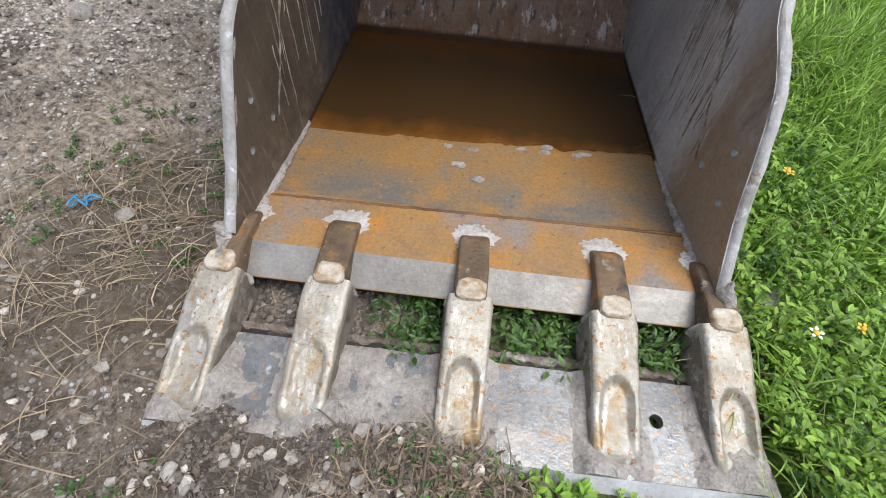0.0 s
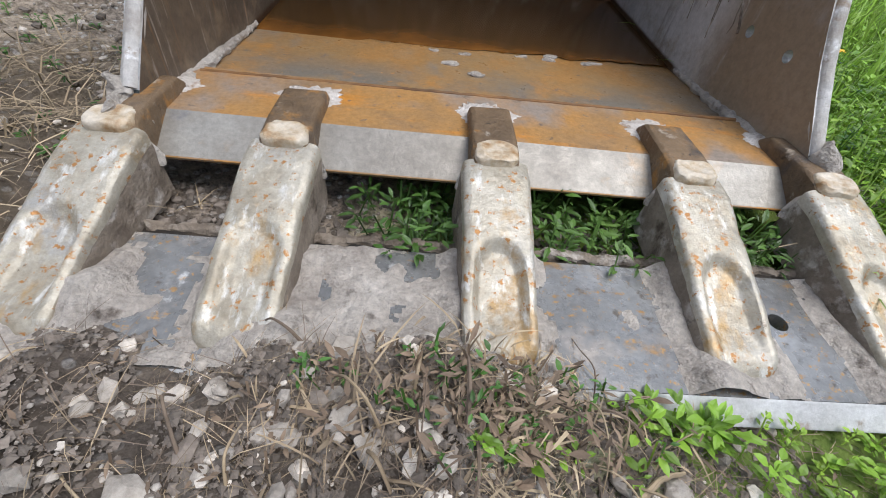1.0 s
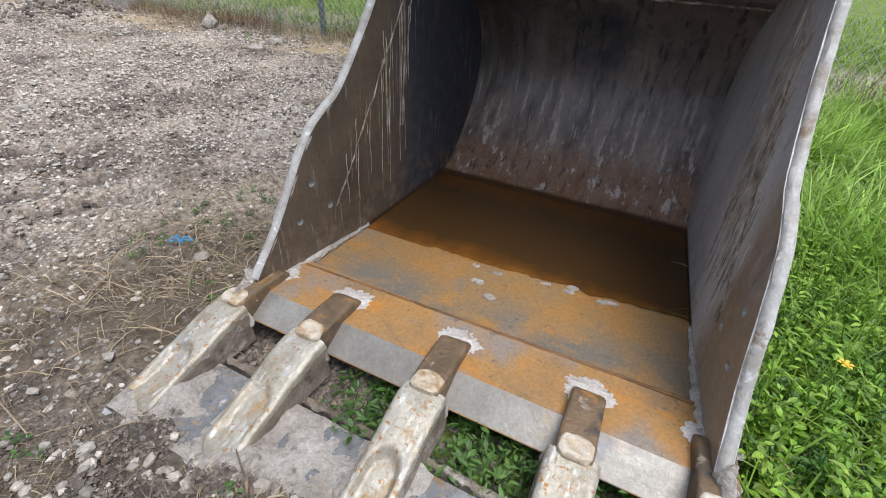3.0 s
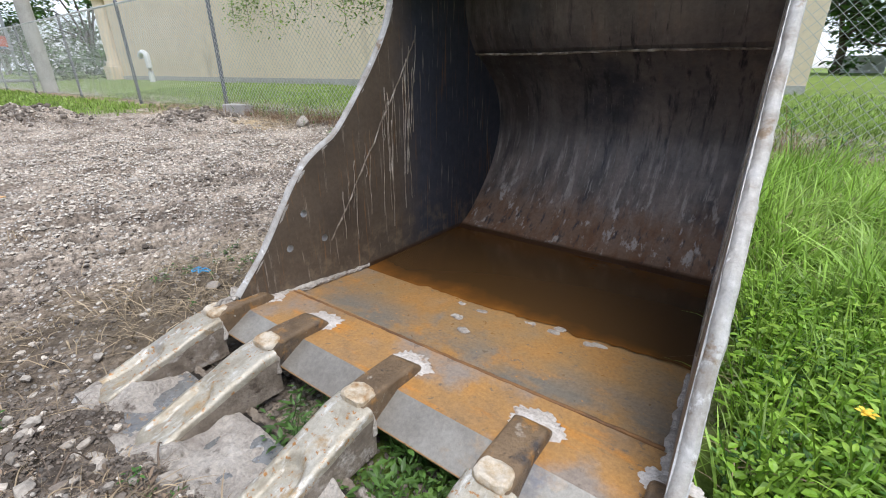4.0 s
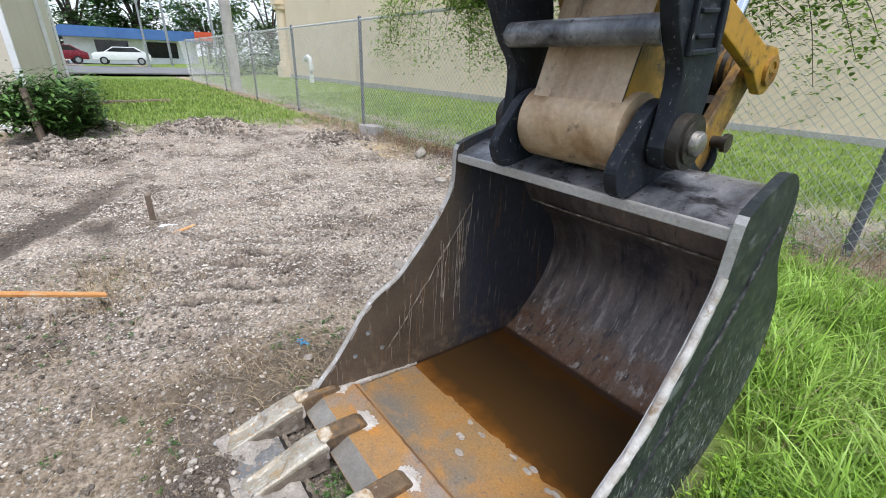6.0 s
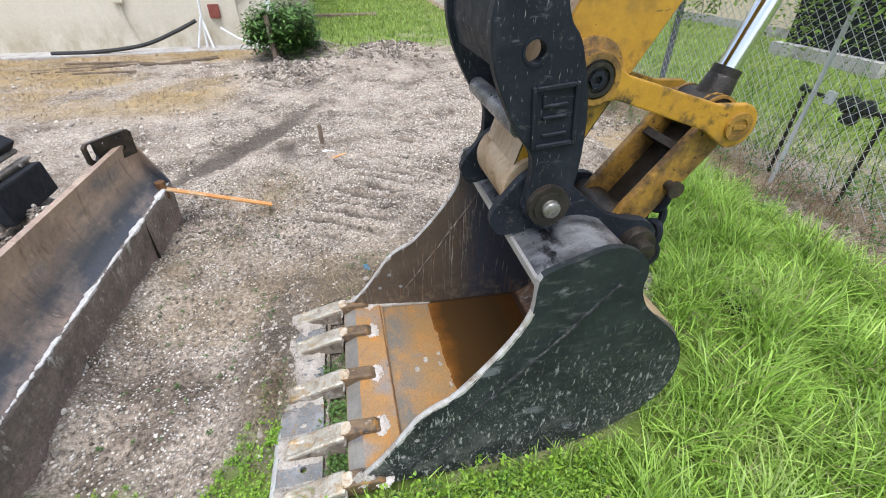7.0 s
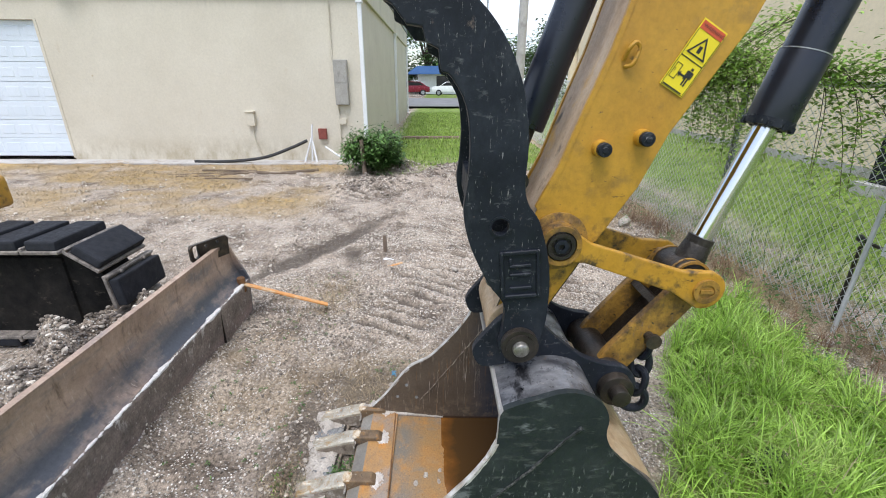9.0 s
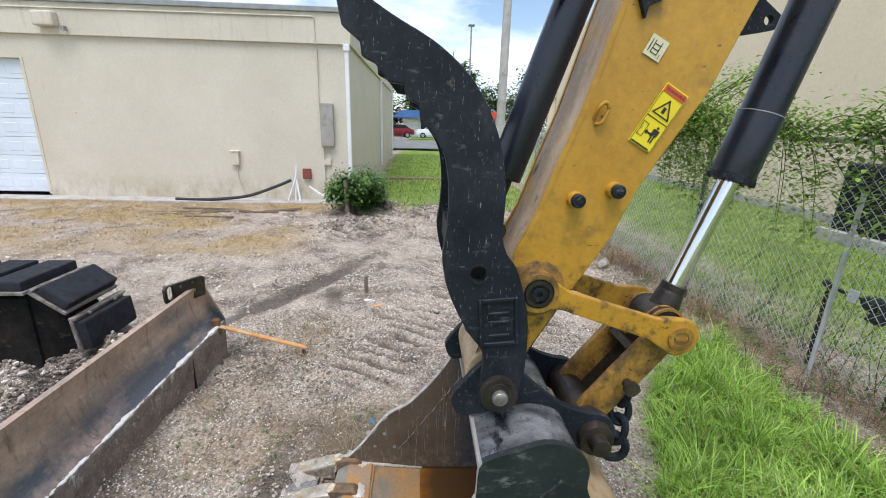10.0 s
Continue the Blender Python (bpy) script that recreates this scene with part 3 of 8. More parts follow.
def box(bm, lo, hi, m=None, mi=0):
    c = [(a + b) / 2 for a, b in zip(lo, hi)]
    s = [b - a for a, b in zip(lo, hi)]
    mm = Matrix.Translation(c) @ Matrix.Diagonal((*s, 1))
    vs = bmesh.ops.create_cube(bm, size=1, matrix=(m @ mm) if m is not None else mm)["verts"]
    for f in {f for v in vs for f in v.link_faces}:
        f.material_index = mi
    return vs


def rod(bm, a, b, r0, r1=None, seg=16, caps=True, mi=0):
    a, b = Vector(a), Vector(b)
    q = (b - a).to_track_quat("Z", "Y").to_matrix().to_4x4()
    vs = bmesh.ops.create_cone(bm, cap_ends=caps, segments=seg, radius1=r0, radius2=r0 if r1 is None else r1, depth=(b - a).length,
                               matrix=Matrix.Translation((a + b) / 2) @ q)["verts"]
    for f in {f for v in vs for f in v.link_faces}:
        f.material_index = mi
    return vs


def ring(bm, c, axis, r, w, ri, seg=24):
    """A washer or tube: centre, axis, outer radius, width, inner radius."""
    q = Matrix.Translation(c) @ Vector(axis).to_track_quat("Z", "Y").to_matrix().to_4x4()
    loops = []
    for rr, h in ((r, -w / 2), (r, w / 2), (ri, w / 2), (ri, -w / 2)):
        loops.append([bm.verts.new(q @ Vector((rr * math.cos(i * 2 * math.pi / seg), rr * math.sin(i * 2 * math.pi / seg), h))) for i in range(seg)])
    for k in range(4):
        a, b = loops[k], loops[(k + 1) % 4]
        for i in range(seg):
            j = (i + 1) % seg
            bm.faces.new((a[i], a[j], b[j], b[i]))


def prism(bm, outline, x0, x1, mi_side=0, mi_rim=0):
    """A plate with the outline (y, z), between x0 and x1."""
    a = [bm.verts.new((x0, y, z)) for y, z in outline]
    b = [bm.verts.new((x1, y, z)) for y, z in outline]
    f = [bm.faces.new(a), bm.faces.new(b[::-1])]
    for g in f:
        g.material_index = mi_side
    n = len(a)
    for i in range(n):
        g = bm.faces.new((a[i], b[i], b[(i + 1) % n], a[(i + 1) % n]))
        g.material_index = mi_rim
    bmesh.ops.recalc_face_normals(bm, faces=bm.faces)


def inside(p, poly):
    hit = False
    for (x0, y0), (x1, y1) in zip(poly, poly[1:] + poly[:1]):
        if (y0 > p[1]) != (y1 > p[1]) and p[0] < (x1 - x0) * (p[1] - y0) / (y1 - y0) + x0:
            hit = not hit
    return hit


def circle(c, r, n=12):
    return [(c[0] + r * math.cos(2 * math.pi * i / n), c[1] + r * math.sin(2 * math.pi * i / n)) for i in range(n)]


def holed(bm, outline, holes, x0, x1, mi0=0, mi1=0, mi_rim=0, mi_hole=0):
    """As prism, with round holes; mi0 and mi1 are the materials of the faces at x0 and x1."""
    from mathutils.geometry import delaunay_2d_cdt
    pts, edges = [], []
    for loop in [outline] + holes:
        k = len(pts)
        pts += [Vector(p) for p in loop]
        edges += [(k + i, k + (i + 1) % len(loop)) for i in range(len(loop))]
    v2, _, f2, _, _, _ = delaunay_2d_cdt(pts, edges, [], 0, 1e-6)
    keep = []
    for f in f2:
        c = sum((v2[i] for i in f), Vector((0, 0))) / len(f)
        if inside(c, outline) and not any(inside(c, h) for h in holes):
            keep.append(f)
    a = [bm.verts.new((x0, p.x, p.y)) for p in v2]
    b = [bm.verts.new((x1, p.x, p.y)) for p in v2]
    for f in keep:
        bm.faces.new([a[i] for i in f]).material_index = mi0
        bm.faces.new([b[i] for i in reversed(f)]).material_index = mi1
    k = 0
    for n, loop in enumerate([outline] + holes):
        for i in range(len(loop)):
            j = (i + 1) % len(loop)
            bm.faces.new((a[k + i], b[k + i], b[k + j], a[k + j])).material_index = mi_hole if n else mi_rim
        k += len(loop)
    bmesh.ops.recalc_face_normals(bm, faces=bm.faces)


def bevel(bm, r, seg=2, angle=35):
    es = [e for e in bm.edges if len(e.link_faces) == 2 and e.calc_face_angle(0) > radians(angle)]
    bmesh.ops.bevel(bm, geom=es, offset=r, segments=seg, affect="EDGES", profile=0.6)


def jitter(bm, amount, scale=18.0):
    for v in bm.verts:
        v.co += noise.noise_vector(v.co * scale) * amount


def spline(pts, n=6):
    """Points on a smooth curve through pts."""
    pts = [Vector(p) for p in pts]
    out = []
    for i in range(len(pts) - 1):
        p0, p1, p2, p3 = pts[max(i - 1, 0)], pts[i], pts[i + 1], pts[min(i + 2, len(pts) - 1)]
        for k in range(n):
            t = k / n
            out.append(0.5 * (2 * p1 + (p2 - p0) * t + (2 * p0 - 5 * p1 + 4 * p2 - p3) * t * t + (3 * p1 - p0 - 3 * p2 + p3) * t ** 3))
    return out + [pts[-1]]


def flat(path, n=5):
    return [(p.x, p.y) for p in spline([(a, b, 0) for a, b in path], n)]


def pipe(bm, pts, r, seg=8, taper=1.0):
    """A tube along pts."""
    loops = []
    for i, p in enumerate(pts):
        d = (pts[min(i + 1, len(pts) - 1)] - pts[max(i - 1, 0)]).normalized()
        q = d.to_track_quat("Z", "Y")
        rr = r * (1 + (taper - 1) * i / max(1, len(pts) - 1))
        loops.append([bm.verts.new(p + q @ Vector((rr * math.cos(k * 2 * math.pi / seg), rr * math.sin(k * 2 * math.pi / seg), 0))) for k in range(seg)])
    for a, b in zip(loops, loops[1:]):
        for k in range(seg):
            bm.faces.new((a[k], a[(k + 1) % seg], b[(k + 1) % seg], b[k]))
    bm.faces.new(loops[0][::-1])
    bm.faces.new(loops[-1])


def soup(name, verts, faces, material, label, category, smooth=False):
    """One mesh of kind stuff from arrays."""
    me = bpy.data.meshes.new(name)
    me.from_pydata(verts, [], faces)
    me.materials.append(material)
    if smooth:
        for p in me.polygons:
            p.use_smooth = True
    return tagged(new(name, me), label, category, kind="stuff")


# ---- ground ----
def lerp_table(v, table):
    for (a, fa), (b, fb) in zip(table, table[1:]):
        if v <= b:
            return fa if v <= a else fa + (fb - fa) * (v - a) / (b - a)
    return table[-1][1]


TURF_EDGE = [(-3, 0.95), (-1.3, 0.5), (-1.09, 0.27), (-0.78, 0.32), (-0.68, 0.44), (-0.6, 0.52), (-0.53, 0.46), (-0.48, 0.27), (-0.39, 0.1), (-0.3, 0.02), (-0.12, -0.15), (0.1, -0.1), (0.4, 0.45), (1.2, 0.3), (1.76, -0.35), (1.9, -0.85), (2.3, -1.4), (2.75, -1.85), (2.95, -1.6), (3.15, -0.6)]


def turf(x, y):
    """How much of the ground is grass, 0 to 1."""
    n = 0.22 * noise.noise((x * 2.1, y * 2.1, 0.3)) + 0.1 * noise.noise((x * 7, y * 7, 1.3))
    if y > 3.45:
        k = (y - 4.0) * 1.1 + n * 2.2 + 0.35
        if x > -13 and 4.2 < y < 5.2:
            k -= 0.45 + n
        return min(1, max(0, k))
    far = 0.0
    if x < -7.5:
        far = min(1, max(0, (-7.5 - x) * 0.5 + n * 3)) * min(1, max(0, (y + 1.2) * 2))
        far *= min(1, max(0, 1.15 - abs(y - 0.6) * 0.12 + n))
    if y > 2.95 and x > -1.9:
        return max(far, min(1, max(0, (3.05 - y) * 6 + n * 4 + 0.3 * (x > 1.5))))
    if y > 2.95:
        return far
    return max(far, min(1, max(0, (x - lerp_table(y, TURF_EDGE)) * 5 + 0.5 + n * 2.2)))


def strawy(x, y):
    n = noise.noise((x * 0.9, y * 0.9, 5.3)) + 0.5 * noise.noise((x * 3, y * 3, 2.3))
    s = 0.0
    if -9 < x < -4.2 and y < -1.2:
        s = min(1, max(0, (x + 4.2) / -1.2)) * min(1, max(0, (-1.2 - y) * 1.2)) * min(1, max(0, 0.4 + 1.3 * n))
    if 2.6 < y < 3.8:
        s = max(s, 0.65 * min(1, max(0, 0.55 + n)))
    if -2.2 < x < -0.4 and -1.1 < y < -0.3:
        s = max(s, 0.15 * min(1, max(0, (n - 0.1) * 4)))
    if -1.5 < x < -0.45 and -0.5 < y < 0.9:
        s = max(s, 0.12 * min(1, max(0, n * 3)))
    return s


def damp_shaded(x, y):
    n = 0.5 * noise.noise((x * 1.3, y * 1.3, 9.3)) + 0.3 * noise.noise((x * 4.5, y * 4.5, 7.3))
    d = 0.0
    u, v = x + 3.25, y + 0.95
    d = max(d, 1.7 - math.hypot((0.47 * u + 0.88 * v) / 0.13, (-0.88 * u + 0.47 * v) / 1.1) + n * 0.35)
    d = max(d, 0.9 - math.hypot((x + 3.0) / 0.4, (y + 0.5) / 0.22) + n * 1.3)
    d = max(d, 1.0 - math.hypot((x + 0.68) / 0.33, (y - 0.1) / 0.6) + n * 1.4)
    d = max(d, 1.0 - math.hypot((x + 0.2) / 0.5, (y + 0.38) / 0.16) + n * 1.2)
    # ruts: some damp, and the shade of the tread troughs painted in
    k, wave = rut(x, y)
    d = max(d, k * (0.35 - 0.75 * wave) + 0.6 * n)
    return min(1, max(0, d))


def rut(x, y):
    """Crawler ruts: how deep one is in a rut, 0 to 1, and the wave of the tread bars across it."""
    s, q = -0.948 * x + 0.318 * y, 0.318 * x + 0.948 * y
    best = 0.0
    for c, s0, s1 in ((-0.43, 1.0, 7.0), (-2.62, 4.5, 9.5), (0.75, 2.2, 6.0)):
        d = abs(q - c + 0.06 * noise.noise((s * 0.8, c, 0))) / 0.32
        if d < 1.7:
            best = max(best, math.exp(-d ** 4) * min(1, max(0, (s - s0) * 2)) * min(1, max(0, s1 - s)) * min(1, max(0, 1.0 + 0.7 * noise.noise((x * 1.3, y * 1.3, 3)))))
    return best, math.sin((-0.86 * x + 0.5 * y) * 2 * math.pi / 0.158 + noise.noise((x * 2.5, y * 2.5, 2)) * 1.0)


def height(x, y):
    z = 0.25 * min(1, max(0, (y - 3.6) / 4.4))
    if x < -1.5:
        z -= 0.06 * min(1, (-1.5 - x) / 2)
    z += 0.035 * noise.noise((x * 0.8, y * 0.8, 0.0)) * min(1, (abs(x) + abs(y)) * 0.6)
    t = 1 - turf(x, y) * 0.7
    rough = 0.026 * noise.noise((x * 3.6, y * 3.6, 3.1)) + 0.026 * noise.noise((x * 9, y * 9, 4.1)) + 0.02 * noise.noise((x * 19, y * 19, 6.1))
    calm = min(1, max(0.15, (math.hypot((x - 0.0) / 0.62, (y - 0.45) / 0.95) - 0.75) * 3))
    z += rough * t * calm
    # spoil heaped against the front of the bar, and low heaps further off
    z += 0.082 * math.exp(-((x + 0.19) / 0.31) ** 4 - ((y + 0.318) / (0.098 + 0.03 * noise.noise((x * 6, 0, 2)))) ** 4) * (0.8 + 0.5 * noise.noise((x * 9, y * 9, 8)) + 0.25 * noise.noise((x * 30, y * 30, 3)))
    z += 0.05 * math.exp(-((x + 0.75) / 0.3) ** 2 - ((y + 0.1) / 0.5) ** 2)
    for cx, cy, r, h in ((-7.4, 1.0, 0.7, 0.28), (-6.3, -0.75, 0.55, 0.24), (-5.6, 2.4, 0.6, 0.2), (-6.9, 0.2, 0.5, 0.12), (-0.75, -1.7, 0.5, 0.42), (-0.05, -1.62, 0.42, 0.36), (-1.25, -1.68, 0.3, 0.3), (-3.0, -0.55, 0.3, 0.06), (-8.3, -0.5, 0.6, 0.2)):
        d = ((x - cx) ** 2 + (y - cy) ** 2) / (r * r)
        if d < 6:
            z += h * math.exp(-d) * (0.75 + 0.6 * noise.noise((x * 5, y * 5, 2)))
    k, wave = rut(x, y)
    z += k * (0.036 * math.copysign(abs(wave) ** 0.7, wave) - 0.03)
    z -= 0.05 * math.exp(-((0.47 * (x + 3.25) + 0.88 * (y + 0.95)) / 0.16) ** 2 - ((-0.88 * (x + 3.25) + 0.47 * (y + 0.95)) / 1.1) ** 4)
    return z - 0.012


def steps(core0, core1, fine, reach):
    v = list(np.arange(core0, core1, fine))
    s, a = fine, core0
    low = []
    while a > -reach:
        s *= 1.05
        a -= s
        low.append(a)
    s, a = fine, v[-1]
    while a < reach:
        s *= 1.05
        a += s
        v.append(a)
    return low[::-1] + v


GX, GY = steps(-8.0, 1.0, 0.028, 420), steps(-1.6, 3.0, 0.028, 420)
gv = [(x, y, height(x, y)) for y in GY for x in GX]
nx = len(GX)
gf = [(j * nx + i, j * nx + i + 1, (j + 1) * nx + i + 1, (j + 1) * nx + i) for j in range(len(GY) - 1) for i in range(nx - 1)]
gme = bpy.data.meshes.new("ground")
gme.from_pydata(gv, [], gf)
gme.materials.append(M_ground)
cover = gme.color_attributes.new("cover", "FLOAT_COLOR", "POINT")
cols = np.ones((len(gv), 4), dtype=np.float32)
for i, (x, y, z) in enumerate(gv):
    cols[i, 0], cols[i, 1], cols[i, 2] = turf(x, y), strawy(x, y), damp_shaded(x, y)
cover.data.foreach_set("color", cols.ravel())
for p in gme.polygons:
    p.use_smooth = True
ground = tagged(new("ground", gme), "grey crushed-shell dirt yard with damp soil, turning to green grass", "ground", kind="structure")


# ---- excavator bucket ----
PLATE = [(0.02, 0.06), (0.05, 0.11), (0.13, 0.2), (0.2, 0.3), (0.255, 0.37), (0.31, 0.408), (0.37, 0.445), (0.48, 0.57), (0.55, 0.67), (0.582, 0.745), (0.588, 0.855),
         (0.624, 0.884), (0.697, 0.907), (0.78, 0.929), (0.853, 0.913), (0.9, 0.876), (0.922, 0.823), (0.922, 0.762), (0.953, 0.694), (1.012, 0.629), (1.097, 0.548), (1.159, 0.451),
         (1.183, 0.345), (1.17, 0.242), (1.118, 0.164), (1.041, 0.101), (0.927, 0.042), (0.78, 0.01), (0.6, 0.0), (0.35, 0.02), (0.12, 0.045)]


def smooth_outline(pts, n=3):
    out = []
    k = len(pts)
    for i in range(k):
        p0, p1, p2, p3 = (Vector(pts[(i + d) % k]) for d in (-1, 0, 1, 2))
        for s in range(n):
            t = s / n
            v = 0.5 * (2 * p1 + (p2 - p0) * t + (2 * p0 - 5 * p1 + 4 * p2 - p3) * t * t + (3 * p1 - p0 - 3 * p2 + p3) * t ** 3)
            out.append((v.x, v.y))
    return out


def tapered(bm):
    """The bucket narrows evenly from its mouth to its back."""
    for v in bm.verts:
        v.co.x *= 1 - 0.08 * (v.co.y - 0.08)
    return bm


bucket = thing("excavator_bucket", (0, 0.5, 0), "black five-toothed digging bucket with rusty wet interior, resting on the ground", "bucket")
for sx in (-1, 1):
    bm = bmesh.new()
    holed(bm, smooth_outline(PLATE), [circle((0.19, 0.186), 0.0095), circle((0.292, 0.183), 0.0095), circle((0.24, 0.262), 0.0095)], sx * 0.436, sx * 0.458, 0, 1, 2, 2)
    for f in bm.faces:
        if f.material_index == 2 and (f.calc_center_median().y > 0.6 or f.calc_center_median().z < 0.1):
            f.material_index = 1
    tapered(bm)
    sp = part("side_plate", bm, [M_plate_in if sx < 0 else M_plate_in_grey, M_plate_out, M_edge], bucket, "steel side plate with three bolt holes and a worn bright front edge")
    bm = bmesh.new()
    rim = flat([(y, z) for y, z in PLATE[1:10]], 8)
    pipe(bm, [Vector((sx * (0.4475 + 0.002 * noise.noise((k * 0.25, sx, 1))), y + 0.004, z - 0.002)) for k, (y, z) in enumerate(rim)], 0.0112, 10)
    for v in bm.verts:
        v.co += noise.noise_vector(v.co * 22) * 0.0016 + noise.noise_vector(v.co * 90) * 0.0012
    part("worn_rim", tapered(bm), M_rim, sp, "rounded pale worn front edge", smooth=True)
    # diagonal weld seam, and the crust along the floor joint
    bm = bmesh.new()
    for xx in (0.4345,):
        pts = spline([(sx * xx, 0.315, 0.17), (sx * xx, 0.42, 0.315), (sx * xx, 0.545, 0.49), (sx * xx, 0.66, 0.66)], 8)
        pts = [p + Vector((0, 0.004 * noise.noise(p * 40), 0.004 * noise.noise(p * 31))) for p in pts]
        pipe(bm, pts, 0.0021, 6)
    jitter(bm, 0.003, 90)
    part("weld_seam", tapered(bm), M_seam, sp, "ragged weld seam with dried mud")
    bm = bmesh.new()
    pts = spline([(sx * 0.4585, 0.2, 0.1), (sx * 0.4585, 0.36, 0.27), (sx * 0.4585, 0.53, 0.46), (sx * 0.4585, 0.69, 0.63), (sx * 0.4585, 0.84, 0.8)], 26)
    pipe(bm, [p + Vector((0, 0.007 * noise.noise(p * 14), 0.007 * noise.noise(p * 17))) for p in pts], 0.0055, 8)
    jitter(bm, 0.0045, 55)
    part("outer_weld", tapered(bm), M_outweld, sp, "cracked black weld across the plate")
    # mud that has run down the plate from the seam and dried
    verts, faces = [], []
    rd = random.Random(11 + sx)
    for k in range(24 if sx < 0 else 60):
        u = rd.random() ** 0.7
        y0, z0 = 0.33 + 0.33 * u + rd.gauss(0.012, 0.022), 0.2 + 0.46 * u + rd.uniform(-0.02, 0.05)
        L, w = rd.uniform(0.05, 0.34) * (0.4 + u), rd.uniform(0.0006, 0.0018) * rd.choice((1, 1, 1, 2.5))
        lean = rd.gauss(-0.02, 0.05) if sx < 0 else rd.gauss(-0.17, 0.07)
        x0 = sx * 0.4355
        n = 7
        k0 = len(verts)
        for m_ in range(n + 1):
            q = m_ / n
            yy, zz = y0 + lean * L * q + 0.006 * noise.noise((k, q * 3, 0)) + 0.003 * noise.noise((k, q * 9, 4)), max(0.075, z0 - L * q)
            ww = w * (0.35 + 0.9 * abs(noise.noise((k * 3.1, q * 6, 2)))) * (1 - 0.6 * q)
            verts += [(x0, yy - ww, zz), (x0 - sx * 0.0016, yy, zz), (x0, yy + ww, zz)]
        for m_ in range(n):
            a_ = k0 + 3 * m_
            faces += [(a_, a_ + 1, a_ + 4, a_ + 3), (a_ + 1, a_ + 2, a_ + 5, a_ + 4)]
    bm = bmesh.new()
    bv = [bm.verts.new(v) for v in verts]
    for f in faces:
        bm.faces.new([bv[i] for i in f])
    bmesh.ops.recalc_face_normals(bm, faces=bm.faces)
    tagged(part("mud_run", tapered(bm), M_run, sp, "pale dried mud runs on the plate"), kind="stuff")
    bm = bmesh.new()
    pts = [Vector((sx * (0.434 - 0.004 * noise.noise((y * 30, sx, 0))), y, 0.086 - 0.075 * y)) for y in np.arange(0.02, 0.44, 0.006)]
    pipe(bm, pts, 0.016, 12, 0.25)
    for v in bm.verts:
        v.co += noise.noise_vector(v.co * 55) * 0.008 * max(0.25, 1 - v.co.y * 1.6) + noise.noise_vector(v.co * 140) * 0.003
    part("weld_bead", tapered(bm), M_mud, bucket, "rough weld along the floor caked with dried mud")
    bm = bmesh.new()
    bmesh.ops.create_icosphere(bm, subdivisions=4, radius=1, matrix=Matrix.Translation((sx * 0.455, 0.05, 0.098)) @ Matrix.Diagonal((0.015, 0.045, 0.026, 1)))
    for v in bm.verts:
        v.co += noise.noise_vector(v.co * 34) * 0.02 + noise.noise_vector(v.co * 110) * 0.006
    part("corner_weld", bm, M_mud, bucket, "lumpy corner weld crusted with mud")


def sheet(path, x0, x1, thick, nx=1, mi_in=0, mi_out=0):
    """A bent plate along path (y, z), thickened to the right of the way."""
    bm = bmesh.new()
    n = len(path)
    norm = []
    for i in range(n):
        d = (Vector(path[min(i + 1, n - 1)]) - Vector(path[max(i - 1, 0)])).normalized()
        norm.append(Vector((d.y, -d.x)))
    rows = []
    for k in range(nx + 1):
        x = x0 + (x1 - x0) * k / nx
        rows.append(([bm.verts.new((x, p[0], p[1])) for p in path], [bm.verts.new((x, p[0] + q.x * thick, p[1] + q.y * thick)) for p, q in zip(path, norm)]))
    for (a, ao), (b, bo) in zip(rows, rows[1:]):
        for i in range(n - 1):
            bm.faces.new((a[i], b[i], b[i + 1], a[i + 1])).material_index = mi_in
            bm.faces.new((ao[i], ao[i + 1], bo[i + 1], bo[i])).material_index = mi_out
        bm.faces.new((a[0], ao[0], bo[0], b[0]))
        bm.faces.new((a[-1], b[-1], bo[-1], ao[-1]))
    for a, ao in (rows[0], rows[-1]):
        for i in range(n - 1):
            bm.faces.new((a[i], a[i + 1], ao[i + 1], ao[i]))
    bmesh.ops.recalc_face_normals(bm, faces=bm.faces)
    return bm


part("floor_plate", tapered(sheet(flat([(0.185, 0.066), (0.32, 0.056), (0.46, 0.044), (0.6, 0.03), (0.76, 0.024), (0.86, 0.04)]), -0.437, 0.437, 0.016, 12)), M_floor, bucket, "orange rust-filmed floor plate")
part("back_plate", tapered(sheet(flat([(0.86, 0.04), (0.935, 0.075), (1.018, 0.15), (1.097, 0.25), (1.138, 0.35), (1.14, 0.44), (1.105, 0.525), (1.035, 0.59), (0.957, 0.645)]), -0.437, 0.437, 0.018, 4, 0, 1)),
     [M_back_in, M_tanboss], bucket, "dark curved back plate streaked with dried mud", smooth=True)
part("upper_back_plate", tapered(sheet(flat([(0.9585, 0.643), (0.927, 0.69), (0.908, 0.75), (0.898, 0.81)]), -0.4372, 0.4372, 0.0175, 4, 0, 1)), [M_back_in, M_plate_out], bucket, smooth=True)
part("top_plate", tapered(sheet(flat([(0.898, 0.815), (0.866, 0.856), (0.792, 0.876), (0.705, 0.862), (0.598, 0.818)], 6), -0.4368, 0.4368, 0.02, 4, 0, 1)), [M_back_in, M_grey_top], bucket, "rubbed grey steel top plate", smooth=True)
bm = bmesh.new()
box(bm, (-0.436, 0.59, 0.816), (0.436, 0.602, 0.842))
bevel(bm, 0.003)
part("mouth_edge", tapered(bm), M_edge, bucket, "bright worn upper edge")
bm = bmesh.new()
pts = spline([(-0.434, 0.965, 0.631), (-0.2, 0.967, 0.628), (0.1, 0.965, 0.631), (0.434, 0.967, 0.628)], 24)
pipe(bm, pts, 0.0036, 6)
jitter(bm, 0.0025, 70)
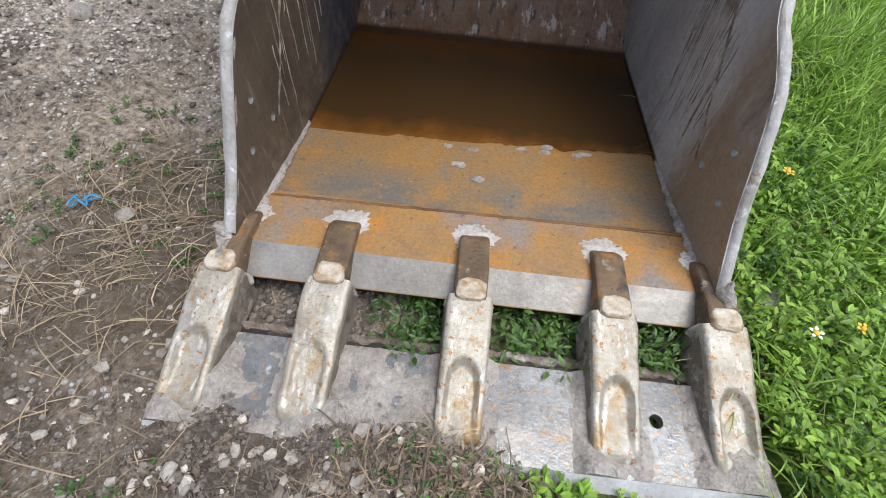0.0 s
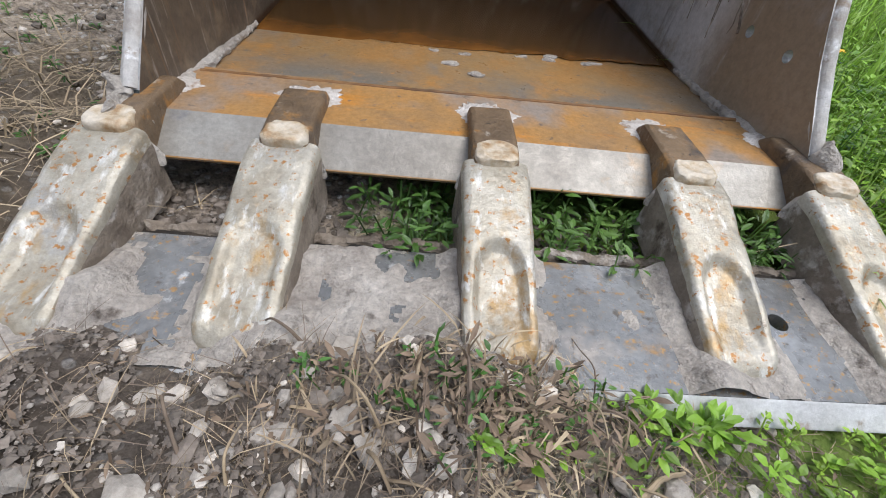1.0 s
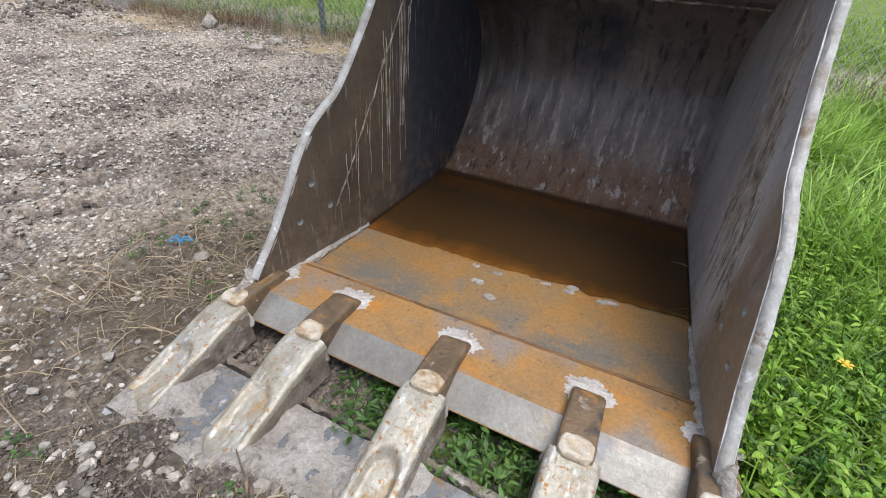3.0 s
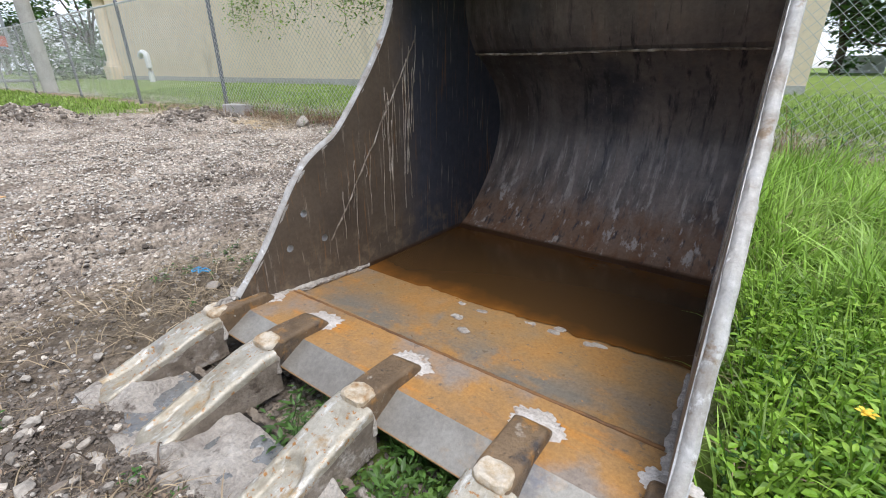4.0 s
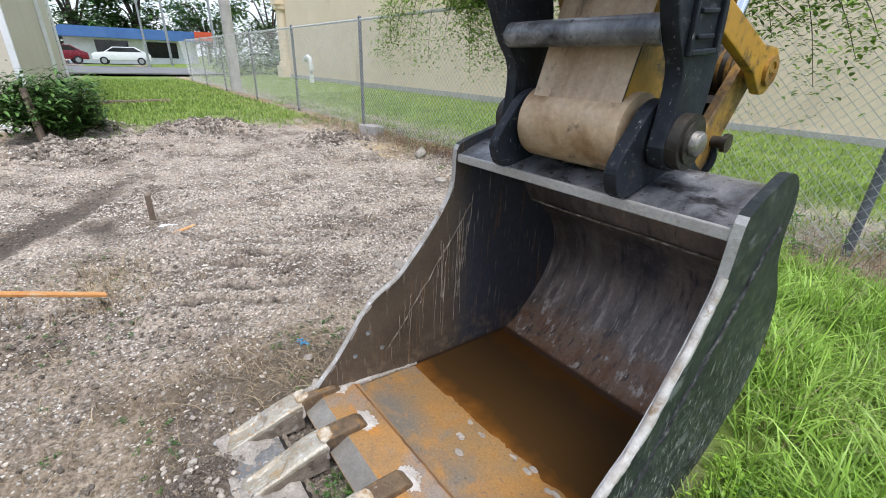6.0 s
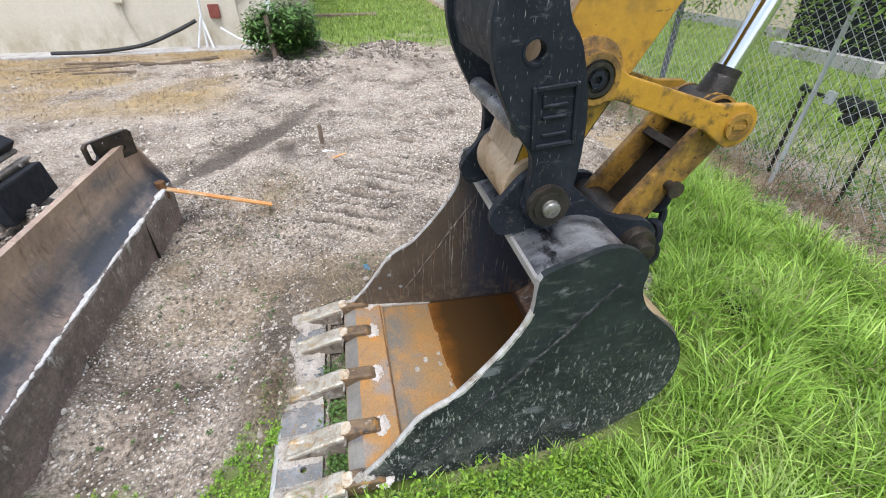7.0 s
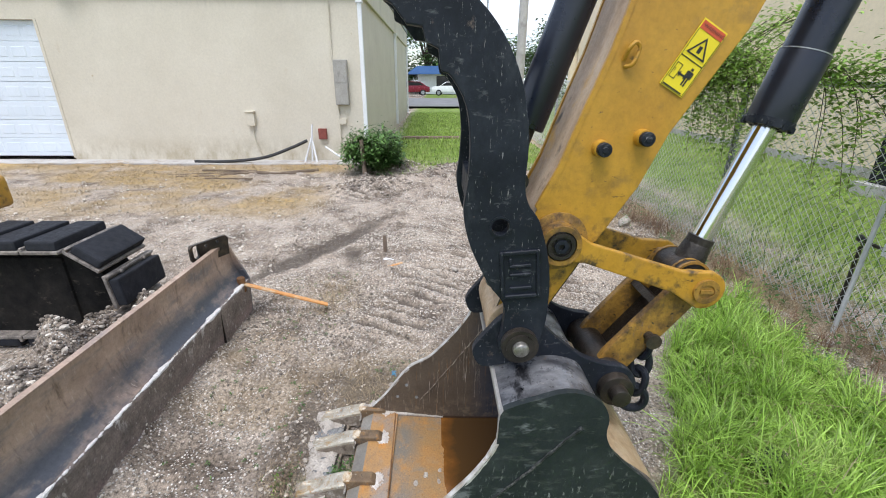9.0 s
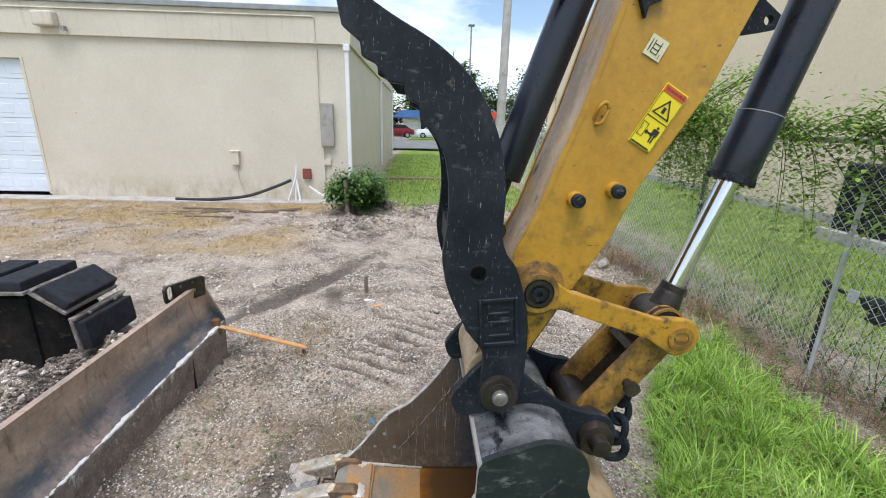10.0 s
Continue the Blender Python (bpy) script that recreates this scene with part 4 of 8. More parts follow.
part("weld_line", tapered(bm), M_seam, bucket, "thin pale weld across the back plate")

bm = bmesh.new()
prism(bm, [(0.056, 0.085), (0.19, 0.079), (0.19, 0.05), (-0.002, 0.05), (-0.004, 0.055)], -0.436, 0.436)
for f in bm.faces:
    c = f.calc_center_median()
    f.material_index = 1 if (c.y < 0.1 and c.z < 0.08) else 0
bevel(bm, 0.002, 2)
part("lip_plate", tapered(bm), [M_lipplate, M_lip], bucket, "rusty lip plate with a bright bevelled cutting edge")
bm = bmesh.new()
pipe(bm, [Vector((-0.425 + 0.85 * k / 120, 0.186 + 0.002 * noise.noise((k * 0.3, 2, 0)) + 0.018 * (k / 120 - 0.5), 0.0775 + 0.0012 * noise.noise((k * 0.5, 7, 0)))) for k in range(121)], 0.0042, 8)
part("lip_weld", tapered(bm), M_rustline, bucket, "dark rusty weld behind the lip plate")

TOOTH_X = (-0.445, -0.252, 0.0, 0.252, 0.445)


def ease(v, a, b):
    k = min(1, max(0, (v - a) / (b - a)))
    return k * k * (3 - 2 * k)


def tooth_mesh(wear=0.0):
    """A worn cast tooth: flat back half, then a spoon-shaped hollow between two rounded ridges, and a blunt round tip."""
    bm = bmesh.new()
    rows, half = 60, 19
    grid = []
    for i in range(rows):
        u = i / (rows - 1)
        y = -0.012 - 0.23 * u
        top = 0.1 - 0.026 * u - 0.046 * max(0, u - 0.12) ** 1.05
        w = 0.0405 - 0.002 * u
        tip = max(0, (u - 0.9) / 0.1)
        w *= math.sqrt(max(0.0, 1 - 0.4 * tip ** 2.5))
        top -= 0.009 * tip ** 2.2
        r = 0.011 - 0.003 * u
        h = 0.015 * (1 - wear) * (1 - ease(u, 0.72, 1.02))
        line = []
        for s in range(-half, half + 1):
            k = abs(s) / half
            sg = 1 if s > 0 else -1
            if k <= 0.6:
                x, z = (w - r) * k / 0.6, top
            elif k <= 0.82:
                a = (k - 0.6) / 0.22 * math.pi / 2
                x, z = w - r + r * math.sin(a), top - r + r * math.cos(a)
            else:
                q = (k - 0.82) / 0.18
                x, z = w * (1 + 0.08 * q), (top - r) * (1 - q) + 0.012 * q
            z -= h * (1 - ease(math.hypot(x / (0.74 * w), min(0, u - 0.62) / 0.17), 0.66, 1.06)) * (1 if k < 0.7 else 0) + 0.001 * ease(k, 0.3, 0.6) * (1 if k < 0.7 else 0)
            line.append(bm.verts.new((sg * x, y, z)))
        grid.append(line)
    for a, b in zip(grid, grid[1:]):
        for k in range(2 * half):
            f = bm.faces.new((a[k], a[k + 1], b[k + 1], b[k]))
            f.material_index = 1 if min(k, 2 * half - 1 - k) < 3 else 0
        bm.faces.new((a[0], b[0], b[-1], a[-1])).material_index = 1
    bm.faces.new(grid[0]).material_index = 1
    bm.faces.new(grid[-1][::-1])
    bmesh.ops.recalc_face_normals(bm, faces=bm.faces)
    return bm


for n, tx in enumerate(TOOTH_X):
    turn = (4, 2, 0, -1, -2)[n]
    bm = tooth_mesh((0.1, 0.35, 0, 0.1, 0)[n])
    bmesh.ops.transform(bm, matrix=Matrix.Translation((tx, 0, 0)) @ pose(0, 0, 0, 0, 0, -turn * 0.6), verts=bm.verts)
    for v in bm.verts:
        v.co += noise.noise_vector(v.co * 25) * 0.0016 + noise.noise_vector(v.co * 110) * 0.0007
    tooth = part("tooth", bm, [M_tooth, M_tooth_side], bucket, "pale worn steel tooth with a hollowed face", smooth=True)
    # adapter nose over the lip, with an oval boss
    bm = bmesh.new()
    end = n in (0, 4)
    prism(bm, [(0.125, 0.088), (0.105, 0.105), (0.03, 0.108), (0.0, 0.107), (-0.022, 0.1), (-0.022, 0.04), (0.03, 0.036), (0.125, 0.06)], tx - 0.029, tx + 0.029)
    bevel(bm, 0.008, 3)
    jitter(bm, 0.002, 30)
    ad = part("adapter", bm, M_adapter, bucket, "brown cast adapter welded over the lip", smooth=True)
    bm = bmesh.new()
    bmesh.ops.create_icosphere(bm, subdivisions=4, radius=1)
    for v in bm.verts:
        d = v.co.copy()
        e = [math.copysign(abs(k) ** 0.62, k) for k in d]
        dent = 0.004 * math.exp(-((d.x / 0.45) ** 2 + (d.y / 0.45) ** 2)) if d.z > 0 else 0
        v.co = Vector((tx + e[0] * 0.027, -0.004 + e[1] * 0.021, 0.1005 + e[2] * 0.012 - dent)) + noise.noise_vector(d * 2.3 + Vector((n * 3, 0, 0))) * 0.0022
    part("boss", bm, M_boss, ad, "pale rounded boss with a rusty dent", smooth=True)
    bm = bmesh.new()
    pipe(bm, [Vector((tx + 0.041 * math.cos(a), -0.0135 + 0.002 * math.sin(3 * a), 0.052 + 0.046 * math.sin(a))) for a in [math.pi * k / 16 for k in range(17)]], 0.0055, 8)
    jitter(bm, 0.004, 70)
    part("collar_weld", bm, M_mud, tooth, "rough weld round the back of the tooth")
    bm = bmesh.new()
    bmesh.ops.create_grid(bm, x_segments=30, y_segments=24, size=1)
    for v in bm.verts:
        a = math.atan2(v.co.y, v.co.x)
        r = min(1, v.co.length) * (1 + 0.3 * noise.noise((math.cos(a) * 2, math.sin(a) * 2, n)) + 0.22 * noise.noise((math.cos(a) * 7, math.sin(a) * 7, n)))
        v.co = Vector((tx + math.cos(a) * r * 0.045, 0.122 + math.sin(a) * r * 0.036, 0.0815 + 0.007 * (1 - min(1, v.co.length) ** 2) + 0.002 * noise.noise(v.co * 6)))
    part("weld_patch", bm, M_weld, ad, "white weld patch", smooth=True)

bm = bmesh.new()
holed(bm, [(-0.262, -0.502), (-0.1, -0.49), (-0.1, 0.43), (-0.104, 0.5), (-0.262, 0.512), (-0.262, 0.0)], [circle((-0.168, 0.333), 0.012)], 0.0, 0.02, 0, 0, 0, 0)
for v in bm.verts:  # stand the plate flat: thickness up, length along x
    v.co = Vector((v.co.z, v.co.y, v.co.x))
bmesh.ops.recalc_face_normals(bm, faces=bm.faces)
bar = part("levelling_bar", bm, M_bar, bucket, "flat steel bar welded under the teeth, streaked with mud")
bm = bmesh.new()
prism(bm, [(-0.262, 0.02), (-0.285, 0.0), (-0.262, 0.0)], -0.502, 0.512)
bevel(bm, 0.003)
part("bar_edge", bm, M_bright, bar, "bright bevelled edge")

# the weld and packed mud behind the bar, and a dark strip for the slot's shade
bm = bmesh.new()
for x0, x1 in zip(TOOTH_X, TOOTH_X[1:]):
    n_ = 40
    pts = []
    for k in range(n_ + 1):
        x = x0 + 0.04 + (x1 - x0 - 0.08) * k / n_
        pts.append(Vector((x, -0.083 + 0.004 * noise.noise((x * 40, 3, 0)), 0.012 + 0.006 * noise.noise((x * 25, 9, 0)))))
    pipe(bm, pts, 0.0085, 8)
for v in bm.verts:
    v.co += noise.noise_vector(v.co * 60) * 0.005 + noise.noise_vector(v.co * 150) * 0.002
part("rear_weld", bm, M_tooth_side, bar, "rough mud-packed weld behind the bar")
bm = bmesh.new()
box(bm, (-0.44, -0.0995, 0.0), (0.44, -0.088, 0.0135))
part("slot_shade", bm, M_grease, bar, "dark strip standing in for the shade in the slot behind the bar")

# mud caked over the bar: thick against the teeth and over its left half
nx_, ny_ = 260, 46
grid = {}
bm = bmesh.new()
for i in range(nx_ + 1):
    for j in range(ny_ + 1):
        x, y = -0.498 + 1.004 * i / nx_, -0.2625 + 0.162 * j / ny_
        d = min(abs(abs(x - t) - 0.043) if abs(x - t) > 0.043 else 0 for t in TOOTH_X)
        h = 0.017 * math.exp(-(d / 0.013) ** 2) * (0.55 + 1.0 * noise.noise((x * 16, y * 16, 3)))
        patch = noise.noise((x * 11, y * 11, 1)) + 0.6 * noise.noise((x * 29, y * 29, 5)) - 0.4 - 0.9 * max(0, x + 0.02) - 1.5 * max(0, y + 0.17) + 0.5 * math.exp(-((x + 0.12) / 0.09) ** 4) + 0.55 * math.exp(-((x + 0.34) / 0.1) ** 4) * (1 if y < -0.13 else 0.4)
        h += 0.012 * max(0, patch) ** 0.7
        h += 0.016 * math.exp(-((x + 0.13) / 0.09) ** 2 - ((y + 0.26) / 0.05) ** 2) * (0.6 + noise.noise((x * 30, y * 30, 12)))
        h += (0.003 * noise.noise((x * 60, y * 60, 2)) + 0.002 * noise.noise((x * 130, y * 130, 6))) * (1 if h > 0.001 else 0)
        grid[i, j] = (h, bm.verts.new((x, y, 0.0195 + max(0.0, h))))
for i in range(nx_):
    for j in range(ny_):
        q = [grid[a_] for a_ in ((i, j), (i + 1, j), (i + 1, j + 1), (i, j + 1))]
        if max(k[0] for k in q) > 0.0009:
            bm.faces.new([k[1] for k in q])
bmesh.ops.delete(bm, geom=[v for v in bm.verts if not v.link_faces], context="VERTS")
tagged(part("mud_crust", bm, M_mud, bar, "pale mud dried over the bar and round the teeth", smooth=True), kind="stuff")

bm = bmesh.new()
for i in range(9):
    x, y = ((0.0, 0.305), (-0.02, 0.41), (0.1, 0.435), (0.16, 0.43), (0.24, 0.43), (0.26, 0.44), (-0.08, 0.415), (0.165, 0.45), (-0.05, 0.35))[i]
    bmesh.ops.create_icosphere(bm, subdivisions=2, radius=1, matrix=Matrix.Translation((x, y, 0.0585 - 0.09 * (y - 0.3))) @ Matrix.Diagonal((random.uniform(0.009, 0.02), random.uniform(0.007, 0.012), 0.003, 1)))
jitter(bm, 0.005, 70)
tagged(part("weld_spatter", tapered(bm), M_mud, bucket, "pale spots on the floor plate"), kind="stuff")

# the pool stands level in the low back of the bucket
bm = bmesh.new()
nxw = 70
front = [bm.verts.new((-0.4355 + 0.871 * i / nxw, 0.412 + 0.055 * i / nxw + 0.013 * noise.noise((i * 0.3, 0.3, 0)) + 0.008 * noise.noise((i * 0.9, 1.3, 0)), 0.0472)) for i in range(nxw + 1)]
mid = [bm.verts.new((v.co.x, 0.65, 0.0472)) for v in front]
back = [bm.verts.new((v.co.x, 0.882, 0.0472)) for v in front]
for a, b in ((front, mid), (mid, back)):
    for i in range(nxw):
        bm.faces.new((a[i], a[i + 1], b[i + 1], b[i]))
solo("rainwater_pool", tapered(bm), M_water, "dark rusty rainwater standing in the bucket", "puddle")

# ears, pins and the hook chain
EAR = [(0.56, 0.85), (0.525, 0.895), (0.53, 0.935), (0.575, 0.995), (0.615, 1.04), (0.665, 1.06), (0.725, 1.045), (0.77, 1.0), (0.83, 0.945), (0.91, 0.885), (0.99, 0.855), (1.05, 0.845), (1.095, 0.81), (1.11, 0.765), (1.09, 0.715),
       (1.04, 0.69), (0.99, 0.70), (0.955, 0.735), (0.925, 0.80), (0.88, 0.868), (0.78, 0.886), (0.66, 0.868)]
for sx in (-1, 1):
    bm = bmesh.new()
    prism(bm, smooth_outline(EAR, 3), sx * 0.168, sx * 0.2)
    bevel(bm, 0.004, 2)
    part("ear", bm, M_black, bucket, "thick black hinge ear with worn edges")
    bm = bmesh.new()
    rod(bm, (sx * 0.17, 1.03, 0.765), (sx * 0.235, 1.03, 0.765), 0.06, seg=28)
    rod(bm, (sx * 0.225, 1.03, 0.765), (sx * 0.275, 1.03, 0.765), 0.033, seg=20)
    bevel(bm, 0.004)
    part("pin_boss", bm, M_grease, bucket, "oily pin boss", smooth=True)


# ---- excavator arm: stick, links, cylinders ----
BUCKET_PIN, TIP_PIN, LINK_PIN, IDLER_PIN = (0.669, 0.976), (1.03, 0.765), (1.297, 1.125), (0.793, 1.29)
stick = thing("excavator_stick", (0, 0.67, 0.9), "yellow excavator stick with worn paint, warning decals and greasy pins", "excavator stick")
STICK = [(0.60, 0.93), (0.60, 1.03), (0.655, 1.20), (0.715, 1.39), (0.775, 1.52), (0.835, 1.70), (0.893, 1.86), (0.975, 2.15), (1.27, 3.1), (1.40, 3.3), (1.58, 3.32), (1.72, 3.2), (1.70, 3.0),
         (1.36, 2.16), (1.262, 1.91), (1.095, 1.63), (1.03, 1.47), (0.92, 1.285), (0.81, 1.09), (0.745, 0.97), (0.72, 0.91), (0.66, 0.885)]
bm = bmesh.new()
prism(bm, STICK, -0.13, 0.13)
bevel(bm, 0.005, 2, 50)
bm.faces.ensure_lookup_table()
bm.normal_update()
for f in bm.faces:
    c = f.calc_center_median()
    if abs(f.normal.x) < 0.5 and f.normal.y < -0.4:
        f.material_index = 1
    elif c.z < 1.2:
        f.material_index = 2
part("stick_body", bm, [M_yellow, M_wornface, M_grease], stick, "yellow box-section stick, rubbed bare along its front face")
bm = bmesh.new()
for sx in (-1, 1):  # raised edge of the side plates along the front face
    prism(bm, [(0.712, 1.405), (0.772, 1.53), (0.832, 1.705), (0.89, 1.865), (0.972, 2.155), (1.265, 3.1), (1.277, 3.1), (0.985, 2.15), (0.903, 1.86), (0.845, 1.70), (0.785, 1.52), (0.725, 1.39)], sx * 0.118, sx * 0.133)
part("side_flange", bm, M_yellow, stick)
bm = bmesh.new()
rod(bm, (-0.15, *BUCKET_PIN), (0.15, *BUCKET_PIN), 0.095, seg=32)
bevel(bm, 0.006)
part("stick_end_boss", bm, M_tanboss, stick, "tan worn boss at the end of the stick", smooth=True)
bm = bmesh.new()
rod(bm, (-0.29, *BUCKET_PIN), (0.29, *BUCKET_PIN), 0.026, seg=24)
bevel(bm, 0.004)
part("bucket_pin", bm, M_steel, stick, "bare steel hinge pin", smooth=True)
for sx in (-1, 1):
    bm = bmesh.new()
    rod(bm, (sx * 0.13, *IDLER_PIN), (sx * 0.139, *IDLER_PIN), 0.098, seg=40)
    bevel(bm, 0.003)
    part("boss_plate", bm, M_yellow_worn, stick, "greasy yellow plate round the pin", smooth=True)
    bm = bmesh.new()
    rod(bm, (sx * 0.13, *IDLER_PIN), (sx * 0.172, *IDLER_PIN), 0.07, seg=32)
    ring(bm, (sx * 0.176, *IDLER_PIN), (1, 0, 0), 0.066, 0.016, 0.05, 32)
    bevel(bm, 0.004)
    hub = part("pin_hub", bm, M_yellow_worn, stick, "greasy yellow pin hub", smooth=True)
    bm = bmesh.new()
    rod(bm, (sx * 0.165, *IDLER_PIN), (sx * 0.179, *IDLER_PIN), 0.05, seg=28)
    ring(bm, (sx * 0.182, *IDLER_PIN), (1, 0, 0), 0.044, 0.012, 0.033, 28)
    bevel(bm, 0.002, 1)
    cap = part("pin_cap", bm, M_grease, hub, "black greasy pin cap", smooth=True)
    bm = bmesh.new()
    ring(bm, (sx * 0.184, *IDLER_PIN), (1, 0, 0), 0.024, 0.012, 0.011, 6)
    bevel(bm, 0.002, 1)
    part("retaining_bolt", bm, M_black, hub)
    # idler link
    d = Vector((LINK_PIN[0] - IDLER_PIN[0], LINK_PIN[1] - IDLER_PIN[1])).normalized()
    n = Vector((-d.y, d.x))
    out = []
    for c, r0, a0 in ((Vector(IDLER_PIN), 0.062, 90), (Vector(LINK_PIN), 0.068, -90)):
        for k in range(11):
            a = radians(a0 + 18 * k)
            v = d * math.cos(a) * r0 + n * math.sin(a) * r0
            out.append((c.x + v.x, c.y + v.y))
    i1, i2 = Vector(IDLER_PIN) + d * 0.1, Vector(LINK_PIN) - d * 0.1
    out = out[:11] + [(i1.x - n.x * 0.034, i1.y - n.y * 0.034), (i2.x - n.x * 0.04, i2.y - n.y * 0.04)] + out[11:] + [(i2.x + n.x * 0.04, i2.y + n.y * 0.04), (i1.x + n.x * 0.034, i1.y + n.y * 0.034)]
    bm = bmesh.new()
    prism(bm, out, sx * 0.14, sx * 0.168)
    bevel(bm, 0.005, 2, 50)
    part("idler_link", bm, M_yellow, stick, "flat yellow idler link with rounded ends")
    bm = bmesh.new()
    ring(bm, (sx * 0.172, *LINK_PIN), (1, 0, 0), 0.043, 0.014, 0.026)
    rod(bm, (sx * 0.155, *LINK_PIN), (sx * 0.174, *LINK_PIN), 0.026, seg=20)
    box(bm, (sx * 0.172, LINK_PIN[0] - 0.022, LINK_PIN[1] - 0.006), (sx * 0.18, LINK_PIN[0] + 0.022, LINK_PIN[1] + 0.006))
    part("link_pin", bm, M_yellow_worn, stick)
    # connecting link between the bucket and the idler links
    d2 = Vector((LINK_PIN[0] - TIP_PIN[0], LINK_PIN[1] - TIP_PIN[1]))
    L, d2 = d2.length, d2.normalized()
    n2 = Vector((-d2.y, d2.x))

    def at(u, v):
        return (TIP_PIN[0] + d2.x * u + n2.x * v, TIP_PIN[1] + d2.y * u + n2.y * v)
    bm = bmesh.new()
    prism(bm, [at(-0.04, -0.045), at(0.06, -0.055), at(L * 0.6, -0.058), at(L + 0.02, -0.055), at(L + 0.055, 0.0), at(L + 0.02, 0.055), at(L * 0.6, 0.06), at(0.06, 0.062), at(-0.04, 0.045), at(-0.065, 0)], sx * 0.088, sx * 0.118)
    bevel(bm, 0.006, 2, 50)
    part("connecting_link", bm, M_yellow_worn, stick, "greasy yellow connecting link cheek")
bm = bmesh.new()
prism(bm, [at(0.05, -0.045), at(L - 0.05, -0.045), at(L - 0.05, -0.03), at(0.05, -0.03)], -0.09, 0.09)
prism(bm, [at(L * 0.66, -0.04), at(L * 0.72, -0.04), at(L * 0.72, 0.045), at(L * 0.66, 0.045)], -0.09, 0.09)
part("link_web", bm, M_grease, stick)
bm = bmesh.new()
rod(bm, (-0.165, *TIP_PIN), (0.165, *TIP_PIN), 0.062, seg=28)
bevel(bm, 0.005)
part("link_tube", bm, M_grease, stick, "oily tube round the lower link pin", smooth=True)
bm = bmesh.new()
rod(bm, (-0.14, *LINK_PIN), (0.14, *LINK_PIN), 0.036, seg=20)
part("cross_pin", bm, M_steel, stick, smooth=True)

# bucket cylinder
cyl = thing("bucket_cylinder", (0, 1.3, 1.1), "black hydraulic cylinder with a bright chrome rod, beside the stick", "hydraulic cylinder")
c0, c1, c2 = Vector((0, 1.31, 1.125)), Vector((0, 1.487, 1.665)), Vector((0, 1.79, 2.8))
bm = bmesh.new()
rod(bm, c0 + (c1 - c0) * 0.16, c1 + (c2 - c1) * 0.05, 0.034, seg=32)
part("rod", bm, M_chrome, cyl, "polished chrome rod", smooth=True)
bm = bmesh.new()
rod(bm, (-0.075, *LINK_PIN), (0.075, *LINK_PIN), 0.066, seg=28)
rod(bm, c0, c0 + (c1 - c0) * 0.2, 0.06, 0.046, seg=24)
ring(bm, c0 + (c1 - c0) * 0.2, (c1 - c0), 0.045, 0.05, 0.03)
bevel(bm, 0.004)
part("rod_eye", bm, M_grease, cyl, "greasy rod eye", smooth=True)
for xx in (-0.078, 0.05, 0.078):
    bm = bmesh.new()
    ring(bm, (xx, *LINK_PIN), (1, 0, 0), 0.069, 0.01, 0.06)
    part("wiper_ring", bm, M_yellow_worn, cyl)
bm = bmesh.new()
rod(bm, c1, c2, 0.066, seg=36)
part("barrel", bm, M_gloss_black, cyl, "gloss black barrel", smooth=True)
dirc = (c2 - c1).normalized()
bm = bmesh.new()
rod(bm, c1 - dirc * 0.012, c1 + dirc * 0.2, 0.0705, seg=36)
bevel(bm, 0.003)
part("gland_cap", bm, M_gloss_black, cyl, smooth=True)
bm = bmesh.new()
ring(bm, c1 - dirc * 0.014, dirc, 0.073, 0.025, 0.04, 36)
for k in range(10):
    a = 2 * math.pi * k / 10
    q = dirc.to_track_quat("Z", "Y")
    p = c1 - dirc * 0.022 + q @ Vector((math.cos(a) * 0.071, math.sin(a) * 0.071, 0))
    box(bm, (-0.006, -0.006, -0.008), (0.006, 0.006, 0.008), Matrix.Translation(p) @ q.to_matrix().to_4x4())
part("gland_ring", bm, M_black, cyl)
bm = bmesh.new()
ring(bm, c1 + dirc * 0.201, dirc, 0.0712, 0.003, 0.064, 36)
part("dust_ring", bm, M_grey, cyl)

# thumb cylinder
tcyl = thing("thumb_cylinder", (0, 0.7, 1.6), "dark blue-black hydraulic cylinder feeding the thumb", "hydraulic cylinder")
t0, t1 = Vector((0.0, 0.69, 1.635)), Vector((0.0, 1.02, 2.62))
bm = bmesh.new()
rod(bm, t0, t1, 0.058, seg=32)
bevel(bm, 0.006)
part("barrel", bm, M_gloss_black, tcyl, smooth=True)
td = (t1 - t0).normalized()
bm = bmesh.new()
rod(bm, t0 - td * 0.14, t0 + td * 0.02, 0.032, seg=20)
rod(bm, (-0.2, 0.64, 1.5), (0.2, 0.64, 1.5), 0.03, seg=20)
part("rod", bm, M_grease, tcyl, smooth=True)

# thumb: two curved cheeks joined by cross plates
FRONT = [(0.205, 2.15), (0.2, 2.09), (0.21, 2.035), (0.255, 1.998), (0.258, 1.965), (0.29, 1.95), (0.325, 1.905), (0.365, 1.90), (0.372, 1.865), (0.405, 1.85), (0.412, 1.80), (0.437, 1.785), (0.478, 1.715), (0.492, 1.61),
         (0.487, 1.5), (0.478, 1.42), (0.5, 1.315), (0.56, 1.19), (0.61, 1.12), (0.615, 1.05), (0.607, 0.985)]
REAR = [(0.74, 0.985), (0.752, 1.085), (0.745, 1.24), (0.705, 1.385), (0.668, 1.44), (0.652, 1.5), (0.652, 1.635), (0.622, 1.78), (0.556, 1.905), (0.46, 1.995), (0.34, 2.062), (0.262, 2.11)]
foot = [(BUCKET_PIN[0] + 0.067 * math.cos(radians(a)), BUCKET_PIN[1] + 0.067 * math.sin(radians(a))) for a in range(190, 360, 17)]
thumb = thing("excavator_thumb", (0, 0.67, 0.98), "scratched black steel thumb with toothed tip, folded against the stick", "excavator thumb")
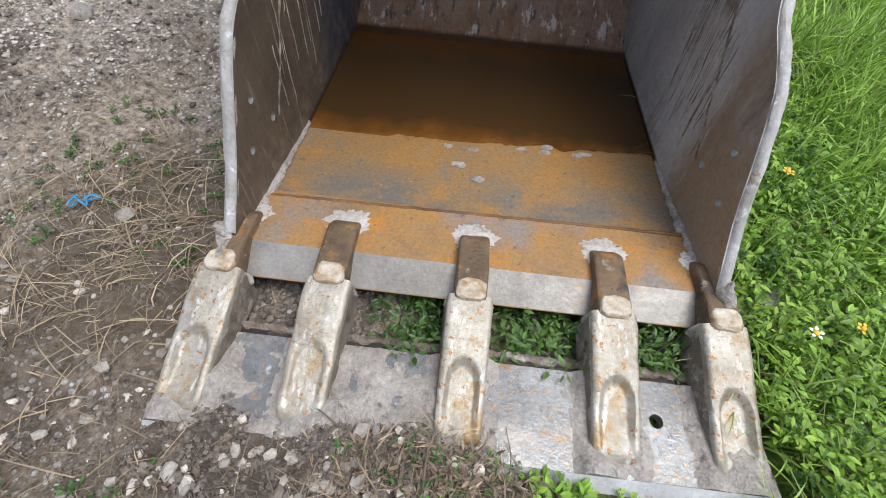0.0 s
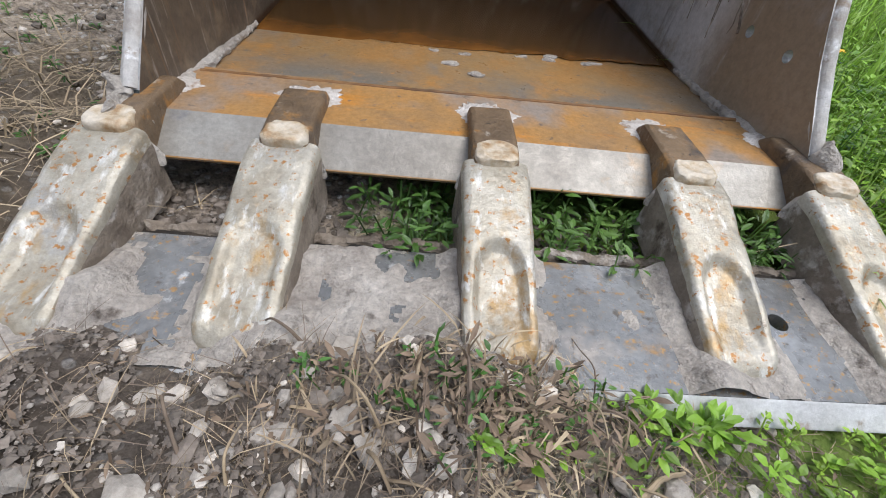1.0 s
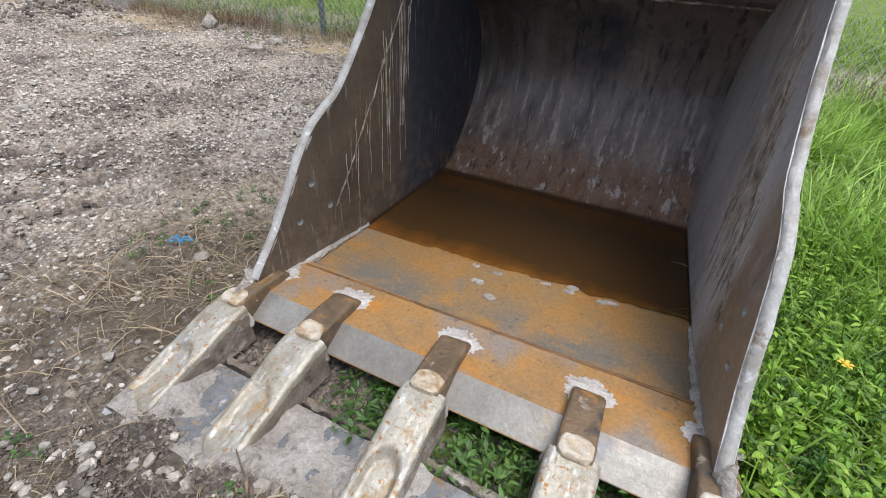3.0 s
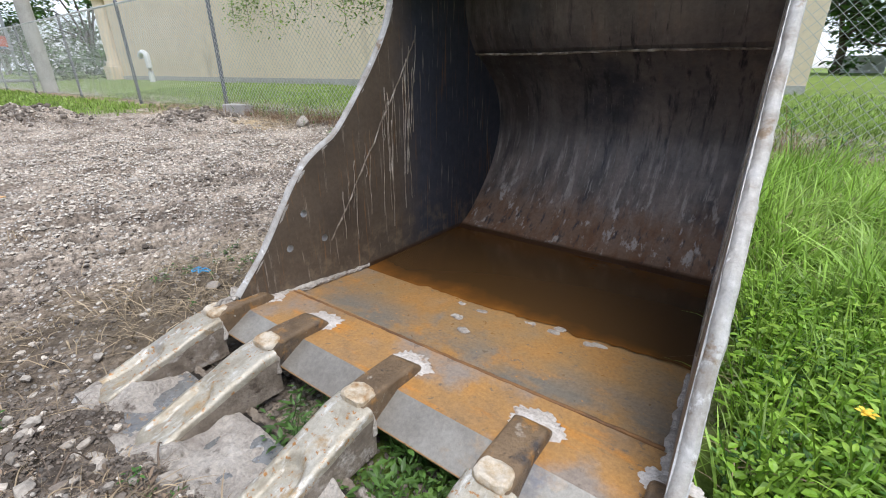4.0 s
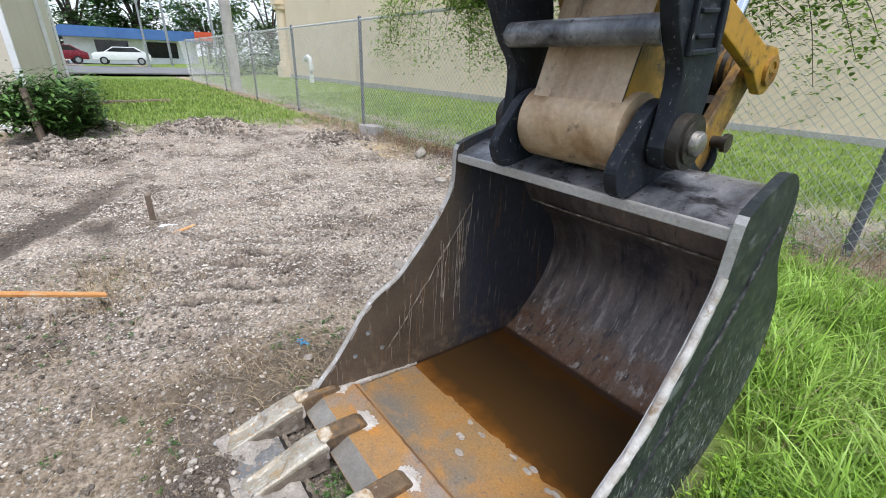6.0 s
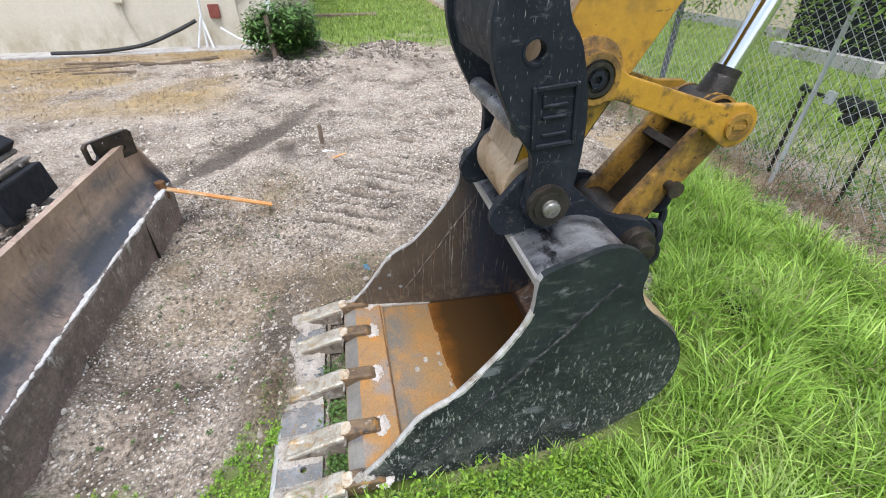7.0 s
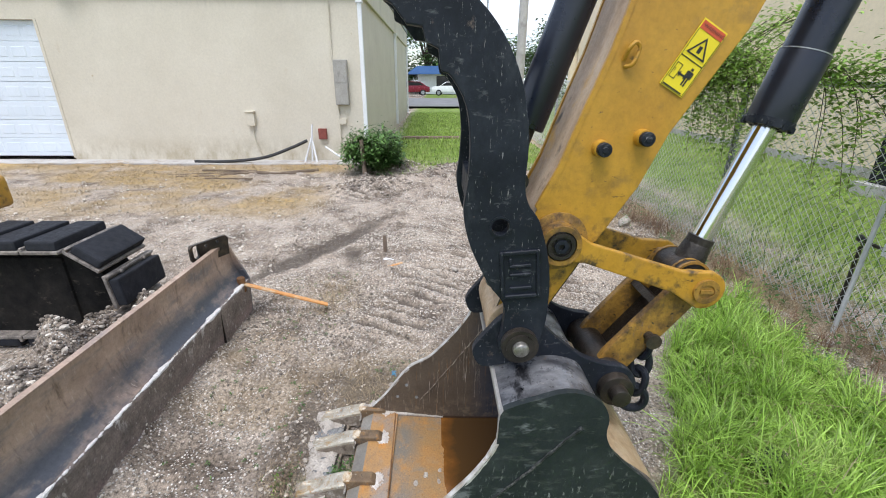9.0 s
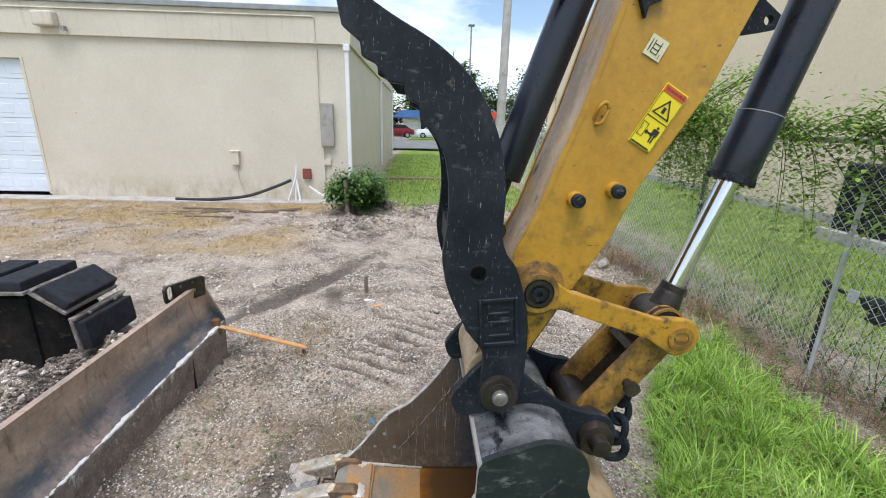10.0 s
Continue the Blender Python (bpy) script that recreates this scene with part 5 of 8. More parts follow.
for sx in (-1, 1):
    bm = bmesh.new()
    holed(bm, FRONT[:-12] + flat(FRONT[-12:], 4) + foot + flat(REAR, 5), [circle((0.587, 1.377), 0.027, 20)], sx * 0.208, sx * 0.246)
    bevel(bm, 0.004, 2, 50)
    ck = part("cheek_plate", bm, M_black, thumb, "curved black cheek with a round hole")
    bm = bmesh.new()
    ring(bm, (sx * 0.246, 0.587, 1.377), (1, 0, 0), 0.032, 0.008, 0.026)
    part("hole_rim", bm, M_black, ck)
    # raised maker's plate: a plain framed shape
    mp = Matrix.Translation((sx * 0.25, 0.655, 1.225)) @ pose(0, 0, 0, 5) @ Matrix.Scale(1.12, 4, (0, 0, 1)) @ Matrix.Scale(1.1, 4, (0, 1, 0))
    bm = bmesh.new()
    for lo, hi in (((-0.004, -0.055, -0.07), (0.006, -0.045, 0.07)), ((-0.004, 0.045, -0.07), (0.006, 0.055, 0.07)), ((-0.004, -0.045, 0.06), (0.006, 0.045, 0.07)), ((-0.004, -0.045, -0.07), (0.006, 0.045, -0.06)),
                   ((-0.004, -0.03, 0.022), (0.005, 0.03, 0.03)), ((-0.004, -0.03, -0.004), (0.005, 0.03, 0.004)), ((-0.004, -0.03, -0.044), (0.005, 0.03, -0.036)), ((-0.004, -0.03, 0.03), (0.005, -0.022, 0.05))):
        box(bm, lo, hi, mp)
    bevel(bm, 0.002, 1)
    part("badge", bm, M_black, ck, "raised frame cast in the cheek")
    bm = bmesh.new()
    ring(bm, (sx * 0.256, *BUCKET_PIN), (1, 0, 0), 0.06, 0.03, 0.044, 32)
    ring(bm, (sx * 0.262, *BUCKET_PIN), (1, 0, 0), 0.046, 0.03, 0.027, 32)
    bevel(bm, 0.003, 2)
    part("pin_collar", bm, M_grease, thumb, "round greasy pin collar", smooth=True)
    bm = bmesh.new()
    bmesh.ops.create_uvsphere(bm, u_segments=16, v_segments=8, radius=1, matrix=Matrix.Translation((sx * 0.29, *BUCKET_PIN)) @ Matrix.Diagonal((0.007, 0.024, 0.024, 1)))
    part("pin_head", bm, M_steel, thumb, "battered bright pin head", smooth=True)
bm = bmesh.new()
prism(bm, [(0.50, 1.49), (0.497, 1.40), (0.515, 1.33), (0.535, 1.335), (0.518, 1.40), (0.52, 1.49)], -0.208, 0.208)
part("cross_plate", bm, M_black, thumb)
bm = bmesh.new()
prism(bm, [(0.53, 1.86), (0.47, 1.94), (0.34, 2.02), (0.25, 2.06), (0.245, 2.04), (0.33, 2.0), (0.455, 1.925), (0.51, 1.85)], -0.208, 0.208)
part("back_plate", bm, M_black, thumb)
bm = bmesh.new()
rod(bm, (-0.21, 0.585, 1.19), (0.21, 0.585, 1.19), 0.03, seg=20)
part("cross_tube", bm, M_grey_top, thumb, smooth=True)

# bolts, loop, decals, brackets on the stick
for y, z in ((0.892, 1.588), (1.013, 1.619)):
    bm = bmesh.new()
    rod(bm, (0.13, y, z), (0.158, y, z), 0.026, 0.024, seg=20)
    bo = part("bolt_boss", bm, M_yellow, stick, smooth=True)
    bm = bmesh.new()
    rod(bm, (0.157, y, z), (0.178, y, z), 0.021, seg=18)
    rod(bm, (0.176, y, z), (0.181, y, z), 0.011, seg=6)
    bevel(bm, 0.002, 1)
    part("bolt_head", bm, M_black, bo, "black socket bolt head")
bm = bmesh.new()
pipe(bm, spline([(0.132, 0.925, 1.83), (0.15, 0.93, 1.86), (0.152, 0.945, 1.875), (0.15, 0.958, 1.86), (0.148, 0.945, 1.82), (0.132, 0.93, 1.815)], 5), 0.006, 8)
part("lifting_loop", bm, M_yellow, stick, smooth=True)
bm = bmesh.new()
prism(bm, [(1.0, 2.17), (1.06, 2.2), (1.08, 2.15), (1.035, 2.13), (1.03, 2.1)], 0.131, 0.15)
part("hose_clip", bm, M_black, stick)
bm = bmesh.new()
holed(bm, [(1.335, 2.13), (1.36, 2.08), (1.42, 2.09), (1.47, 2.1), (1.48, 2.14), (1.42, 2.18), (1.36, 2.2)], [circle((1.445, 2.125), 0.015)], 0.05, 0.07)
part("hose_bracket", bm, M_black, stick)
bm = bmesh.new()
box(bm, (0.09, 0.895, 1.215), (0.12, 0.925, 1.24))
part("grease_stop", bm, M_black, stick)

SD = Matrix.Translation((0.1335, 1.119, 1.835)) @ pose(0, 0, 0, -29.5) @ Matrix.Scale(0.91, 4, (0, 0, 1))


def decal(parent, name, lo, hi, x, material, label=""):
    bm = bmesh.new()
    box(bm, (x, lo[0], lo[1]), (x + 0.0012, hi[0], hi[1]), SD)
    return part(name, bm, material, parent, label)


dec = decal(stick, "warning_decal", (-0.041, -0.105), (0.041, 0.105), 0.0, M_sticker, "yellow warning decal with pictograms")
decal(dec, "header", (-0.038, 0.076), (0.038, 0.1), 0.0014, M_redink)
decal(dec, "divider", (-0.038, -0.008), (0.038, -0.0055), 0.0014, M_ink)
for lo, hi in (((0.012, -0.078), (0.0165, -0.05)), ((0.0195, -0.078), (0.024, -0.05)), ((0.0115, -0.052), (0.0245, -0.032)), ((0.0075, -0.054), (0.0105, -0.033)), ((0.0255, -0.054), (0.0285, -0.033)), ((0.0145, -0.0295), (0.0215, -0.0215))):
    decal(dec, "pictogram_bar", lo, hi, 0.0014, M_ink)
for lo, hi in (((-0.033, -0.074), (-0.0316, -0.028)), ((-0.0154, -0.074), (-0.014, -0.028)), ((-0.0316, -0.0294), (-0.0154, -0.028)), ((-0.0316, -0.074), (-0.0154, -0.0726)), ((-0.0285, -0.055), (-0.0275, -0.045))):
    decal(dec, "outline_box", lo, hi, 0.0014, M_ink)
for lo, hi in (((-0.0385, -0.1025), (-0.0375, 0.076)), ((0.0375, -0.1025), (0.0385, 0.076)), ((-0.0385, -0.1025), (0.0385, -0.1015))):
    decal(dec, "border_line", lo, hi, 0.0014, M_ink)
decal(dec, "arrow_shaft", (-0.008, -0.056), (0.008, -0.05), 0.0014, M_ink)
decal(dec, "small_print", (-0.034, -0.1), (0.03, -0.096), 0.0014, M_ink)
for y0 in (-0.009, 0.009):
    bm = bmesh.new()
    s = 1 if y0 > 0 else -1
    vs = [bm.verts.new(SD @ Vector((0.003, y0 + s * a, -0.053 + b))) for a, b in ((0.007, 0), (-0.002, 0.009), (-0.002, -0.009))]
    bm.faces.new(vs if s < 0 else vs[::-1])
    part("arrow_head", bm, M_ink, dec)
bm = bmesh.new()
tri_o, tri_i = [(-0.032, 0.006), (0.032, 0.006), (0.0, 0.066)], [(-0.024, 0.0105), (0.024, 0.0105), (0.0, 0.056)]
o = [bm.verts.new(SD @ Vector((0.003, a, b))) for a, b in tri_o]
i_ = [bm.verts.new(SD @ Vector((0.003, a, b))) for a, b in tri_i]
for k in range(3):
    bm.faces.new((o[k], o[(k + 1) % 3], i_[(k + 1) % 3], i_[k]))
bmesh.ops.recalc_face_normals(bm, faces=bm.faces)
part("triangle", bm, M_ink, dec)
decal(dec, "pictogram_bar", (-0.005, 0.018), (0.005, 0.038), 0.0014, M_ink)


def lettering(text, size, m, material, parent):
    cu = bpy.data.curves.new("lettering", "FONT")
    cu.body, cu.size, cu.align_x, cu.align_y = text, size, "CENTER", "CENTER"
    tmp = bpy.data.objects.new("tmp", cu)
    me = bpy.data.meshes.new_from_object(tmp)
    bpy.data.objects.remove(tmp)
    me.transform(m)
    me.materials.append(material)
    ob = new("lettering", me)
    ob.parent = parent
    return ob


FLAT = Matrix(((0, 0, 1, 0), (1, 0, 0, 0), (0, 1, 0, 0), (0, 0, 0, 1)))
lettering("WARNING", 0.015, SD @ Matrix.Translation((0.0035, 0.004, 0.088)) @ FLAT, M_ink, dec)
SD = Matrix.Translation((0.1335, 1.080, 2.027)) @ pose(0, 0, 0, -27) @ Matrix.Scale(0.85, 4, (0, 0, 1)) @ Matrix.Scale(0.94, 4, (0, 1, 0))
dec2 = decal(stick, "function_decal", (-0.03, -0.034), (0.03, 0.034), 0.0, M_ivory, "small ivory decal with line symbols")
for lo, hi in (((-0.012, -0.02), (-0.01, 0.022)), ((0.01, -0.02), (0.012, 0.022)), ((-0.012, 0.01), (0.012, 0.012)), ((-0.012, -0.006), (0.012, -0.004)), ((-0.012, -0.02), (0.012, -0.018)), ((-0.022, -0.02), (-0.02, 0.02))):
    decal(dec2, "symbol_line", lo, hi, 0.0014, M_ink)
lettering("1", 0.02, SD @ Matrix.Translation((0.0035, 0.02, -0.022)) @ FLAT, M_ink, dec2)

# corrugated hose over the thumb cylinder
bm = bmesh.new()
hp = spline([(0.02, 0.6, 2.3), (0.05, 0.68, 2.215), (0.05, 0.78, 2.185), (0.02, 0.9, 2.22), (0.0, 1.0, 2.35)], 14)
pipe(bm, hp, 0.016, 10)
for p, q in zip(hp, hp[1:]):
    ring(bm, p, q - p, 0.02, 0.006, 0.012, 10)
solo("hydraulic_hose", bm, M_hose, "black corrugated hose looping beside the stick", "hose")

# hook chain behind the links
chain = thing("lifting_chain", (0.1, 1.13, 0.72), "heavy dark steel chain and hook hanging from the bucket links", "chain")


def chain_link(c, axis, up, a, b, r):
    axis, up = Vector(axis).normalized(), Vector(up).normalized()
    pts = [Vector(c) + axis * math.cos(t) * b + up * math.sin(t) * a for t in [i * 2 * math.pi / 20 for i in range(20)]]
    bm = bmesh.new()
    loops = []
    for i, p in enumerate(pts):
        d = (pts[(i + 1) % 20] - pts[i - 1]).normalized()
        nrm = axis.cross(up)
        out = d.cross(nrm)
        loops.append([bm.verts.new(p + (nrm * math.cos(t) + out * math.sin(t)) * r) for t in [k * 2 * math.pi / 8 for k in range(8)]])
    for i in range(20):
        l0, l1 = loops[i], loops[(i + 1) % 20]
        for k in range(8):
            bm.faces.new((l0[k], l0[(k + 1) % 8], l1[(k + 1) % 8], l1[k]))
    bmesh.ops.recalc_face_normals(bm, faces=bm.faces)
    return bm


for c, ax, up, a, b, r in (((0.1, 1.17, 0.865), (1, 0.2, 0), (0, 0.2, 1), 0.05, 0.028, 0.012), ((0.1, 1.165, 0.79), (0.1, 1, 0), (0, -0.1, 1), 0.055, 0.035, 0.014), ((0.11, 1.16, 0.715), (1, 0.5, 0), (0, 0.2, 1), 0.055, 0.034, 0.014),
                           ((0.12, 1.145, 0.65), (0.2, 1, 0.3), (0, -0.4, 1), 0.06, 0.05, 0.016)):
    part("chain_link", chain_link(c, ax, up, a, b, r), M_black, chain, smooth=True)
bm = bmesh.new()
rod(bm, (0.06, 1.165, 0.92), (0.15, 1.165, 0.92), 0.018, seg=16)
rod(bm, (0.15, 1.165, 0.92), (0.165, 1.165, 0.92), 0.028, seg=16)
part("shackle_pin", bm, M_grease, chain, smooth=True)

# ---- undercarriage: blade, track, deck corner ----
blade = thing("dozer_blade", (-0.4, -1.15, 0), "brown worn dozer blade with scarred cutting edge, lowered to the ground", "dozer blade")
X0, X1 = -1.7, 0.95
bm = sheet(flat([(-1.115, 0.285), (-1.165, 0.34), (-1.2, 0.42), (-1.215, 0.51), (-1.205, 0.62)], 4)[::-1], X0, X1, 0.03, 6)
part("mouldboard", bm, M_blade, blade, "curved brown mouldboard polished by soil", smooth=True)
bm = bmesh.new()
prism(bm, [(-1.095, 0.275), (-1.1, 0.29), (-1.13, 0.29), (-1.15, 0.0), (-1.125, -0.02), (-1.115, -0.02)], X0, X1)
bevel(bm, 0.004)
part("cutting_edge", bm, M_blade_low, blade, "scarred bolted cutting edge")
bm = bmesh.new()
for i in range(260):
    x = X0 + (X1 - X0) * i / 260 + random.uniform(-0.008, 0.008)
    r = 0.019 * max(0.12, 0.55 + 1.3 * noise.noise((x * 5, 0, 4)) + 0.8 * noise.noise((x * 19, 0, 7)))
    bmesh.ops.create_icosphere(bm, subdivisions=1, radius=r, matrix=Matrix.Translation((x, -1.104 + random.uniform(-0.003, 0.003), 0.291)) @ Matrix.Diagonal((1.6, 0.8, 0.7, 1)))
jitter(bm, 0.003, 60)
tagged(part("dust_line", bm, M_chalk, blade, "white packed dust on the joint of the blade"), kind="stuff")
for i in range(13):
    bm = bmesh.new()
    x = -1.58 + 0.2 * i
    c = (x, -1.1115 + 0.0005 * (i % 2), 0.17 - 0.02 * (i % 2))
    ring(bm, c, (0, 1, -0.07), 0.017, 0.008, 0.011, 14)
    rod(bm, (c[0], c[1] - 0.004, c[2]), (c[0], c[1] + 0.001, c[2]), 0.011, seg=6)
    part("plough_bolt", bm, M_steel, blade)
bm = bmesh.new()
box(bm, (-1.2 - 0.003, -1.1135, 0.0), (-1.2 + 0.003, -1.096, 0.285))
part("edge_joint", bm, M_grease, blade, "dark joint between two lengths of cutting edge")
bm = bmesh.new()
prism(bm, [(-1.24, 0.62), (-1.1, 0.295), (-1.12, -0.02), (-1.2, 0.0), (-1.27, 0.3), (-1.27, 0.6)], X0 - 0.02, X0)
part("end_plate", bm, M_blade, blade)
bm = bmesh.new()
slot = [(-0.12 + 0.022 * math.cos(a), (0.022 if math.sin(a) > 0 else -0.03) + 0.022 * math.sin(a)) for a in [2 * math.pi * (k + 0.5) / 16 for k in range(16)]]
holed(bm, [(-0.16, -0.06), (-0.13, -0.1), (0.13, -0.1), (0.14, 0.03), (0.12, 0.05), (-0.14, 0.05), (-0.16, 0.03)], [slot, circle((-0.04, 0.02), 0.011), circle((-0.03, -0.045), 0.016), circle((0.05, 0.025), 0.011), circle((0.06, -0.04), 0.014)], -0.012, 0.012)
bmesh.ops.transform(bm, matrix=Matrix.Translation((-1.5, -1.24, 0.645)) @ pose(0, 0, 0, 0, 0, 62), verts=bm.verts)
part("tie_down_eye", bm, M_grease, blade, "dark tie-down plate with a long eye")
for x in (-0.7, 0.15):
    bm = bmesh.new()
    box(bm, (x - 0.06, -2.1, 0.06), (x + 0.06, -1.2, 0.19))
    bevel(bm, 0.01)
    part("push_arm", bm, M_grease, blade)

track = thing("crawler_track", (-1.37, -2.9, 0), "dusty crawler track with black rubber pads, behind the blade", "track")
TC, TR, TL = (-2.08, 0.42), 0.302, 2.2


def track_pose(s):
    """Centre and turn of the pad at the way s round the track, from the lower front."""
    half = math.pi * TR
    if s < half:
        a = -math.pi / 2 + s / TR
        return (TC[0] + TR * math.cos(a), TC[1] + TR * math.sin(a), a)
    if s < half + TL:
        return (TC[0] - (s - half), TC[1] + TR, math.pi / 2)
    if s < 2 * half + TL:
        a = math.pi / 2 + (s - half - TL) / TR
        return (TC[0] - TL + TR * math.cos(a), TC[1] + TR * math.sin(a), a)
    return (TC[0] - TL + (s - 2 * half - TL), TC[1] - TR, -math.pi / 2)


total = 2 * math.pi * TR + 2 * TL
NP = 25
for i in range(NP):
    y, z, a = track_pose(total * i / NP)
    m = Matrix.Translation((0, y, z)) @ pose(0, 0, 0, math.degrees(a))
    bm = bmesh.new()
    box(bm, (-1.62, 0.0, -0.122), (-1.14, 0.024, 0.12), m)
    box(bm, (-1.62, 0.02, 0.1), (-1.14, 0.046, 0.12), m)
    for bx in (-1.5, -1.26):
        rod(bm, m @ Vector((bx, 0.02, 0.103)), m @ Vector((bx, 0.058, 0.103)), 0.014, seg=6)
    bevel(bm, 0.004, 1)
    shoe = part("track_shoe", bm, M_track, track, "dusty steel track shoe" if i == 0 else "")
    bm = bmesh.new()
    box(bm, (-1.608, 0.022, -0.108), (-1.152, 0.088, 0.086), m)
    for v in bm.verts:
        v.co += noise.noise_vector(v.co * 5) * 0.006
    bevel(bm, 0.014, 2)
    part("rubber_pad", bm, M_rubber, shoe, "black rubber pad" if i == 0 else "")
bm = bmesh.new()
rod(bm, (-1.5, *TC), (-1.24, *TC), 0.262, seg=40)
bevel(bm, 0.01)
part("idler_wheel", bm, M_trackside, track, "dark greasy idler wheel", smooth=True)
bm = bmesh.new()
box(bm, (-1.5, TC[0] - TL, 0.1), (-1.22, TC[0], 0.67))
bevel(bm, 0.02)
part("track_frame", bm, M_trackside, track)
bm = bmesh.new()
rod(bm, (-1.5, TC[0] - TL, TC[1]), (-1.3, TC[0] - TL, TC[1]), 0.262, seg=32)
part("drive_sprocket", bm, M_trackside, track, smooth=True)
deck = thing("excavator_deck", (-1.3, -3.7, 0.84), "yellow deck corner of the excavator over its track", "excavator")
bm = bmesh.new()
box(bm, (-1.9, -4.6, 0.845), (-0.7, -2.9, 1.09))
bevel(bm, 0.05, 3)
part("skirt", bm, M_yellow, deck, smooth=True)
bm = bmesh.new()
box(bm, (-1.9, -4.5, 1.09), (-0.75, -2.98, 1.2))
bevel(bm, 0.03, 2)
part("cab_base", bm, M_rubber, deck)
bm = bmesh.new()
pipe(bm, spline([(-1.72, -3.05, 1.2), (-1.72, -3.0, 1.4), (-1.72, -3.0, 1.62), (-1.68, -3.15, 1.7)], 6), 0.022, 8)
part("grab_rail", bm, M_black, deck, smooth=True)


# ---- cream block building ----
WX, WY = -9.1, -1.22
shop = thing("block_building", (-16, -8, 0), "cream painted block building with a flat roof and stained walls", "building")
bm = bmesh.new()
box(bm, (WX - 0.2, -8.24, -0.3), (WX, WY, 3.43))
box(bm, (WX - 0.2, -11.6, 2.95), (WX, -8.24, 3.43))
box(bm, (WX - 0.2, -18, -0.3), (WX, -11.6, 3.43))
part("front_wall", bm, M_cream, shop, "cream painted wall with rusty stains")
bm = bmesh.new()
box(bm, (-24, WY - 0.2, -0.3), (WX - 0.2, WY, 3.43))
part("side_wall", bm, M_cream, shop)
bm = bmesh.new()
box(bm, (-24, -18, -0.3), (-23.8, WY - 0.2, 3.43))
box(bm, (-23.8, -18, -0.3), (WX - 0.2, -17.8, 3.43))
part("rear_wall", bm, M_cream, shop)
bm = bmesh.new()
box(bm, (-24.06, -18.06, 3.43), (WX + 0.07, WY + 0.07, 4.06))
bevel(bm, 0.01)
part("parapet", bm, M_cream, shop, "plain cream parapet band")
bm = bmesh.new()
box(bm, (-24.1, -18.1, 4.06), (WX + 0.12, WY + 0.12, 4.17))
bevel(bm, 0.015)
part("roof_edge", bm, M_grey, shop, "blue-grey metal roof edge")
bm = bmesh.new()
box(bm, (WX - 0.16, -11.58, 0.02), (WX - 0.135, -8.24, 2.95))
gdoor = part("garage_door", bm, M_garage, shop, "pale blue sectional garage door, closed")
for k in range(7):
    z0 = 0.03 + k * 0.417
    bm = bmesh.new()
    box(bm, (WX - 0.135, -11.57, z0 + 0.003), (WX - 0.1, -8.25, z0 + 0.412))
    bevel(bm, 0.006, 1)
    for j in range(8):
        y0 = -11.55 + j * 0.413
        vs = box(bm, (WX - 0.1, y0 + 0.05, z0 + 0.1), (WX - 0.0945, y0 + 0.36, z0 + 0.31))
        bmesh.ops.scale(bm, vec=(1, 0.93, 0.9), space=Matrix.Translation((0, -y0 - 0.205, -z0 - 0.205)), verts=[v for v in vs if v.co.x > WX - 0.097])
    part("door_section", bm, M_garage, gdoor)
for y in (-8.24, -11.6):
    bm = bmesh.new()
    box(bm, (WX - 0.1, y - 0.03, 0), (WX + 0.01, y + 0.03, 2.97))
    part("door_jamb", bm, M_cream, shop)
for x, y in ((WX + 0.05, WY - 0.02), (-16.85, WY + 0.06), (-23.9, WY + 0.06)):
    bm = bmesh.new()
    box(bm, (x - 0.045, y - 0.045, 0.1), (x + 0.045, y + 0.045, 3.42))
    box(bm, (x - 0.07, y - 0.07, 3.3), (x + 0.07, y + 0.07, 3.43))
    bevel(bm, 0.012)
    part("downspout", bm, M_white, shop, "white metal downspout")
bm = bmesh.new()
box(bm, (WX, -1.89, 1.23), (WX + 0.12, -1.59, 2.19))
bevel(bm, 0.01)
pn = part("electrical_panel", bm, M_panel, shop, "grey weathered electrical panel")
bm = bmesh.new()
box(bm, (WX + 0.12, -1.875, 1.72), (WX + 0.128, -1.605, 2.17))
box(bm, (WX + 0.12, -1.875, 1.25), (WX + 0.128, -1.605, 1.7))
part("panel_door", bm, M_panel, pn)
bm = bmesh.new()
box(bm, (WX, -4.0, 0.76), (WX + 0.09, -3.82, 1.07))
box(bm, (WX, -4.02, 1.06), (WX + 0.11, -3.8, 1.09))
bevel(bm, 0.006)
part("meter_box", bm, M_cream, shop)
bm = bmesh.new()
pipe(bm, spline([(WX + 0.03, -3.9, 0.76), (WX + 0.03, -3.88, 0.4), (WX + 0.05, -3.75, 0.06)], 6), 0.014, 6)
part("conduit", bm, M_cream, shop, smooth=True)
bm = bmesh.new()
box(bm, (WX, -2.37, 0.46), (WX + 0.08, -2.18, 0.7))
bevel(bm, 0.008)
part("valve_box", bm, M_red, shop, "rust-red wall box")
bm = bmesh.new()
box(bm, (WX + 0.0705, -7.68, 3.57), (WX + 0.25, -7.25, 3.86))
bevel(bm, 0.05, 3)
wl_ = part("wall_lamp", bm, M_cream, shop, "painted wall lamp housing")
bm = bmesh.new()
box(bm, (WX + 0.1, -7.15, 3.5), (WX + 0.2, -7.08, 3.58))
part("photocell", bm, M_grey, wl_)
bm = bmesh.new()
pipe(bm, [Vector(p) for p in ((WX + 0.085, -9.5, 3.93), (WX + 0.085, -5, 3.95), (WX + 0.085, -1.95, 3.965), (WX + 0.085, -1.92, 3.94), (WX + 0.085, -1.91, 3.42), (WX + 0.03, -1.9, 3.3), (WX + 0.03, -1.92, 2.19))], 0.016, 6)
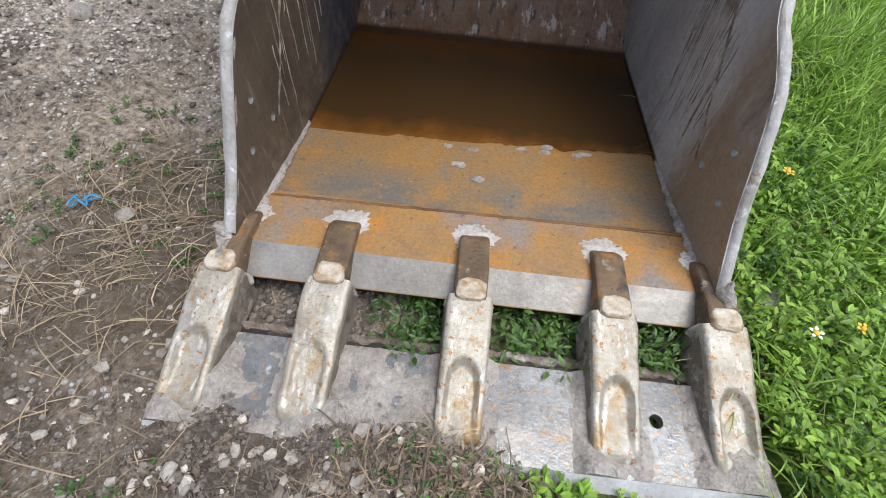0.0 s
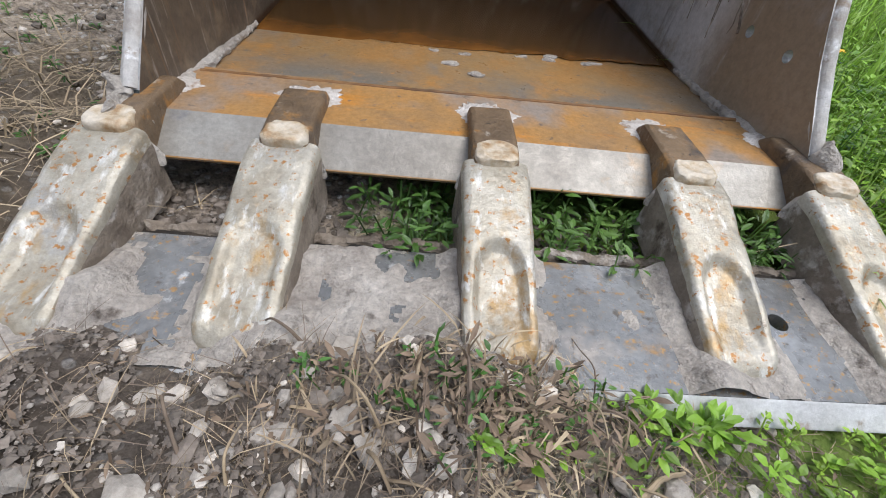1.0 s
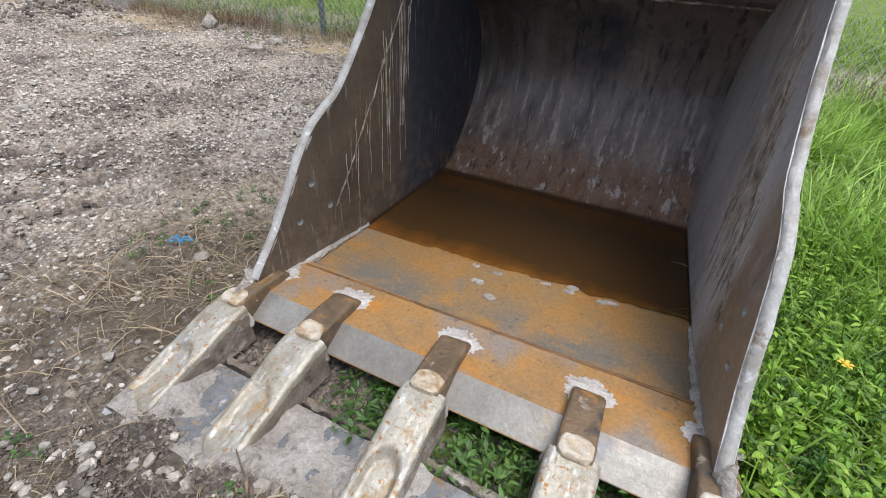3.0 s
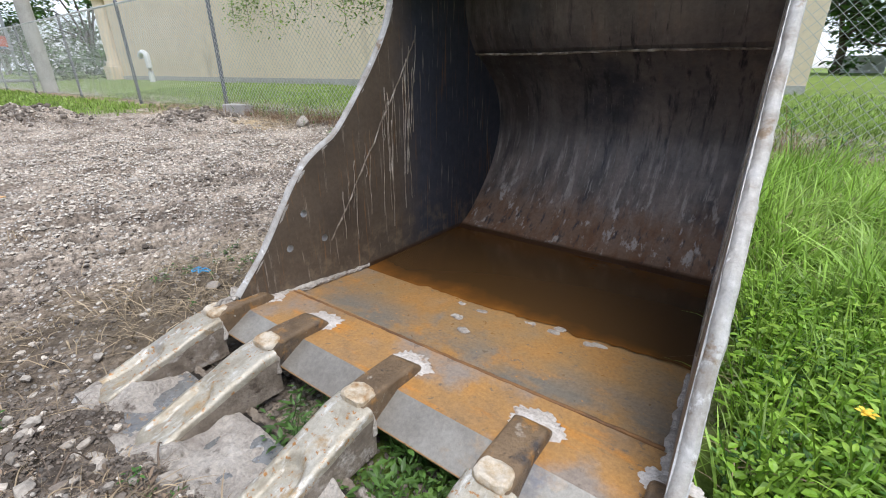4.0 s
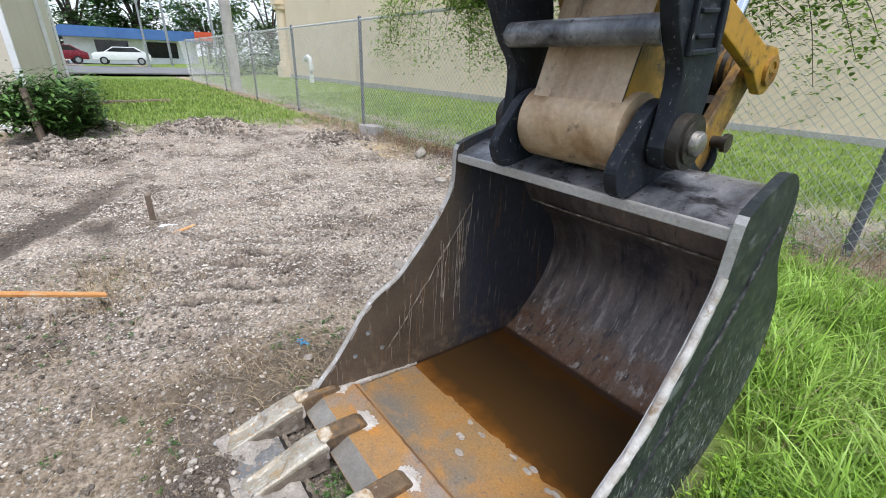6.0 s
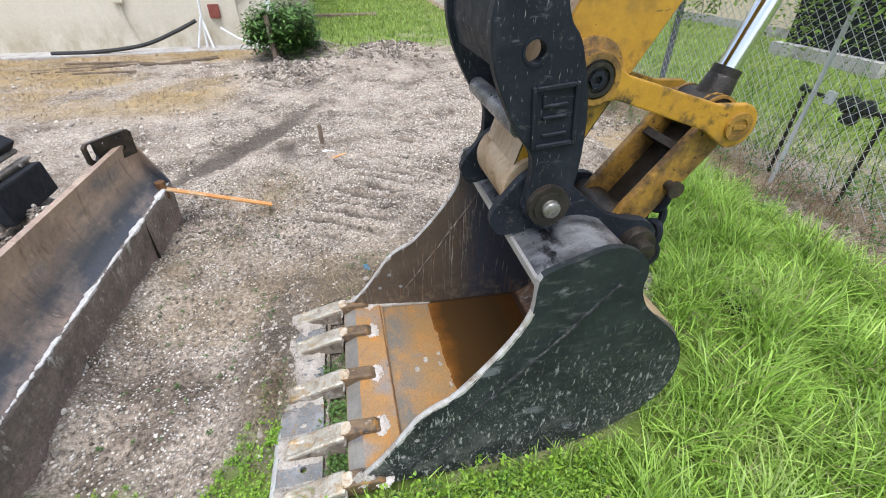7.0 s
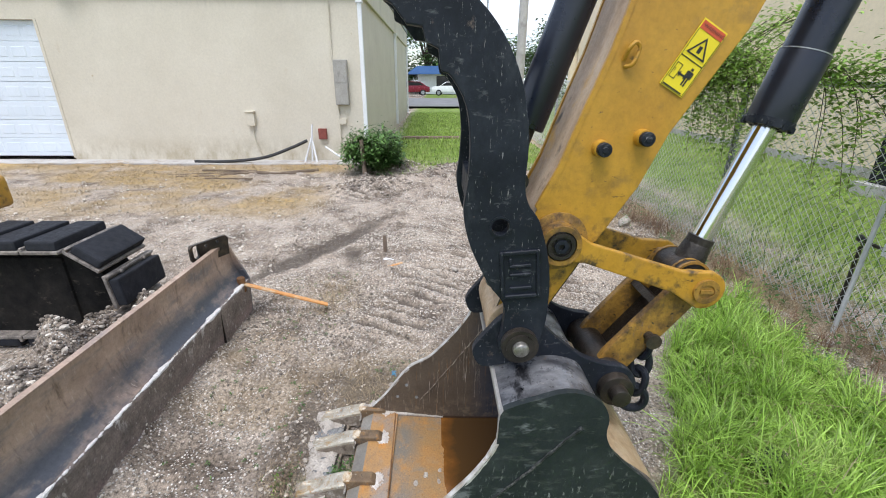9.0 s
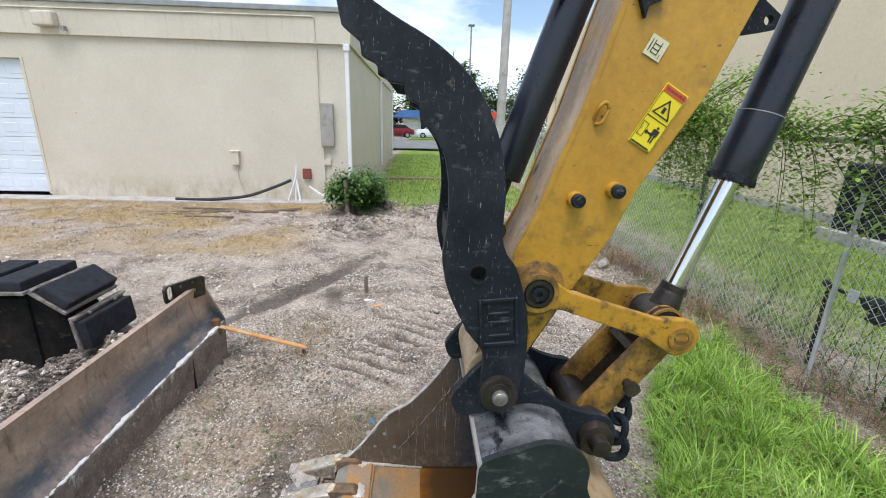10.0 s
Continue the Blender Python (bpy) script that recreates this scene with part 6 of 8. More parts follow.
part("wall_conduit", bm, M_cream, shop, smooth=True)
bm = bmesh.new()
pipe(bm, [Vector(p) for p in ((WX + 0.03, -1.86, 1.23), (WX + 0.03, -1.86, 0.34), (WX + 0.03, -1.7, 0.33))], 0.02, 6)
box(bm, (WX, -1.86, 0.8), (WX + 0.06, -1.7, 0.92))
part("lower_conduit", bm, M_cream, shop)
pipes = thing("standpipe", (WX + 0.2, -2.5, 0), "white plastic standpipe and taps by the wall", "pipe")
for pts in (((WX + 0.15, -2.55, -0.05), (WX + 0.15, -2.5, 0.6), (WX + 0.15, -2.48, 0.8)), ((WX + 0.25, -2.7, -0.05), (WX + 0.16, -2.52, 0.5)), ((WX + 0.2, -2.2, 0.3), (WX + 0.3, -1.9, 0.12), (WX + 0.35, -1.5, 0.0)), ((WX + 0.3, -2.4, -0.05), (WX + 0.17, -2.5, 0.42))):
    bm = bmesh.new()
    pipe(bm, [Vector(p) for p in pts], 0.022, 8)
    part("pipe", bm, M_white, pipes, smooth=True)
bm = bmesh.new()
pipe(bm, spline([(WX + 0.25, -2.6, 0.45), (WX + 0.3, -3.0, 0.28), (WX + 0.4, -3.6, 0.08), (WX + 0.45, -4.4, 0.0), (WX + 0.4, -5.2, -0.01)], 8), 0.035, 8)
solo("drain_hose", bm, M_hose, "black drain hose lying along the wall", "hose", smooth=True)
bm = bmesh.new()
box(bm, (WX, -18, -0.2), (WX + 0.5, WY, -0.035))
bevel(bm, 0.02)
solo("pavement", bm, M_concrete, "stained concrete strip along the wall", "pavement", kind="structure")

# ---- beige building behind the fence ----
big = thing("stucco_building", (-12, 14, 0), "large plain beige stucco building behind the fence", "building")
bm = bmesh.new()
prismv = [(-24.2, 0.0), (0.75, 0.0), (0.75, 6.6), (-22.6, 6.6), (-24.6, 4.6), (-25.6, 4.45), (-25.6, 4.05), (-24.2, 4.05)]
a = [bm.verts.new((x, 8.2, z)) for x, z in prismv]
b = [bm.verts.new((x, 20, z)) for x, z in prismv]
bm.faces.new(a)
bm.faces.new(b[::-1])
for k in range(len(a)):
    bm.faces.new((a[k], b[k], b[(k + 1) % len(a)], a[(k + 1) % len(a)]))
bmesh.ops.recalc_face_normals(bm, faces=bm.faces)
part("wall", bm, M_beige, big)
bm = bmesh.new()
rod(bm, (-24.6, 8.15, 0), (-24.6, 8.15, 4.05), 0.3, 0.27, seg=20)
box(bm, (-25.0, 7.75, 0), (-24.2, 8.55, 0.75))
rod(bm, (-24.6, 8.15, 0.75), (-24.6, 8.15, 0.95), 0.38, seg=20)
rod(bm, (-24.6, 8.15, 3.4), (-24.6, 8.15, 3.6), 0.38, seg=20)
box(bm, (-25.0, 7.75, 3.6), (-24.2, 8.55, 4.06))
bevel(bm, 0.03)
part("column", bm, M_beige, big, "round stucco column under the eave")
bm = bmesh.new()
box(bm, (-24.2, 8.17, 0.1), (0.75, 8.2, 0.34))
part("plinth", bm, M_concrete, big)
bm = bmesh.new()
pipe(bm, [Vector(p) for p in ((0.3, 8.12, 1.75), (-0.6, 8.12, 1.78))], 0.05, 8)
part("wall_pipe", bm, M_white, big, smooth=True)
bm = bmesh.new()
pipe(bm, spline([(-19.2, 7.4, 0.15), (-19.2, 7.4, 0.9), (-19.25, 7.4, 1.12), (-19.5, 7.4, 1.2), (-19.75, 7.4, 1.12), (-19.78, 7.4, 0.98)], 6), 0.1, 12)
solo("vent_pipe", bm, M_white, "white bent vent pipe standing in the grass", "pipe", smooth=True)
ac = thing("condenser_unit", (-4.2, 7.7, 0.2), "dark grey box-shaped air conditioner behind the fence", "air conditioner")
bm = bmesh.new()
box(bm, (-5.2, 7.25, 0.3), (-3.6, 8.1, 1.37))
bevel(bm, 0.03)
part("housing", bm, M_rubber, ac)
bm = bmesh.new()
box(bm, (-5.3, 7.1, 0.1), (-3.5, 8.15, 0.3))
part("pad", bm, M_concrete, ac)
for k in range(12):
    bm = bmesh.new()
    box(bm, (-5.15, 7.23, 0.38 + k * 0.08), (-3.65, 7.248, 0.41 + k * 0.08))
    part("louvre", bm, M_black, ac)

# ---- chain-link fence ----
FY = 3.52
fence = thing("chain_link_fence", (-8, FY, 0), "galvanised chain-link fence with dull steel posts", "fence")
for x in (-24.8, -21.2, -17.7, -13.73, -10.2, -6.81, -3.1, 0.23, 3.8, 7.3):
    bm = bmesh.new()
    h = height(x, FY)
    rod(bm, (x, FY, h - 0.1), (x, FY, 1.79), 0.03, seg=12)
    bmesh.ops.create_uvsphere(bm, u_segments=10, v_segments=6, radius=0.036, matrix=Matrix.Translation((x, FY, 1.79)))
    part("post", bm, M_post, fence, smooth=True)
bm = bmesh.new()
rod(bm, (-25, FY, 1.76), (7.5, FY, 1.76), 0.02, seg=10)
part("top_rail", bm, M_galv, fence, smooth=True)
verts, faces = [], []
step, top, bot, r = 0.076, 1.75, 0.02, 0.0017
x = -25.0
while x < 7.5:
    for s in (1, -1):
        xa, xb = x, x + s * (top - bot)
        dy = 0.002 * s
        k = len(verts)
        for (px, pz) in ((xa, bot), (xb, top)):
            for ox, oy in ((r, -r), (r, r), (-r, r), (-r, -r)):
                verts.append((px + ox * 1.2, FY - 0.03 + dy + oy, pz))
        faces += [(k + i, k + (i + 1) % 4, k + 4 + (i + 1) % 4, k + 4 + i) for i in range(4)]
    x += step
wires = soup("wire_mesh", verts, faces, M_galv, "diamond wire mesh", "")
wires.parent = fence
wires.matrix_parent_inverse = Matrix.Translation(-fence.location)
bm = bmesh.new()
rod(bm, (-1.33, 3.42, -0.03), (-1.38, 3.5, 1.42), 0.016, seg=10)
solo("leaning_pole", bm, M_galv, "thin galvanised pole leaning on the fence", "pole", smooth=True)

# backflow stand beside the fence
bf = thing("backflow_valve", (-1.2, 3.6, 0), "dark pipe stand with a black backflow valve by the fence", "valve")
for p0, p1 in (((-1.53, 3.6, -0.05), (-1.53, 3.6, 0.67)), ((-0.92, 3.6, -0.05), (-0.92, 3.6, 0.65)), ((-1.53, 3.6, 0.67), (-0.92, 3.6, 0.65))):
    bm = bmesh.new()
    rod(bm, p0, p1, 0.014, seg=12)
    part("pipe", bm, M_grease, bf, smooth=True)
for c, r in (((-1.55, 3.6, 0.68), 0.035), ((-1.19, 3.6, 0.66), 0.06), ((-1.06, 3.6, 0.66), 0.06), ((-1.12, 3.57, 0.58), 0.05), ((-0.93, 3.6, 0.65), 0.032)):
    bm = bmesh.new()
    bmesh.ops.create_icosphere(bm, subdivisions=2, radius=r, matrix=Matrix.Translation(c) @ Matrix.Diagonal((1.2, 0.8, 1, 1)))
    jitter(bm, 0.02, 14)
    part("valve_body", bm, M_hose, bf, smooth=True)
bm = bmesh.new()
box(bm, (-1.34, 3.56, 0.63), (-1.27, 3.575, 0.72))
part("tag", bm, M_white, bf, "white tag")

# ---- loose things in the yard ----
def ground_box(name, c, size, rz, material, label, category, r=0.01, tilt=0, sink=0.3):
    bm = bmesh.new()
    box(bm, [-s / 2 for s in size], [s / 2 for s in size])
    bevel(bm, r)
    bmesh.ops.subdivide_edges(bm, edges=bm.edges, cuts=1)
    jitter(bm, r * 0.6, 12)
    z = height(c[0], c[1]) + size[2] * (0.5 - sink)
    bmesh.ops.transform(bm, matrix=Matrix.Translation((c[0], c[1], z)) @ pose(0, 0, 0, tilt, 0, rz), verts=bm.verts)
    return solo(name, bm, material, label, category)


bm = bmesh.new()
lath_m = look((-1.61, -1.1, 0.285), (-1.73, -0.48, 0.03)) @ Matrix.Identity(4)
box(bm, (-0.022, -0.007, -0.66), (0.022, 0.007, 0.0), lath_m)
bevel(bm, 0.003, 1)
solo("survey_lath", bm, M_orange, "faded orange wooden lath leaning on the blade", "stake")
bm = bmesh.new()
rod(bm, (-1.61, -1.12, 0.22), (-1.61, -1.12, 0.34), 0.03, seg=14)
bevel(bm, 0.005)
solo("rusty_stub", bm, M_rustline, "short rusty steel stub at the blade end", "pin")
bm = bmesh.new()
z = height(-3.2, -0.19)
box(bm, (-3.22, -0.21, z - 0.05), (-3.18, -0.17, z + 0.2))
bevel(bm, 0.004)
solo("survey_stake", bm, M_wood, "short grey wooden stake in the dirt", "stake")
ground_box("concrete_block", (-6.1, 3.3), (0.42, 0.22, 0.2), 8, M_concrete, "grey concrete block by the fence", "block", 0.012, sink=0.1)
ground_box("utility_cover", (-0.05, 2.05), (0.24, 0.2, 0.06), 20, M_rubber, "dark utility cover in the grass", "cover", 0.015, sink=-0.2)
ground_box("lath_scrap", (-2.72, -0.03), (0.03, 0.17, 0.014), 35, M_orange, "short orange splinter of lath on the dirt", "litter", 0.003, sink=0)
ground_box("paper_scrap", (-2.9, -0.12), (0.05, 0.11, 0.008), -30, M_white, "scrap of white plastic on the dirt", "litter", 0.002, sink=0)
ground_box("timber_offcut", (-0.35, 2.95), (0.6, 0.16, 0.07), -18, M_wood, "weathered board lying by the fence", "board", 0.01)
ground_box("broken_branch", (-7.6, -4.4), (0.06, 1.6, 0.05), 12, M_wood, "dry branch lying on the straw", "branch", 0.012)
for k in range(9):
    rs = random.Random(300 + k)
    ground_box("dry_stick", (rs.uniform(-7.9, -7.0), rs.uniform(-5.2, -2.4)), (0.035, rs.uniform(0.5, 1.3), 0.035), rs.uniform(-30, 30), M_wood, "dry grey stick lying on the dead grass", "branch", 0.009, sink=0)
ground_box("dead_palm_frond", (-13.5, 0.1), (0.2, 2.2, 0.12), 4, M_wood, "brown fallen palm frond", "branch", 0.04)
bm = bmesh.new()
z = height(-7.35, -1.05)
rod(bm, (-7.35, -1.05, z - 0.1), (-7.4, -1.1, z + 0.72), 0.05, 0.04, seg=10)
jitter(bm, 0.008, 9)
solo("old_post", bm, M_wood, "leaning brown post beside a shrub", "post")
bm = bmesh.new()
for i in range(3):
    c = Vector((-0.825 + 0.012 * i, 0.135, height(-0.82, 0.13) + 0.012))
    pts = [c + Vector((random.uniform(-0.018, 0.018), random.uniform(-0.018, 0.018), random.uniform(0, 0.015))) for _ in range(4)]
    pipe(bm, spline(pts, 5), 0.0022, 6)
solo("plastic_scrap", bm, M_blue, "scrap of bright blue plastic twine", "litter")


def stone(c, r, seed, squash=0.7, rz=0.0):
    bm = bmesh.new()
    bmesh.ops.create_icosphere(bm, subdivisions=1, radius=1)
    for v in bm.verts:
        d = v.co.normalized()
        k = 1 + 0.55 * noise.noise(d * 1.3 + Vector((seed, 0, 0))) + 0.35 * noise.noise(d * 3.1 + Vector((0, seed, 0)))
        v.co = Vector((d.x * k * r * 1.15, d.y * k * r * 0.9, d.z * k * r * squash))
    bevel(bm, r * 0.1, 2, 12)
    jitter(bm, r * 0.1, 0.9 / r)
    bmesh.ops.rotate(bm, cent=(0, 0, 0), matrix=Euler((0.2, 0.1, rz + seed)).to_matrix(), verts=bm.verts)
    bmesh.ops.translate(bm, vec=(c[0], c[1], height(c[0], c[1]) + r * squash * 0.45), verts=bm.verts)
    return bm


for n, (x, y, r) in enumerate(((-0.135, -0.315, 0.014), (-0.115, -0.335, 0.013), (-0.19, -0.325, 0.012), (-0.07, -0.335, 0.012), (0.15, -0.345, 0.015), (0.09, -0.345, 0.011), (-0.06, -0.352, 0.008), (-0.17, -0.35, 0.009), (-0.15, -0.245, 0.016), (-0.27, -0.37, 0.014),
                              (-0.73, 0.12, 0.02), (-0.6, -0.19, 0.013), (-0.52, -0.13, 0.013), (-0.34, -0.31, 0.01), (-0.4, -0.33, 0.013), (-0.02, -0.335, 0.009), (0.04, -0.33, 0.008), (-0.85, -0.05, 0.013), (-0.24, -0.29, 0.008), (-0.31, -0.29, 0.01),
                              (-4.13, 2.97, 0.13), (-2.6, 0.6, 0.04), (-2.1, -0.5, 0.035), (-1.3, 0.9, 0.04), (0.62, 0.1, 0.05), (-0.05, 1.75, 0.06), (-2.9, 2.4, 0.06), (-3.0, 2.75, 0.08))):
    solo("stone", stone((x, y), r, n * 1.7), M_stone if n != 24 else M_weld, "pale limestone lump lying on the dirt", "stone", group="loose stones")

# ---- street and far things ----
bm = bmesh.new()
box(bm, (-44, -60, 0.05), (-30, 120, 0.11))
solo("road", bm, M_asphalt, "grey asphalt road beyond the yard", "road", kind="structure")


def pole(name, x, y, h, r, label, lamp=False, material=None):
    t = thing(name, (x, y, 0), label, "pole")
    bm = bmesh.new()
    rod(bm, (x, y, -0.3), (x, y, h), r, r * 0.7, seg=14)
    part("pole", bm, material or M_grey, t, smooth=True)
    if lamp:
        bm = bmesh.new()
        box(bm, (x - 0.35, y - 0.35, h), (x + 0.35, y + 0.35, h + 0.18))
        bevel(bm, 0.05)
        part("lamp_head", bm, M_grey, t)


pole("utility_pole", -17.6, 3.85, 12, 0.2, "thick pale concrete utility pole by the fence", material=M_concrete)
pole("street_lamp", -46, 9.0, 11, 0.12, "thin grey street lamp post", lamp=True)
pole("street_lamp", -52, 6.1, 12.5, 0.12, "thin grey street lamp post", lamp=True)
pole("steel_pole", -50, 4.0, 9.5, 0.1, "thin steel pole by the road")


def car(x, y, rz, paint, label):
    t = thing("parked_car", (x, y, 0.1), label, "car")
    m = Matrix.Translation((x, y, 0.1)) @ pose(0, 0, 0, 0, 0, rz)
    side = [(-2.2, 0.35), (-2.25, 0.8), (-2.0, 1.0), (-1.3, 1.06), (-0.6, 1.5), (1.1, 1.52), (1.8, 1.08), (2.2, 0.95), (2.25, 0.4)]
    bm = bmesh.new()
    prism(bm, side, -0.9, 0.9)
    bevel(bm, 0.07, 2)
    bmesh.ops.transform(bm, matrix=m, verts=bm.verts)
    body = part("body", bm, paint, t, smooth=True)
    bm = bmesh.new()
    prism(bm, [(-1.15, 1.08), (-0.55, 1.44), (1.0, 1.46), (1.6, 1.1)], -0.905, 0.905)
    bmesh.ops.transform(bm, matrix=m, verts=bm.verts)
    part("window", bm, M_glass, t)
    for yy in (-1.4, 1.4):
        for xx in (-0.86, 0.86):
            bm = bmesh.new()
            rod(bm, (xx - 0.11, yy, 0.33), (xx + 0.11, yy, 0.33), 0.33, seg=20)
            bmesh.ops.transform(bm, matrix=m, verts=bm.verts)
            w = part("wheel", bm, M_rubber, t)
            bm = bmesh.new()
            rod(bm, (xx - 0.115, yy, 0.33), (xx + 0.115, yy, 0.33), 0.2, seg=16)
            bmesh.ops.transform(bm, matrix=m, verts=bm.verts)
            part("rim", bm, M_grey, w)


car(-52, -2.6, 8, M_carred, "dark red parked car across the road")
car(-52, 2.2, -4, M_carwhite, "white parked car across the road")
car(-50, 13.5, 3, M_carwhite, "white parked car across the road")
car(-54, 20, 0, M_carwhite, "white parked car across the road")
cafe = thing("roadside_shop", (-62, 10, 0), "low shop with a blue metal roof across the road", "building")
bm = bmesh.new()
box(bm, (-70, -2, 0), (-61, 10, 2.5))
part("wall", bm, M_white, cafe)
bm = bmesh.new()
prism(bm, [(-3.5, 2.5), (11.5, 2.5), (10, 3.5), (-2, 3.5)], -71.5, -59.5)
part("roof", bm, M_blueroof, cafe, "blue metal roof")
for k in range(2):
    bm = bmesh.new()
    box(bm, (-61.02, 0.5 + k * 4.6, 0.7), (-60.97, 3.4 + k * 4.6, 2.3))
    part("window", bm, M_glass, cafe)
sign = thing("roadside_sign", (-58, 8, 0), "red sign board on a post by the shop", "sign")
bm = bmesh.new()
box(bm, (-58.1, 9.5, 2.6), (-57.9, 11.5, 3.5))
part("board", bm, M_redink, sign)
bm = bmesh.new()
rod(bm, (-58, 10.5, 0), (-58, 10.5, 2.6), 0.1)
part("post", bm, M_grey, sign)


# ---- plants ----
def blades(n, where, h, w, lean=0.6, seed=1):
    """Bent, tapering blades: arrays of verts and faces. where() gives x, y and a size factor."""
    rnd = random.Random(seed)
    verts, faces = [], []
    for _ in range(n):
        got = where(rnd)
        if got is None:
            continue
        x, y, s = got
        z = height(x, y) - 0.005
        hh = rnd.uniform(*h) * s
        ww = rnd.uniform(*w) * (0.7 + 0.3 * s)
        a, b = rnd.uniform(0, 2 * math.pi), rnd.uniform(0, 2 * math.pi)
        ca, sa = math.cos(a), math.sin(a)
        px, py = -math.sin(a + 0.4 * (b - 3)), math.cos(a + 0.4 * (b - 3))
        ln = rnd.uniform(0.15, 1.0) * lean * hh
        k = len(verts)
        for t in (0.0, 0.4, 0.75):
            ox, oy = ca * ln * t * t, sa * ln * t * t
            wt = ww * (1 - 0.45 * t)
            zz = z + hh * (t - 0.28 * lean * t * t)
            verts += [(x + ox - px * wt, y + oy - py * wt, zz), (x + ox + px * wt, y + oy + py * wt, zz)]
        verts.append((x + ca * ln * 1.1, y + sa * ln * 1.1, z + hh * (1 - 0.34 * lean)))
        faces += [(k, k + 1, k + 3, k + 2), (k + 2, k + 3, k + 5, k + 4), (k + 4, k + 5, k + 6)]
    return verts, faces


def tufts(n, where, h, w, lean=1.0, seed=1, per=13, spread=0.022):
    """Arching blades that fan out from common roots."""
    rnd = random.Random(seed)
    verts, faces = [], []
    for _ in range(n):
        got = where(rnd)
        if got is None:
            continue
        x0, y0, s = got
        z0 = height(x0, y0) - 0.005
        tall = rnd.uniform(*h) * s
        sway, pull = rnd.uniform(0, 6.28), rnd.uniform(0, 0.5)
        for j in range(rnd.randint(per - 5, per + 5)):
            a = rnd.uniform(0, 6.28)
            ca, sa = math.cos(a) + pull * math.cos(sway), math.sin(a) + pull * math.sin(sway)
            x, y = x0 + rnd.gauss(0, spread), y0 + rnd.gauss(0, spread)
            hh = tall * rnd.uniform(0.55, 1.1)
            ln = hh * lean * rnd.uniform(0.1, 1.0)
            drop = (ln / hh) ** 2 * 0.45 / max(0.2, lean)
            ww = rnd.uniform(*w)
            px, py = -math.sin(a + rnd.uniform(-0.7, 0.7)), math.cos(a + rnd.uniform(-0.7, 0.7))
            k = len(verts)
            for t in (0.0, 0.3, 0.6, 0.84):
                wt = ww * (0.75 + 0.7 * t - 1.1 * t * t)
                zz = z0 + hh * (t - drop * t ** 3)
                ox, oy = ca * ln * t ** 1.7, sa * ln * t ** 1.7
                verts += [(x + ox - px * wt, y + oy - py * wt, zz), (x + ox + px * wt, y + oy + py * wt, zz)]
            verts.append((x + ca * ln, y + sa * ln, z0 + hh * (1 - drop * 1.05)))
            faces += [(k, k + 1, k + 3, k + 2), (k + 2, k + 3, k + 5, k + 4), (k + 4, k + 5, k + 7, k + 6), (k + 6, k + 7, k + 8)]
    return verts, faces


def leaf(verts, faces, p, d, up, length, width):
    """A folded, pointed leaf from p along d."""
    d = d.normalized()
    side = d.cross(up)
    side = side.normalized() if side.length > 1e-4 else Vector((1, 0, 0))
    nrm = side.cross(d)
    k = len(verts)
    verts += [tuple(p), tuple(p + d * length * 0.35 + side * width * 0.5 + nrm * width * 0.12), tuple(p + d * length * 0.7 + side * width * 0.38 + nrm * width * 0.08 - up * length * 0.05), tuple(p + d * length - up * length * 0.14),
              tuple(p + d * length * 0.7 - side * width * 0.38 + nrm * width * 0.08 - up * length * 0.05), tuple(p + d * length * 0.35 - side * width * 0.5 + nrm * width * 0.12), tuple(p + d * length * 0.5)]
    faces += [(k, k + 1, k + 6), (k + 1, k + 2, k + 6), (k + 2, k + 3, k + 6), (k, k + 6, k + 5), (k + 5, k + 6, k + 4), (k + 4, k + 6, k + 3)]


UP = Vector((0, 0, 1))


def weeds(n, where, tall, size, leaves=(7, 15), seed=2, slim=(0.4, 0.6)):
    rnd = random.Random(seed)
    verts, faces = [], []
    for _ in range(n):
        got = where(rnd)
        if got is None:
            continue
        x, y, s = got
        z = height(x, y)
        hh = rnd.uniform(*tall) * s
        ang = rnd.uniform(0, 6.28)
        tip = Vector((x + math.cos(ang) * hh * 0.35, y + math.sin(ang) * hh * 0.35, z + hh))
        base = Vector((x, y, z))
        for i in range(rnd.randint(*leaves)):
            t = rnd.uniform(0.15, 1.0)
            p = base.lerp(tip, t)
            a = rnd.uniform(0, 6.28)
            d = Vector((math.cos(a), math.sin(a), rnd.uniform(-0.1, 0.7)))
            L = rnd.uniform(*size) * s
            leaf(verts, faces, p + d * L * 0.35, d, UP, L, L * rnd.uniform(*slim))
        # stem
        k = len(verts)
        w = 0.0011
        verts += [(x - w, y, z), (x + w, y, z), tuple(tip + Vector((w, 0, 0))), tuple(tip - Vector((w, 0, 0)))]
        faces.append((k, k + 1, k + 2, k + 3))
    return verts, faces


def clear_of_bucket(x, y):
    return not (-0.47 < x < 0.465 and 0.0 < y < 1.17) and not (-0.52 < x < 0.52 and -0.29 < y <= -0.095)


def lawn(rnd):
    x, y = rnd.uniform(-1.9, 3.2), rnd.uniform(0.9, 3.1)
    if rnd.random() > turf(x, y) ** 1.5 or not clear_of_bucket(x, y) or rnd.random() < x - 2.1:
        return None
    near = min(1, max(0.25, (math.hypot(x / 0.47, (y - 0.6) / 0.57) - 1) * 1.3))
    return x, y, (0.45 + 0.75 * min(1, max(0, 0.5 + 1.3 * noise.noise((x * 3.5, y * 3.5, 0.7))))) * near


